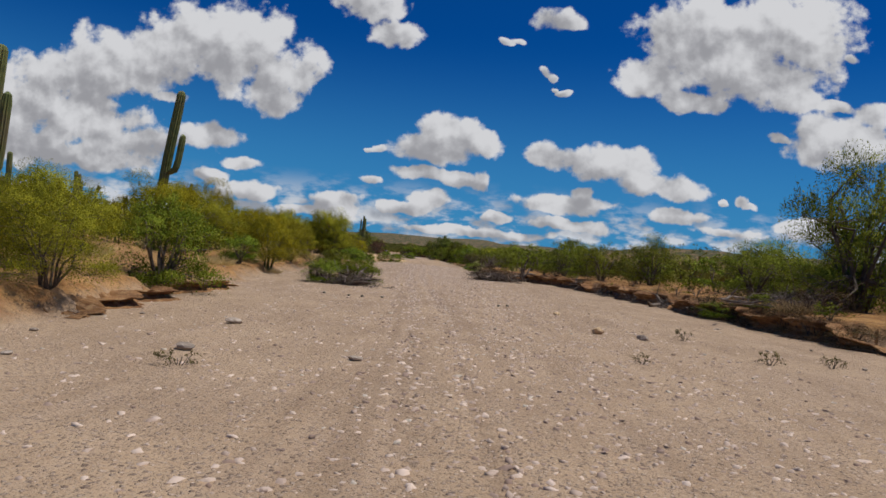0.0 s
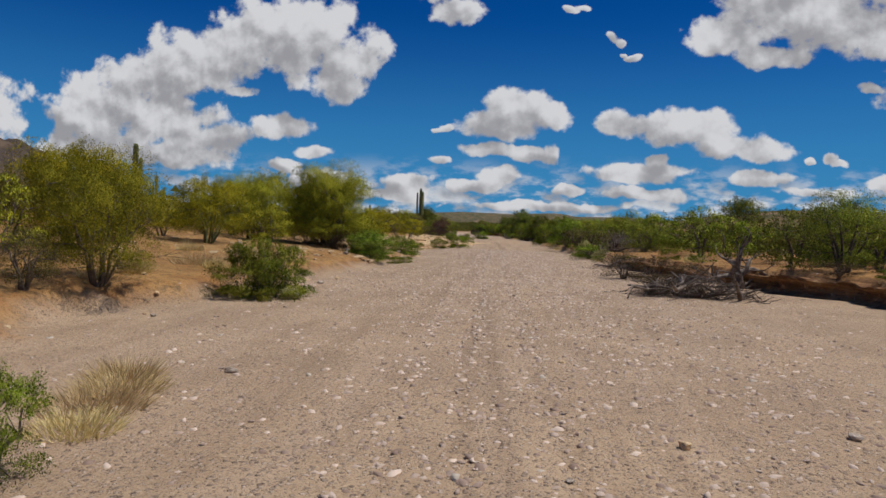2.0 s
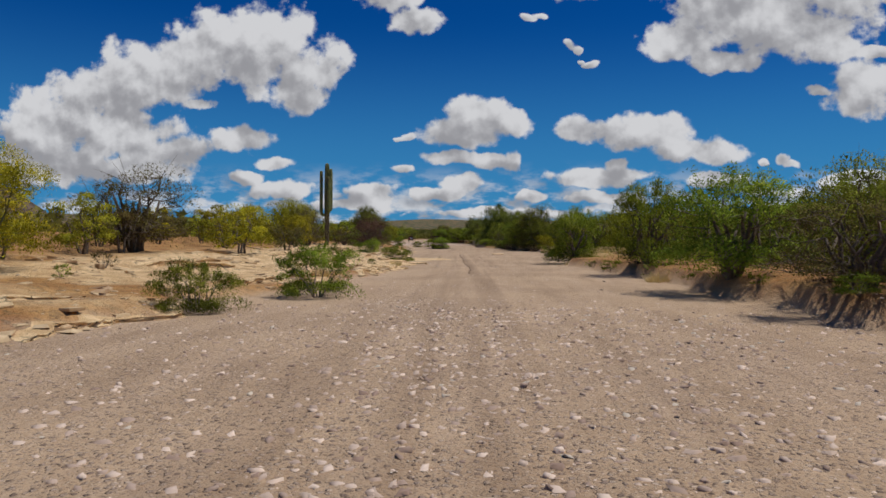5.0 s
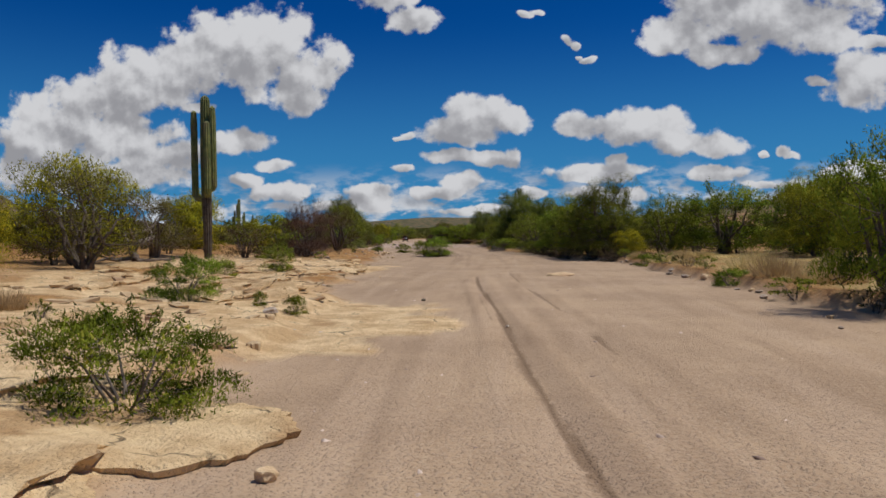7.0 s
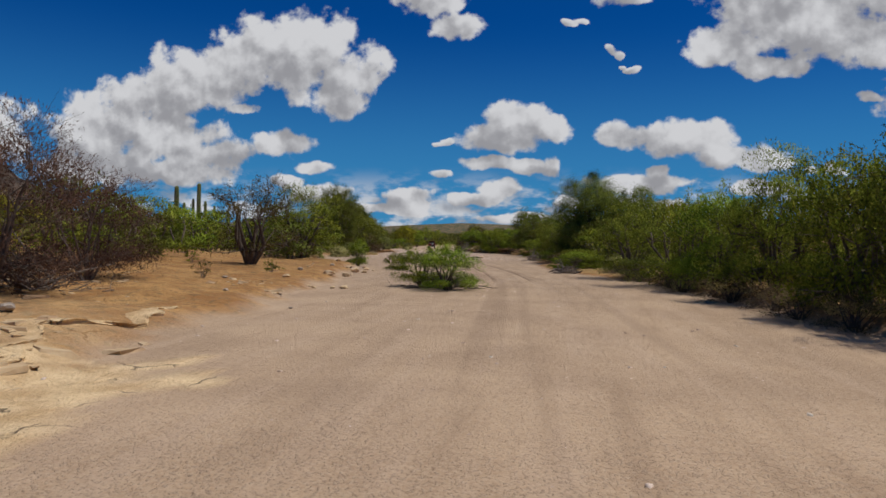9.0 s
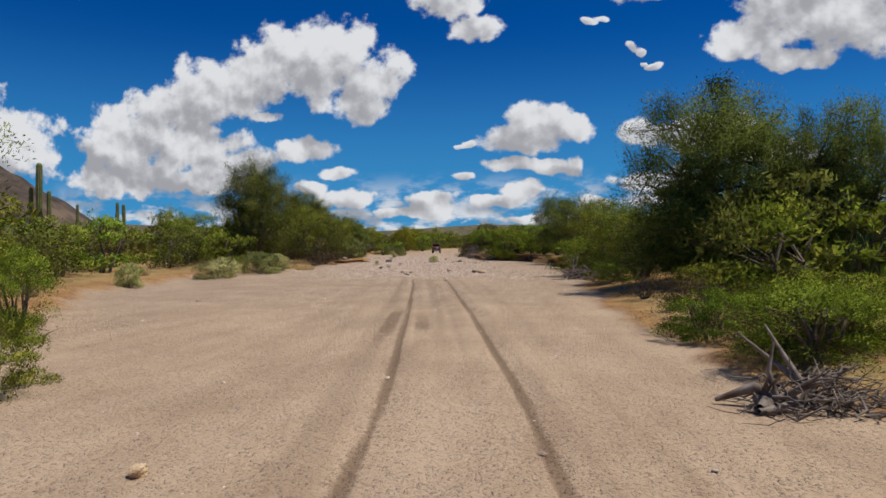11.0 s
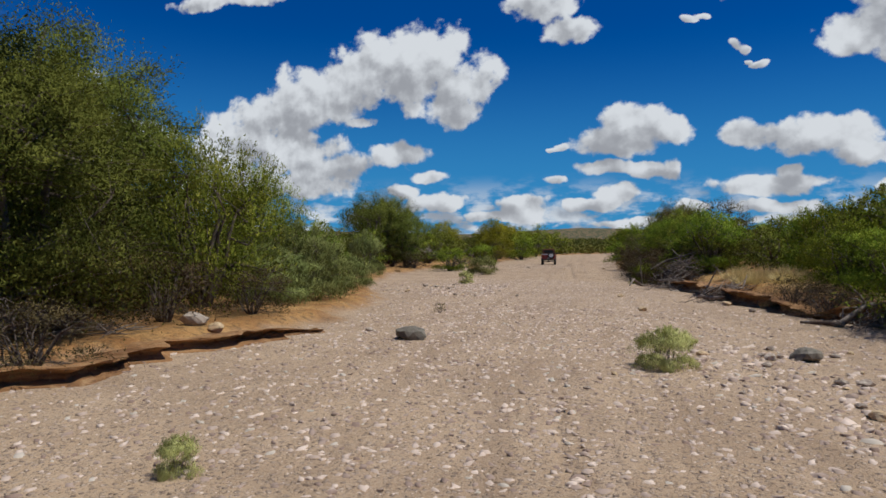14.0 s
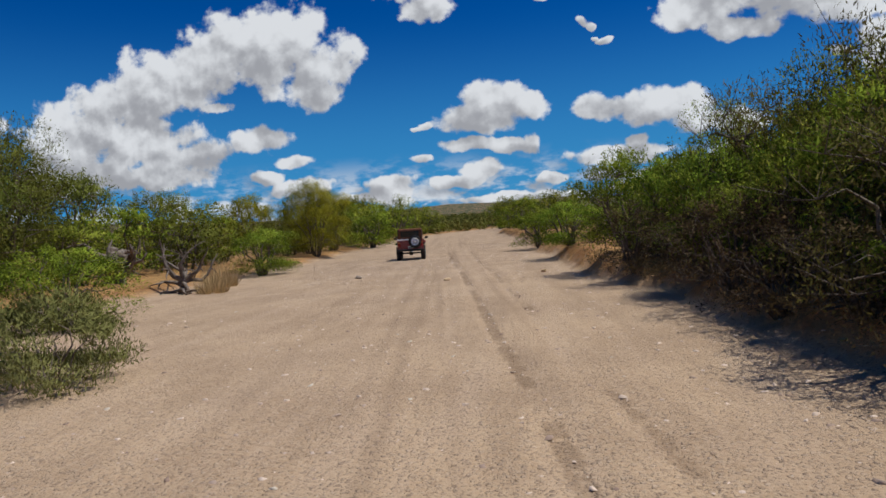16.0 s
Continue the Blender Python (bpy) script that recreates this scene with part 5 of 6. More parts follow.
stone(DARK[1], -29.0, 261.9, 0.62, "dark brown boulder at the gravel bar", 0.9, 0.22)
stone(DARK[1], -31.7, 241.8, 0.32, "dark grey angular stone in the gravel", 2.2, 0.05)
stone(RIVER[3], -41.3, 260.4, 0.60, "grey boulder below the undercut bank", 0.6)
stone(PALE[2], -40.6, 260.2, 0.35, "pale stone below the undercut bank", 0.1)
stone(DARK[0], -14.2, 143.2, 0.14, "dark stone alone on smooth sand", 1.0)
stone(PALE[2], -9.8, 154.6, 1.0, "flat pale slab half sunk in the sand", 0.3, 0.25, (1.2, 1.0, 0.35))
stone(PALE[0], 4.0, 16.9, 0.36, "whitish stone on the gravel bed", 0.7)
stone(RIVER[4], -10.5, 50.3, 0.62, "brown boulder beside a green bush", 0.2)
for n, (rx, ry) in enumerate(((-4.9, 23.5), (-4.4, 23.7), (-3.6, 23.9), (-6.0, 23.9), (1.2, 24.6), (1.6, 25.4))):
    stone(DARK[n % 2], rx, ry, 0.15, "small dark stone lying on the gravel", n * 1.1)
stone(PALE[1], -20.0, 195.5, 0.18, "small whitish stone on the sand", 0.4)
loose = np.random.default_rng(11)
made = 0
while made < 72:
    y = loose.uniform(2, 345)
    o = loose.uniform(float(along(LEFT, y)) + 0.4, float(along(RIGHT, y)) - 0.4)
    x = o + float(middle(y))
    stony = 230 < y < 292 or y < 46 or abs(y - 75) < 12 and o > 1.5 or min(o - float(along(LEFT, y)), float(along(RIGHT, y)) - o) < 1.5
    if not stony and loose.uniform() > 0.12:
        continue
    size = 0.10 + 0.26 * loose.uniform() ** 2.2
    stone((RIVER + PALE)[int(loose.integers(9))], x, y, size, "loose rounded stone in the dry stream bed", loose.uniform(0, 6.28), 0.1, (loose.uniform(0.8, 1.4), 1, loose.uniform(0.6, 1)))
    made += 1
for _ in range(30):
    y = loose.uniform(14, 300)
    x = float(middle(y)) + float(along(LEFT, y)) - 0.2 - 7 * loose.uniform() ** 1.5
    size = 0.10 + 0.30 * loose.uniform() ** 2
    stone((RIVER + PALE)[int(loose.integers(9))], x, y, size, "stone lying on the sandy bank", loose.uniform(0, 6.28), 0.1, (loose.uniform(0.8, 1.4), 1, loose.uniform(0.6, 1)))

for _ in range(42):
    y = loose.uniform(56, 80) if loose.uniform() < 0.4 else loose.uniform(38, 106)
    stone((PALE + RIVER[:2])[int(loose.integers(5))], edge(-1, y) - 0.1 - 6 * loose.uniform() ** 1.4, y, 0.10 + 0.30 * loose.uniform() ** 2, "pale broken stone on the rocky bank", loose.uniform(0, 6.28), 0.1, (loose.uniform(0.8, 1.4), 1, loose.uniform(0.5, 1)))
for _ in range(22):
    y = loose.uniform(134, 167)
    stone((PALE + RIVER)[int(loose.integers(9))], edge(1, y) - 0.1 + 0.35 * loose.normal(), y, 0.14 + 0.24 * loose.uniform() ** 1.6, "pinkish stone at the foot of the grassy bank", loose.uniform(0, 6.28), 0.1, (loose.uniform(0.8, 1.4), 1, loose.uniform(0.6, 1)))
for _ in range(14):
    y = loose.uniform(274, 286)
    stone((PALE + RIVER)[int(loose.integers(9))], edge(1, y) - 0.3 + 0.5 * loose.normal(), y, 0.12 + 0.24 * loose.uniform() ** 1.6, "tan stone tumbled down the broken bank", loose.uniform(0, 6.28), 0.1, (loose.uniform(0.8, 1.4), 1, loose.uniform(0.6, 1)))
for _ in range(16):
    y = loose.uniform(180, 203)
    stone(PALE[int(loose.integers(3))], edge(-1, y) + loose.normal() * 0.7 - 0.2, y, 0.16 + 0.34 * loose.uniform() ** 1.6, "pale angular stone washed against the bank", loose.uniform(0, 6.28), 0.1, (loose.uniform(0.8, 1.4), 1, loose.uniform(0.6, 1)))

for low, high, left, right, count in ((256.5, 263.0, 3.4, 7.4, 34), (275.5, 284.0, -8.0, -2.6, 36)):
    for _ in range(count):
        y = loose.uniform(low, high)
        stone((PALE + RIVER)[int(loose.integers(9))], float(middle(y)) + loose.uniform(left, right), y, 0.07 + 0.17 * loose.uniform() ** 2, "rounded stone on the gravel bar", loose.uniform(0, 6.28), 0.1, (loose.uniform(0.8, 1.4), 1, loose.uniform(0.6, 1)))


def gravel():
    """The pebbles between the larger stones."""
    rng = np.random.default_rng(3)
    n = 230000
    y = np.concatenate([rng.uniform(-6, 330, n // 2), rng.uniform(226, 292, n // 4), rng.uniform(-2, 106, n - n // 2 - n // 4)])
    lo, hi = along(LEFT, y) - 0.3, along(RIGHT, y) + 0.3
    o = rng.normal(0.3, 4.4, n)
    bars = step(0.36, 0.56, waves(o * 0.22 + 3, y * 0.055, 31.0, 3))
    bars = np.maximum(bars, np.where((y > 230) & (y < 290), 0.9, 0))
    bars = np.maximum(bars, np.where(y < 104, 0.8, 0)) * (1 - np.interp(y, [104, 114, 180, 192, 196, 222, 230], [0, 0.9, 0.9, 0.3, 0.65, 0.65, 0]))
    keep = (o > lo) & (o < hi) & (rng.uniform(0, 1, n) < 0.03 + np.where((y < 106) | (y > 228), 0.95, 0.5) * np.where(y > 290, np.maximum(bars, 0.45), bars))
    keep &= (y > 104) | (o > -1.0) | (rng.uniform(0, 1, n) < 0.45)
    y, o = y[keep], o[keep]
    n = len(y)
    x = o + middle(y)
    z = ground_parts(x, y)[0]
    size = 0.013 + np.where((y < 104) | (y > 226) & (y < 272), 0.062, 0.042) * rng.uniform(0, 1, n) ** 2.7
    bar = (y > 256) & (y < 263.5) & (o > 3.2) | (y > 275) & (y < 285) & (o < -2.4)
    size = np.where(bar & (rng.uniform(0, 1, n) < 0.22), 0.05 + 0.07 * rng.uniform(0, 1, n) ** 2, size)
    co, faces, first = [], [], 0
    small = size < 0.042
    rim = [(1, 0.1), (0.05, 0.95), (-0.95, 0.1), (-0.1, -0.9)]
    # small ones are mere points of grit, larger ones flat-topped and rounded
    for some, ring, tris in ((small, [(0.9, 0.0, 0), (-0.5, 0.8, 0.05), (-0.55, -0.75, 0), (0.05, 0.0, 0.45)], [(0, 1, 3), (1, 2, 3), (2, 0, 3)]),
                             (~small, [(u, v, 0.0) for u, v in rim] + [(u * 0.70 + 0.14, v * 0.66, 0.40) for u, v in rim],
                              [t for k in range(4) for t in ((k, (k + 1) % 4, 4 + k), ((k + 1) % 4, 4 + (k + 1) % 4, 4 + k))] + [(4, 5, 6), (4, 6, 7)])):
        count, ring, tris = int(some.sum()), np.array(ring), np.array(tris)
        a = rng.uniform(0, 6.28, count)
        c, s = np.cos(a)[:, None], np.sin(a)[:, None]
        jit = ring[None] * (1 + 0.28 * rng.normal(size=(count, len(ring), 1)))
        px, py = jit[..., 0] * c - jit[..., 1] * s * 0.75, jit[..., 0] * s + jit[..., 1] * c * 0.75
        spot = np.stack([x[some], y[some], z[some]], -1)[:, None]
        co.append((np.stack([px, py, np.abs(jit[..., 2]) - 0.12], -1) * size[some][:, None, None] + spot).reshape(-1, 3))
        faces.append((tris[None] + first + len(ring) * np.arange(count)[:, None, None]).reshape(-1, 3))
        first += count * len(ring)
    co, faces = np.concatenate(co), np.concatenate(faces).astype(np.int32)
    mesh = bpy.data.meshes.new("gravel")
    mesh.vertices.add(len(co))
    mesh.vertices.foreach_set("co", co.astype(np.float32).ravel())
    mesh.loops.add(faces.size)
    mesh.polygons.add(len(faces))
    mesh.loops.foreach_set("vertex_index", faces.ravel())
    mesh.polygons.foreach_set("loop_start", np.arange(len(faces), dtype=np.int32) * 3)
    mesh.update(calc_edges=True)
    m, g, shader = material("pebbles", 0.9)
    each = g.add("ShaderNodeNewGeometry").outputs["Random Per Island"]
    ramp = g.mix(each, (0.29, 0.196, 0.145, 1), (0.76, 0.595, 0.47, 1))
    ramp = g.mix(g.math("GREATER_THAN", g.math("FRACT", g.math("MULTIPLY", each, 13.7)), 0.955), ramp, (0.56, 0.47, 0.37, 1))
    link(g, ramp, shader.inputs["Base Color"])
    mesh.materials.append(m)
    return tagged(new("gravel", mesh), "coarse pinkish-grey gravel strewn over the sand", "gravel", kind="stuff")


gravel()


# ---- pale bedrock ledges ----
def slab_mesh(seed):
    """A broken flat slab, one unit long: ragged outline, worn top edge, undercut side."""
    rng = np.random.default_rng(seed)
    sides = 17
    bm = bmesh.new()
    rings = []
    radius = [0.46 + 0.11 * math.sin(n * 1.1 + seed) * rng.uniform(0.3, 1) + rng.uniform(-0.06, 0.06) for n in range(sides)]
    for z, k in ((-0.10, 0.80), (-0.02, 0.97), (0.05, 1.0), (0.085, 0.955), (0.10, 0.86)):
        ring = []
        for n in range(sides):
            a = 2 * math.pi * n / sides
            r = radius[n] * k * (1 + rng.uniform(-0.035, 0.035))
            ring.append(bm.verts.new((math.cos(a) * r, math.sin(a) * r * 0.68, z + rng.uniform(-0.008, 0.008))))
        rings.append(ring)
    for low, high in zip(rings, rings[1:]):
        for n in range(sides):
            bm.faces.new((low[n], low[(n + 1) % sides], high[(n + 1) % sides], high[n]))
    mid = bm.verts.new((0, 0, 0.105))
    for n in range(sides):
        bm.faces.new((rings[-1][n], rings[-1][(n + 1) % sides], mid))
    mesh = bpy.data.meshes.new("rock_slab")
    bm.to_mesh(mesh)
    bm.free()
    mesh.materials.append(PALE_STONE)
    return mesh


SLABS = [slab_mesh(60 + n) for n in range(6)]


def slab(x, y, size, thick=1.0, turn=0.0):
    ob = tagged(new("rock_slab", SLABS[int(abs(x * 7 + y * 3)) % 6]), "flat pale sandstone slab stepping out of the bank", "rock", "pale slabs of the bedrock bank")
    ob.matrix_basis = Matrix.LocRotScale((x, y, ground_z(x, y) + 0.005 * size), Euler((0, 0, turn)), (size, size, size * thick))
    return ob


def bedrock_plate(x, y, long, wide, turn, lift, seed):
    """A broad worn plate of bedrock that follows the slope of the bank and breaks off in a ragged, undercut edge."""
    rng = np.random.default_rng(seed)
    sides = 84
    a = np.arange(sides) * 2 * math.pi / sides
    rough = sum(rng.uniform(-1, 1) * 0.13 / k * np.sin(k * a + rng.uniform(0, 6.28)) for k in (2, 3, 4, 5, 7, 9, 13)) + rng.uniform(-0.045, 0.045, sides)
    r = 0.5 * (1 + rough)
    verts, faces = [], []
    rings = ((0.0, 0.0), (0.3, 0.0), (0.55, 0.0), (0.75, -0.004), (0.89, -0.012), (0.965, -0.022), (1.0, -0.045), (0.985, -0.10), (0.93, -0.18), (0.86, -0.34))
    c, s = math.cos(turn), math.sin(turn)
    for k, drop in rings:
        u, v = np.cos(a) * r * k * long, np.sin(a) * r * k * wide
        px, py = x + u * c - v * s, y + u * s + v * c
        dl = np.clip(banks(px, py)[0], 0, None)
        rise = np.interp(py, [60, 90, 190, 220], [0.11, 0.09, 0.08, 0.04])
        z = 0.12 * step(-0.5, 1, dl) + rise * 30 * (1 - np.exp(-dl / 30)) + 0.6 * lift + drop
        if drop > -0.05:
            z = z + 0.10 * (waves(px * 0.9, py * 0.9, seed * 1.0, 4) - 0.47) + 0.035 * (np.floor(waves(px * 0.5, py * 1.1, 7.0, 2) * 7) / 7 - 0.4)
        verts += np.stack([px, py, z], -1).tolist()
    for n in range(len(rings) - 1):
        for k in range(sides):
            p, q = n * sides + k, n * sides + (k + 1) % sides
            faces.append((p, p + sides, q + sides, q))
    mesh = mesh_from("bedrock_plate", verts, faces, GROUND)
    count = len(verts)
    for name, value in (("soil", 1.0), ("stone", 1.0), ("track", 0.0), ("gravel", 0.0), ("straw", 0.0), ("streak", 0.0), ("far", 0.0)):
        mesh.attributes.new(name, "FLOAT", "POINT").data.foreach_set("value", np.full(count, value, np.float32))
    return tagged(new("bedrock_plate", mesh), "broad cracked plate of pale bedrock with an undercut edge", "rock", "pale slabs of the bedrock bank")


for n, row in enumerate(((-16.8, 122.4, 6.0, 4.2, 0.3, 0.10), (-15.9, 127.4, 4.4, 2.6, 0.5, 0.07), (-15.2, 130.2, 3.2, 2.4, 0.2, 0.14), (-20.4, 133.2, 5.0, 3.4, 0.3, 0.05),
                         (-21.6, 146.0, 4.4, 3.6, 0.9, 0.08), (-22.4, 153.6, 5.6, 3.6, 0.8, 0.10), 
                         (-17.6, 116.0, 5.0, 3.2, 0.4, 0.06), (-16.4, 110.6, 4.2, 2.6, 0.6, 0.05), (-17.6, 103.5, 4.0, 2.4, 0.2, 0.06), (-22.8, 126.2, 5.0, 3.2, 0.1, 0.06), (-25.0, 143.0, 5.0, 3.6, 0.5, 0.06),
                         (-26.4, 168.0, 5.0, 3.0, 0.4, 0.05), (-43.2, 258.6, 4.2, 1.8, 1.2, 0.16), (-16.6, 88.0, 5.0, 2.6, 1.3, 0.05), (-17.0, 94.5, 5.0, 2.4, 1.2, 0.06), (-15.6, 80.5, 4.0, 1.8, 1.2, 0.04), (-16.0, 70.0, 4.4, 2.0, 1.2, 0.04),)):
    bedrock_plate(*row, 70 + n)
ledges = np.random.default_rng(23)
for _ in range(60):
    y = ledges.uniform(100, 150)
    o = float(along(LEFT, y)) - 0.4 - 8 * ledges.uniform() ** 1.4
    size, thick, turn = ledges.uniform(0.15, 0.36), ledges.uniform(1.6, 3.4), ledges.uniform(0, 6.28)
    if not 116 < y < 125 and y < 147:
        slab(o + float(middle(y)), y, size, thick, turn)
for _ in range(40):
    y = ledges.uniform(76, 100) if ledges.uniform() < 0.8 else ledges.uniform(176, 200)
    o = float(along(LEFT, y)) - 0.2 - 4 * ledges.uniform()
    slab(o + float(middle(y)), y, ledges.uniform(0.15, 0.30), ledges.uniform(0.9, 1.7), ledges.uniform(0, 6.28))


def rubble():
    """Broken flakes of bedrock strewn over the left bank, too small to tell apart."""
    rng = np.random.default_rng(77)
    n = 2600
    y = np.concatenate([rng.uniform(98, 180, n - 800), rng.uniform(56, 100, 800)])
    back = 0.1 + 9 * rng.uniform(0, 1, n) ** 1.3
    x = middle(y) + along(LEFT, y) - back
    keep = wave(x * 0.45, y * 0.45, 33.0) > 0.42
    x, y = x[keep], y[keep]
    n = len(x)
    z = ground_parts(x, y)[0]
    size = 0.05 + 0.24 * rng.uniform(0, 1, n) ** 2.2
    low = np.array([(1, 0.8, -0.35), (-0.9, 1, -0.35), (-1, -0.8, -0.35), (0.9, -1, -0.35)])
    ring = np.concatenate([low, low * (0.86, 0.86, -1.0)])
    a, tilt = rng.uniform(0, 6.28, n)[:, None], rng.normal(size=(n, 1)) * 0.12
    jit = ring[None] * (1 + 0.22 * rng.normal(size=(n, 8, 1))) * (1.0, 0.62, 0.42)
    px, py = jit[..., 0] * np.cos(a) - jit[..., 1] * np.sin(a), jit[..., 0] * np.sin(a) + jit[..., 1] * np.cos(a)
    co = np.stack([px, py, jit[..., 2] + tilt * jit[..., 0]], -1) * size[:, None, None] + np.stack([x, y, z + 0.04 * size], -1)[:, None]
    box = np.array([(0, 1, 5, 4), (1, 2, 6, 5), (2, 3, 7, 6), (3, 0, 4, 7), (4, 5, 6, 7)])
    faces = (box[None] + 8 * np.arange(n)[:, None, None]).reshape(-1, 4).tolist()
    mesh = mesh_from("rubble", co.reshape(-1, 3).tolist(), faces, PALE_STONE)
    return tagged(new("rubble", mesh), "broken tan flakes of bedrock strewn on the bank", "rubble", kind="stuff")


rubble()


# ---- earth banks and rock ledges that break off towards the wash ----
def bank_material():
    m, g, shader = material("bank_earth", 0.95)
    at = g.add("ShaderNodeTexCoord").outputs["Object"]
    layers = g.noise(g.vec("MULTIPLY", at, (0.35, 0.35, 3.4)), 1.6, 5.0, 0.65)
    col = g.mix(g.smooth(layers, 0.36, 0.64), (0.150, 0.066, 0.026, 1), (0.355, 0.185, 0.075, 1))
    col = g.mix(g.smooth(g.noise(at, 3.1, 6.0, 0.7), 0.50, 0.66, 0.0, 0.8), col, (0.43, 0.265, 0.130, 1))
    col = g.mix(g.smooth(g.noise(at, 9.0, 5.0, 0.7), 0.54, 0.66, 0.0, 0.7), col, (0.11, 0.060, 0.032, 1))
    link(g, col, shader.inputs["Base Color"])
    h = g.math("ADD", layers, g.math("MULTIPLY", g.noise(at, 11.0, 6.0, 0.7), 0.6))
    link(g, g.add("ShaderNodeBump", {"Strength": 0.9, "Distance": 0.06, "Height": h}).outputs[0], shader.inputs["Normal"])
    return m


BANK_EARTH = bank_material()
FACE = ((0.58, -0.12), (0.36, 0.05), (0.16, 0.16), (0.00, 0.30), (-0.08, 0.48), (-0.04, 0.66), (0.14, 0.80), (0.30, 0.90), (0.27, 0.99))


ROCK_FACE = ((0.40, -0.12), (0.27, 0.06), (0.17, 0.22), (0.09, 0.40), (0.07, 0.56), (0.10, 0.72), (0.17, 0.86), (0.15, 0.95), (0.06, 1.0))


def ledge(name, side, y0, y1, behind, high, back, seed, mat, label, group, kind=""):
    """A broken edge along the wash: a toe, an undercut face, a ragged lip, and a top that runs back into the slope.

    behind: how far the lip stands behind the bank's edge at both ends."""
    rng = np.random.default_rng(seed)
    ys = np.arange(y0, y1, 0.17)
    n, out = len(ys), -side
    u = (ys - y0) / (y1 - y0)
    lip = np.array([edge(side, v) for v in ys]) - out * (behind[0] + (behind[1] - behind[0]) * u)
    lip = lip + out * ((waves(ys * 0.9, ys * 0 + seed, 5.0, 3) - 0.44) * 1.1 + (np.floor(waves(ys * 1.7, ys * 0 + seed * 3.0, 6.0, 2) * 6) / 6 - 0.35) * 0.45)
    ends = step(0, 0.22, u) * step(1, 0.78, u)
    tall = high * (0.55 + 0.75 * waves(ys * 0.55, ys * 0 + seed * 1.7, 9.0, 3)) * (0.05 + 0.95 * ends)
    foot = ground_parts(lip + out * 0.55, ys)[0]
    crest = np.maximum(foot + tall, ground_parts(lip - out * 0.25, ys)[0] + 0.02 * ends)
    verts = []
    for o, k in ROCK_FACE if mat is GROUND else FACE:
        bump = (waves(ys * 2.3, ys * 0 + k * 9, seed * 1.0, 3) - 0.44) * 0.30 * min(1.0, high / 0.5) + rng.normal(size=n) * 0.018
        reach = o * min(1.0, high / 0.45) * (0.3 + 0.7 * ends)
        px = lip + out * (reach + bump)
        pz = foot + (crest - foot) * np.clip(k, 0, 1) + np.minimum(k, 0) * 0.8 + rng.normal(size=n) * 0.012
        verts.append(np.stack([px, ys + rng.normal(size=n) * 0.02, pz], -1))
    for k in (0.10, 0.30, 0.60, 1.0):
        px = lip - out * (back * k)
        under = ground_parts(px, ys)[0] - 0.10
        w = k ** 1.5
        pz = np.maximum(crest, under + 0.11) * (1 - w) + under * w + (waves(px * 1.2, ys * 1.2, seed + 2.0, 3) - 0.45) * 0.10 * (1 - w)
        verts.append(np.stack([px, ys, pz], -1))
    rows = len(verts)
    co = np.concatenate(verts)
    faces = []
    for r in range(rows - 1):
        for k in range(n - 1):
            a, b = r * n + k, r * n + k + 1
            faces.append((a, b, b + n, a + n) if side > 0 else (a, a + n, b + n, b))
    mesh = mesh_from(name, co.tolist(), faces, mat)
    if mat is GROUND:
        for key, value in (("soil", 1.0), ("stone", 1.0), ("track", 0.0), ("gravel", 0.0), ("straw", 0.0), ("streak", 0.0), ("far", 0.0)):
            mesh.attributes.new(key, "FLOAT", "POINT").data.foreach_set("value", np.full(len(co), value, np.float32))
    if kind:
        return tagged(new(name, mesh), label, kind=kind)
    return tagged(new(name, mesh), label, "rock", group)


for n, (side, y0, y1, high, back) in enumerate(((1, 17.0, 36.0, 0.75, 1.0), (1, 34.0, 50.0, 0.85, 1.0), (1, 47.5, 66.0, 0.80, 1.0), (1, 63.0, 80.0, 0.65, 1.0), (1, 241.0, 259.0, 0.65, 0.9),
                                                (1, 257.0, 271.0, 0.85, 1.0), (1, 269.0, 286.5, 0.55, 1.3), (-1, 251.0, 263.0, 0.32, 1.2), (-1, 10.0, 24.0, 0.35, 1.0))):
    ledge("bank_face", side, y0, y1, (-0.45, -0.45), high, back, 200 + n, BANK_EARTH, "undercut face of reddish-brown earth along the wash", "", "structure")
ledge_rng = np.random.default_rng(88)
for n in range(34):
    y = ledge_rng.uniform(104, 130) if n % 3 else ledge_rng.uniform(139, 149)
    away = (0.1, 1.3, 2.7, 4.3, 6.0)[n % 5] + (1.0 if y > 131 else 0.0)
    ledge("rock_ledge", -1, y, y + ledge_rng.uniform(2.5, 7.0), (away + ledge_rng.uniform(-0.3, 0.5), away + ledge_rng.uniform(-0.2, 1.2)), ledge_rng.uniform(0.12, 0.30), ledge_rng.uniform(0.9, 1.8), 300 + n, GROUND,
          "stepped ledge of pale cracked sandstone in the bank", "pale slabs of the bedrock bank")
for n, (y0, y1, p, q, high) in enumerate(((156.2, 163.0, 0.3, 0.5, 0.20), (159.0, 165.5, 1.3, 0.7, 0.14), (155.0, 164.0, 4.6, 4.0, 0.20), (164.5, 171.0, 1.2, 0.9, 0.14))):
    ledge("rock_ledge", -1, y0, y1, (p, q), high, 1.8, 360 + n, GROUND, "smooth pale sandstone shelf with a dark crack below its lip", "pale slabs of the bedrock bank")
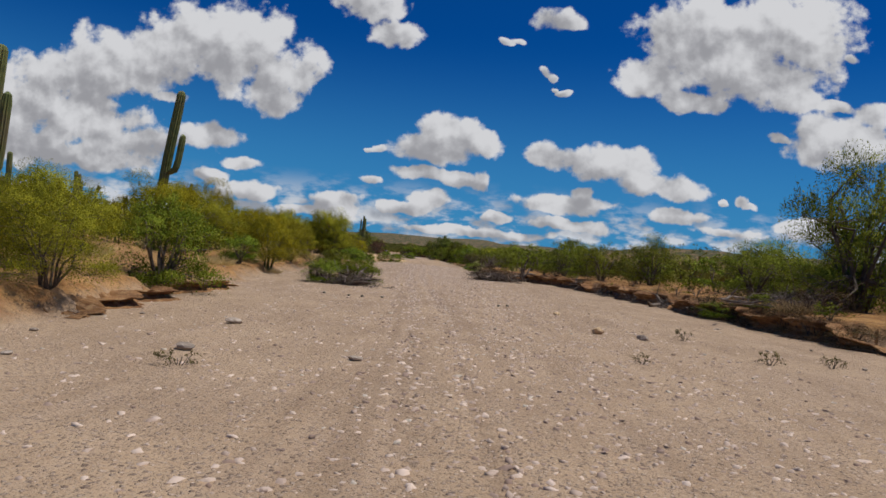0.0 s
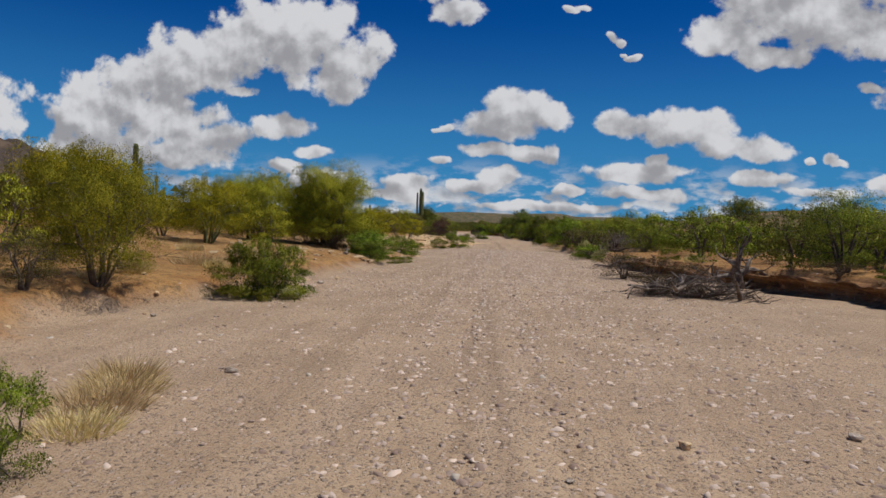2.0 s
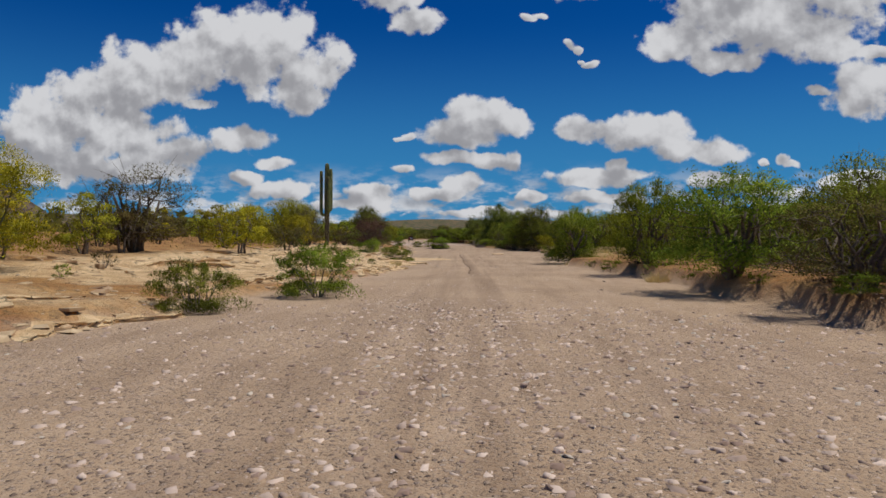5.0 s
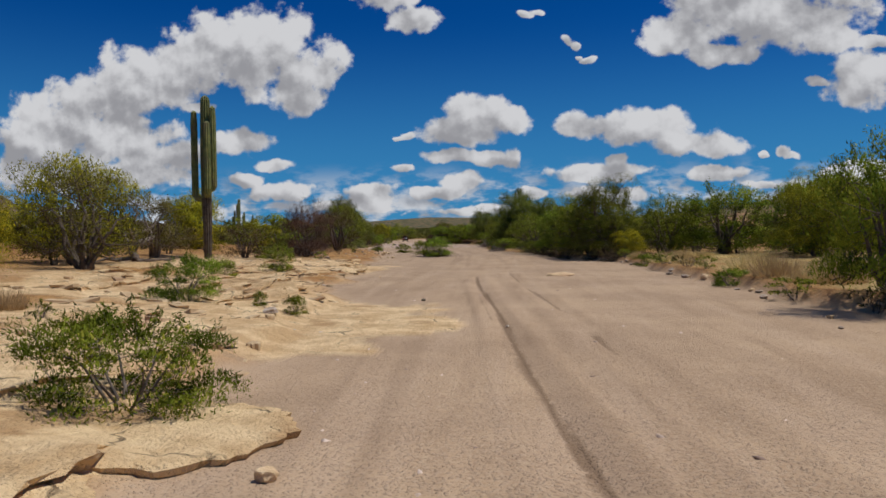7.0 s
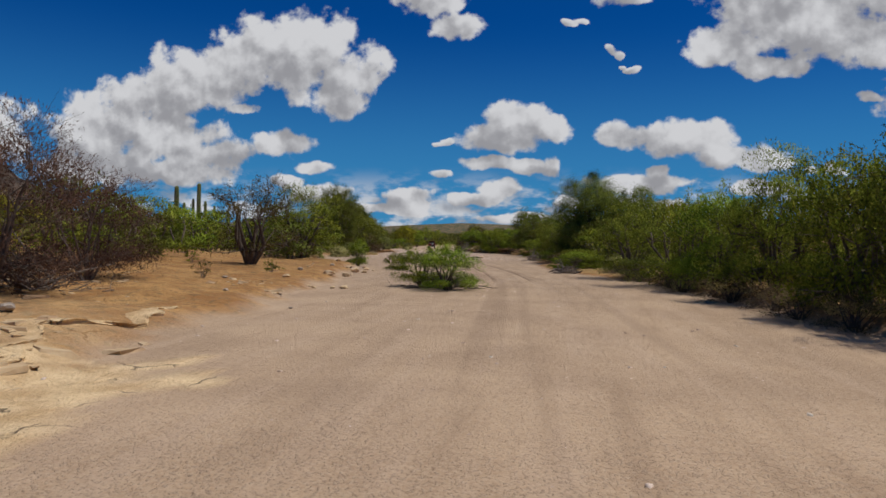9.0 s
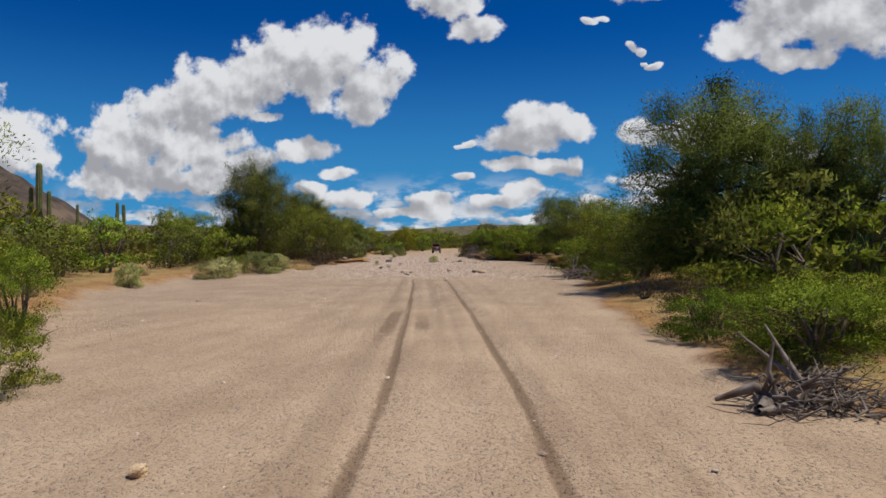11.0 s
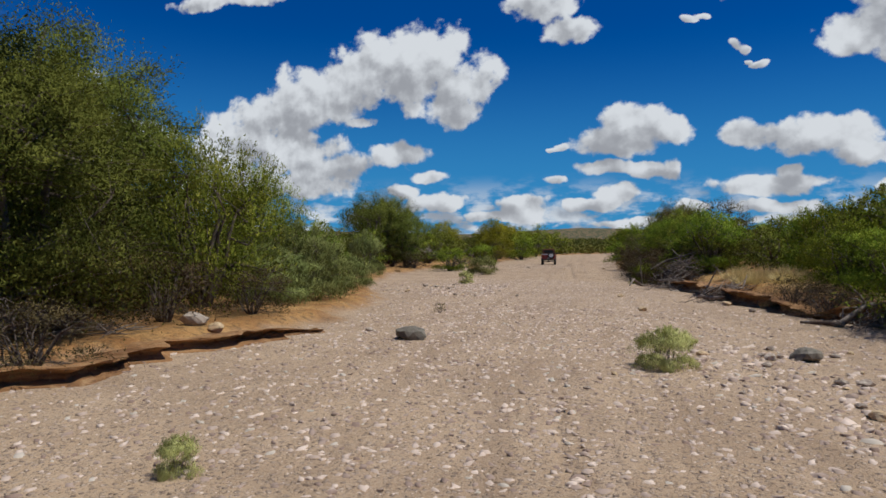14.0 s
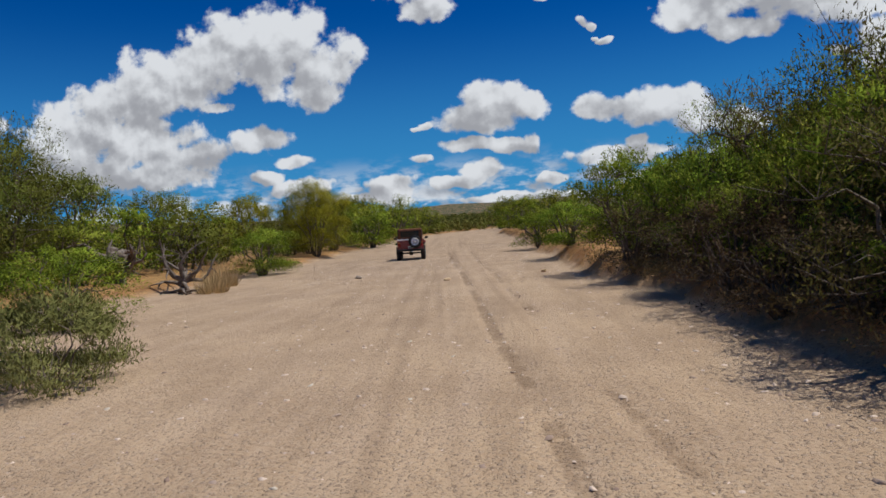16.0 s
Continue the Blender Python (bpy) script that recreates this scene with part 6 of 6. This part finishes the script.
for n in range(10):
    y = ledge_rng.uniform(72, 98)
    away = (0.0, 1.6, 3.4)[n % 3]
    ledge("rock_ledge", -1, y, y + ledge_rng.uniform(3.0, 7.0), (away, away + ledge_rng.uniform(-0.2, 0.8)), ledge_rng.uniform(0.07, 0.15), ledge_rng.uniform(0.9, 1.5), 400 + n, GROUND,
          "low ledge of pale sandstone at the foot of the slope", "pale slabs of the bedrock bank")


# ---- heaps of flood wood ----
def brush_pile(x, y, long, wide, high, turn, logs, sticks, seed, label):
    rng = np.random.default_rng(seed)
    base = tagged(new("brush_pile"), label, "driftwood", "heaps of flood wood along the wash")
    base.matrix_basis = Matrix.LocRotScale((x, y, ground_z(x, y)), Euler((0, 0, turn)), None)

    def crooked(w, length, r, lift, sides):
        c = np.array([rng.normal() * long / 4, rng.normal() * wide / 4, 0.0])
        c[2] = max(r, high * rng.uniform(0, 0.85) * (1 - min(1, 2 * abs(c[0]) / long) ** 2))
        a = rng.normal() * 0.9 if rng.uniform() < 0.7 else rng.uniform(0, 6.28)
        way = np.array([math.cos(a), math.sin(a), rng.uniform(-0.15, lift)])
        pts = [c + way * length * (k - 0.5) + rng.normal(size=3) * length * 0.08 for k in (0, 0.35, 0.65, 1.0)]
        for p in pts:
            p[2] = max(p[2], r * 0.8)
        w.limb(pts, [r * 0.4, r, r * 0.75, r * 0.2], sides)
        return pts

    for _ in range(logs):
        w = Wood()
        pts = crooked(w, long * rng.uniform(0.3, 0.6), 0.05 + 0.06 * rng.uniform(), 0.5, 7)
        for _ in range(2):
            way = rng.normal(size=3)
            way[2] = abs(way[2])
            w.limb([pts[2], pts[2] + way * 0.22, pts[2] + way * 0.45 + rng.normal(size=3) * 0.08], [0.04, 0.03, 0.012], 5)
        part_mesh("log", w.mesh("log", DEADWOOD), base)
    w = Wood()
    for _ in range(int(sticks * 2.2)):
        crooked(w, min(long, 3.0) * rng.uniform(0.12, 0.40), 0.007 + 0.020 * rng.uniform() ** 2.5, 0.7, 4)
    part_mesh("twigwork", w.mesh("twigwork", TWIG if seed % 2 else DEADWOOD), base, "tangle of thin grey sticks")["kind"] = "stuff"
    return base


brush_pile(-6.2, 31.4, 3.2, 1.0, 0.65, 0.15, 6, 90, 1, "heap of bare grey branches under a green bush")
brush_pile(1.8, 56.8, 4.4, 1.7, 0.85, -0.2, 8, 190, 2, "long heap of dark flood-borne branches on the gravel")
brush_pile(1.6, 74.5, 4.0, 1.8, 0.7, 0.1, 5, 110, 4, "low heap of dry brush below the bank")
brush_pile(2.4, 86.8, 3.0, 1.8, 1.5, -0.2, 4, 110, 7, "pile of bare dead limbs on the bank")
brush_pile(14.2, 26.5, 5.0, 2.2, 0.9, 0.2, 4, 130, 6, "dark tangle of dead brush at the bank")
for n, y in enumerate((31, 36.5, 41, 46.5, 52)):
    brush_pile(edge(1, y) - 0.3, y, 3.6, 1.4, 0.6, 1.45, 2, 60, 40 + n, "dead branches hanging over the cut bank")
brush_pile(-13.7, 199.0, 1.8, 1.0, 0.5, 0.4, 3, 100, 9, "bare grey branches below a green bush")
brush_pile(-16.6, 227.4, 1.8, 1.2, 0.7, 0.3, 4, 90, 11, "bleached roots at the foot of a bush")
brush_pile(-15.2, 224.8, 2.4, 1.2, 0.7, 0.5, 3, 110, 18, "grey tangle of dead twigs at the cut bank")
brush_pile(edge(1, 285.2) + 0.1, 285.2, 4.4, 1.9, 1.7, 1.2, 8, 240, 13, "thick heap of grey flood wood against the bank")
brush_pile(edge(1, 296.5) + 0.7, 296.5, 3.6, 1.2, 1.0, 1.5, 4, 90, 15, "bare limbs hanging down the shaded bank")
brush_pile(edge(1, 291.0) + 0.6, 291.0, 2.6, 1.0, 0.6, 1.5, 3, 60, 17, "dry brush fallen from the bank")
brush_pile(-18.7, 183.0, 2.6, 1.2, 0.5, 0.1, 3, 80, 10, "grey sticks caught under a bush in the stream bed")
brush_pile(-26.6, 170.5, 3.2, 1.8, 0.8, 0.5, 3, 110, 19, "fallen twigs under a dried bush")
brush_pile(-42.6, 256.5, 4.4, 1.6, 0.8, 1.2, 4, 120, 12, "dead branches under the overhanging trees")
brush_pile(edge(1, 268.8) - 0.2, 268.8, 4.0, 1.4, 0.7, 1.1, 3, 110, 14, "dry twigs hanging over the cut bank")
brush_pile(edge(1, 277.5) - 0.3, 277.5, 4.0, 1.4, 0.8, 1.1, 3, 110, 16, "dry twigs and roots at the cut bank")


def dead_stump(x, y, high, wide, seed, label, limbs=9):
    """A gnarled dead trunk with crooked limbs and roots that reach out over the ground."""
    rng = np.random.default_rng(seed)
    base = tagged(new("dead_stump"), label, "dead tree", "heaps of flood wood along the wash")
    base.location = (x, y, ground_z(x, y))
    thick = 0.075 * high
    w = Wood()
    w.limb([(0, 0, -0.15), (0.02, 0.03, 0.12 * high), (-0.05 * wide, 0.04, 0.26 * high), (0.02 * wide, -0.03, 0.40 * high)], [thick * 1.7, thick * 1.25, thick * 1.05, thick * 0.7], 9)
    part_mesh("trunk", w.mesh("trunk", DEADWOOD), base)
    for n in range(limbs):
        w = Wood()
        a = 2 * math.pi * (n + rng.uniform(-0.3, 0.3)) / limbs
        root = n % 3 == 0
        p = np.array([0.0, 0.0, high * (0.08 if root else rng.uniform(0.12, 0.38))])
        way = np.array([math.cos(a), math.sin(a), -0.05 if root else rng.uniform(0.1, 1.1)])
        points, radii = [p], [thick * 0.75]
        for k in range(6):
            way = way + rng.normal(size=3) * 0.42 + np.array([0, 0, 0.0 if root else 0.10])
            way /= np.linalg.norm(way)
            p = p + way * wide * rng.uniform(0.10, 0.17)
            p[2] = max(p[2], 0.03)
            points.append(p)
            radii.append(thick * 0.75 * (1 - (k + 1) / 6.6) + 0.006)
        w.limb(points, radii, 6)
        for _ in range(4):
            at = int(rng.integers(2, 6))
            side = rng.normal(size=3) * np.array([1, 1, 0.7])
            mid = points[at] + side * wide * 0.07
            w.limb([points[at], mid, mid + (side + rng.normal(size=3) * 0.5) * wide * 0.06], [radii[at] * 0.6, radii[at] * 0.4, 0.005], 4)
        part_mesh("root" if root else "limb", w.mesh("limb", DEADWOOD if n % 2 else TWIG), base)
    return base


dead_stump(-51.8, 313.4, 1.7, 2.4, 8, "twisted dead stump with splintered limbs on the bank", 12)
dead_stump(-56.2, 315.6, 3.9, 3.0, 21, "bare dead tree with crooked grey limbs", 8)
dead_stump(4.6, 62.4, 1.9, 2.6, 22, "uprooted dark stump with tangled roots on the bank", 11)
dead_stump(1.6, 86.8, 1.4, 2.4, 23, "dead stump of grey interwoven limbs on the cut bank", 12)
dead_stump(-50.6, 284.6, 1.0, 1.8, 24, "small dead stump on the rusty slope", 9)
dead_stump(-28.4, 152.8, 2.0, 3.0, 25, "arching dead branches on the pale bank", 10)

# ---- far scrub and hills ----
def far_scrub():
    rng = np.random.default_rng(9)
    n, per = 16000, 15
    y = rng.uniform(-60, 950, n) ** 1.0
    side = np.where(rng.uniform(size=n) < 0.5, -1, 1)
    o = side * (27 + 420 * rng.uniform(size=n) ** 2.2)
    end = rng.uniform(size=n) < 0.45
    y = np.where(end, rng.uniform(430, 1000, n), y)
    o = np.where(end, side * (8 + 130 * rng.uniform(size=n) ** 1.4), o)
    x = middle(y) + o
    z = ground_parts(x, y)[0]
    high, wide = rng.uniform(1.2, 3.6, n), rng.uniform(2.0, 5.0, n)
    d = rng.normal(size=(n, per, 3))
    d /= np.linalg.norm(d, axis=2, keepdims=True)
    p = d * rng.uniform(0.5, 1.0, (n, per, 1)) * np.stack([wide / 2, wide / 2, high / 2], -1)[:, None] + np.stack([x, y, z + high * 0.48], -1)[:, None]
    size = np.repeat(0.30 + 0.10 * wide, per)
    mesh = leaf_mesh("far_scrub", p.reshape(-1, 3), rng.normal(size=(n * per, 3)), size * 1.5, size, rng, L_SCRUB)
    return tagged(new("far_scrub", mesh), "distant olive and green desert scrub", "bushes", kind="stuff")


L_SCRUB = leaf_material("distant_scrub_leaves", (0.105, 0.122, 0.026), (0.28, 0.265, 0.065))
far_scrub()


def rocky_hill():
    """A dark flat-topped hill far behind the left bank."""
    n = 72
    xs, ys = np.meshgrid(np.linspace(-1, 1, n), np.linspace(-1, 1, n))
    r = np.hypot(xs * (1 + 0.2 * ys), ys) + 0.16 * (waves(xs * 3, ys * 3, 2.0, 4) - 0.47)
    h = step(0.92, 0.42, r) * 0.72 + step(0.55, 0.2, r) * 0.28
    z = h * 145 * (1 + 0.35 * (waves(xs * 7, ys * 7, 4.0, 4) - 0.47)) - 6
    verts = np.stack([xs * 430, ys * 430, z], -1).reshape(-1, 3).tolist()
    faces = [(a * n + b, a * n + b + 1, a * n + n + b + 1, a * n + n + b) for a in range(n - 1) for b in range(n - 1)]
    ob = new("hill", mesh_from("hill", verts, faces, HILLSIDE, True))
    ob.location = (-1190, 1230, 8)
    return tagged(ob, "dark brown rocky desert hill with a flat top", "hill", kind="structure")


rocky_hill()

# ---- the red off-road car ----
def block(bm, size, at, bevel=0.0, taper=(1, 1), segments=2):
    """A box with its upper face drawn in by taper, edges rounded."""
    made = bmesh.ops.create_cube(bm, size=1.0)["verts"]
    for v in made:
        top = v.co.z > 0
        v.co = Vector((v.co.x * size[0] * (taper[0] if top else 1), v.co.y * size[1] * (taper[1] if top else 1), v.co.z * size[2])) + Vector(at)
    if bevel:
        edges = list({e for v in made for e in v.link_edges})
        bmesh.ops.bevel(bm, geom=edges, offset=bevel, segments=segments, affect="EDGES", profile=0.6)
    return bm


def lathe(profile, axis="x", sides=28, capped=True):
    """A turned shape from (along, radius) pairs, round the x or y axis."""
    bm = bmesh.new()
    rings = []
    for s, r in profile:
        ring = []
        for k in range(sides):
            a = 2 * math.pi * k / sides
            c, d = r * math.cos(a), r * math.sin(a)
            ring.append(bm.verts.new((s, c, d) if axis == "x" else (c, s, d)))
        rings.append(ring)
    for low, high in zip(rings, rings[1:]):
        for k in range(sides):
            bm.faces.new((low[k], low[(k + 1) % sides], high[(k + 1) % sides], high[k]))
    for ring in (rings[0], rings[-1]) if capped else ():
        bm.faces.new(ring)
    bmesh.ops.recalc_face_normals(bm, faces=bm.faces)
    return bm


RED = plain("dark_red_paint", (0.22, 0.006, 0.012), 0.3, 0.0, 0.6, 0.04)
CANVAS = two_tone("brown_canvas", (0.13, 0.05, 0.025), (0.21, 0.08, 0.035), 6.0, 0.8, 0.2)
BLACK = plain("black_trim", (0.012, 0.012, 0.012), 0.6, 0.0, 0.0, 0.2)
RUBBER = plain("tyre_rubber", (0.018, 0.017, 0.016), 0.85, 0.0, 0.0, 0.3)
WHITE = plain("white_paint", (0.86, 0.86, 0.85), 0.4, 0.0, 0.2, 0.03)
CHROME = plain("bright_metal", (0.70, 0.70, 0.70), 0.25, 1.0, 0.0, 0.1)
LAMP_RED = plain("red_lens", (0.30, 0.01, 0.01), 0.15, 0.0, 0.5, 0.0)
LAMP_AMBER = plain("amber_lens", (0.55, 0.16, 0.02), 0.15, 0.0, 0.5, 0.0)
PLATE = plain("number_plate", (0.50, 0.48, 0.46), 0.5, 0.0, 0.0, 0.1)
WINDOW = plain("dark_glass", (0.02, 0.018, 0.016), 0.08, 0.0, 0.0, 0.05)


def car_wheel(parent, x, y, z, radius, width, axis, rim, out):
    w = width / 2
    tyre = part("tyre", lathe([(-w, radius * 0.62), (-w, radius * 0.90), (-w * 0.75, radius), (w * 0.75, radius), (w, radius * 0.90), (w, radius * 0.62)], axis, 28, False), RUBBER, parent, "knobbly black tyre", True)
    tyre.location = (x, y, z)
    lugs = bmesh.new()
    for k in range(26):
        a = 2 * math.pi * k / 26
        for side in (-1, 1):
            bit = bmesh.ops.create_cube(lugs, size=1.0)["verts"]
            for v in bit:
                p = Vector((v.co.x * width * 0.42 + side * width * 0.27, v.co.y * 0.05, v.co.z * 0.035 + radius))
                c, s = math.cos(a + side * 0.06), math.sin(a + side * 0.06)
                v.co = (p.x, p.y * c - p.z * s, p.y * s + p.z * c) if axis == "x" else (p.y * c - p.z * s, p.x, p.y * s + p.z * c)
    part("tread", lugs, RUBBER, tyre)
    part("rim", lathe([(out * w * 0.2, radius * 0.60), (out * w * 0.98, radius * 0.62), (out * w * 0.98, radius * 0.52), (out * w * 0.55, radius * 0.44), (out * w * 0.62, radius * 0.20), (out * w * 0.95, radius * 0.16), (out * w * 0.98, radius * 0.02)], axis), rim, tyre, "", True)
    holes = bmesh.new()
    for k in range(8):
        a = 2 * math.pi * k / 8
        c, s = math.cos(a) * radius * 0.34, math.sin(a) * radius * 0.34
        disc = bmesh.ops.create_icosphere(holes, subdivisions=1, radius=radius * 0.075)["verts"]
        for v in disc:
            v.co += Vector((out * w * 0.60, c, s)) if axis == "x" else Vector((c, out * w * 0.60, s))
    part("rim_hole", holes, BLACK, tyre, "dark holes in the rim")
    return tyre


def off_road_car(x, y, turn):
    car = tagged(new("off_road_car"), "dark red open-backed off-road car with brown canvas top", "car")
    car.matrix_basis = Matrix.LocRotScale((x, y, ground_z(x, y)), Euler((0, 0, turn)), None)
    # y is ahead; the rear face stands at y = 0
    part("body", block(bmesh.new(), (1.58, 2.1, 0.62), (0, 1.10, 0.92), 0.05, (0.97, 1.0)), RED, car)
    part("bonnet", block(bmesh.new(), (1.30, 1.25, 0.46), (0, 2.72, 0.95), 0.06, (0.94, 0.98)), RED, car)
    for s in (-1, 1):
        part("front_wing", block(bmesh.new(), (0.30, 1.15, 0.16), (s * 0.76, 2.80, 1.02), 0.05), RED, car)
        part("rear_wheel_arch", block(bmesh.new(), (0.14, 0.95, 0.10), (s * 0.83, 0.72, 0.98), 0.035), BLACK, car)
        part("sill", block(bmesh.new(), (0.10, 1.4, 0.12), (s * 0.76, 1.70, 0.62), 0.03), BLACK, car)
        door = part("door", block(bmesh.new(), (0.05, 0.86, 0.56), (s * 0.79, 1.62, 0.94), 0.02), RED, car)
        part("door_handle", block(bmesh.new(), (0.03, 0.14, 0.03), (s * 0.825, 1.34, 1.12), 0.008), BLACK, door)
        mirror = part("wing_mirror", block(bmesh.new(), (0.20, 0.09, 0.15), (s * 0.97, 2.00, 1.30), 0.03), BLACK, car)
        part("mirror_arm", block(bmesh.new(), (0.14, 0.03, 0.03), (s * 0.84, 2.02, 1.25), 0.008), BLACK, mirror)
        light = part("tail_light", block(bmesh.new(), (0.16, 0.05, 0.20), (s * 0.66, 0.035, 0.92), 0.012), LAMP_RED, car)
        part("turn_signal", block(bmesh.new(), (0.16, 0.05, 0.07), (s * 0.66, 0.033, 1.06), 0.01), LAMP_AMBER, light)
        car_wheel(car, s * 0.74, 0.72, 0.40, 0.40, 0.27, "x", WHITE, s)
        car_wheel(car, s * 0.74, 2.86, 0.40, 0.40, 0.27, "x", WHITE, s)
        part("roof_post", block(bmesh.new(), (0.06, 0.06, 0.66), (s * 0.70, 0.10, 1.52), 0.015, (0.9, 0.9)), BLACK, car)
    part("canvas_top", block(bmesh.new(), (1.46, 1.80, 0.12), (0, 1.02, 1.83), 0.045, (0.93, 0.96)), CANVAS, car, "brown canvas roof")
    for s in (-1, 1):
        part("canvas_side", block(bmesh.new(), (0.03, 1.60, 0.60), (s * 0.72, 1.02, 1.50), 0.01, (0.96, 0.98)), CANVAS, car)
    rear = part("canvas_rear", block(bmesh.new(), (1.42, 0.04, 0.60), (0, 0.075, 1.51), 0.012, (0.95, 1)), CANVAS, car, "rust-brown canvas rear panel")
    part("rear_window", block(bmesh.new(), (1.10, 0.03, 0.36), (0.0, 0.055, 1.56), 0.012), WINDOW, rear, "clear plastic rear window")
    part("windscreen_frame", block(bmesh.new(), (1.40, 0.06, 0.62), (0, 2.02, 1.50), 0.02, (0.95, 1)), BLACK, car)
    part("tailgate", block(bmesh.new(), (1.30, 0.04, 0.50), (0, 0.045, 0.95), 0.015), RED, car)
    part("white_trim", block(bmesh.new(), (0.74, 0.05, 0.075), (-0.40, 0.030, 1.235), 0.012), WHITE, car, "white strip along the tailgate top")
    part("rear_bumper", block(bmesh.new(), (1.60, 0.14, 0.13), (0, -0.03, 0.60), 0.03), BLACK, car)
    part("tow_hitch", block(bmesh.new(), (0.10, 0.16, 0.08), (0.1, -0.10, 0.52), 0.015), CHROME, car)
    plate = part("number_plate", block(bmesh.new(), (0.30, 0.02, 0.15), (0.02, 0.015, 0.78), 0.006), PLATE, car)
    bars = bmesh.new()
    for k in range(5):
        block(bars, (0.028, 0.008, 0.06), (-0.07 + k * 0.045, 0.002, 0.775))
    part("plate_bars", bars, BLACK, plate, "dark bars on the plate")
    part("axle", lathe([(-0.62, 0.05), (-0.1, 0.05), (-0.1, 0.13), (0.12, 0.13), (0.12, 0.05), (0.62, 0.05)], "x", 12), BLACK, car).location = (0, 0.72, 0.40)
    part("floor_pan", block(bmesh.new(), (1.3, 3.1, 0.12), (0, 1.75, 0.62), 0.02), BLACK, car)
    part("exhaust", lathe([(-0.4, 0.035), (0.0, 0.035)], "y", 10), CHROME, car).location = (0.45, 0.12, 0.50)
    spare = car_wheel(car, 0.30, -0.14, 1.10, 0.37, 0.24, "y", WHITE, -1)
    part("spare_bracket", block(bmesh.new(), (0.12, 0.16, 0.12), (0.30, 0.02, 1.10), 0.01), BLACK, car)
    return car


off_road_car(-45.7, 328.8, radians(9))
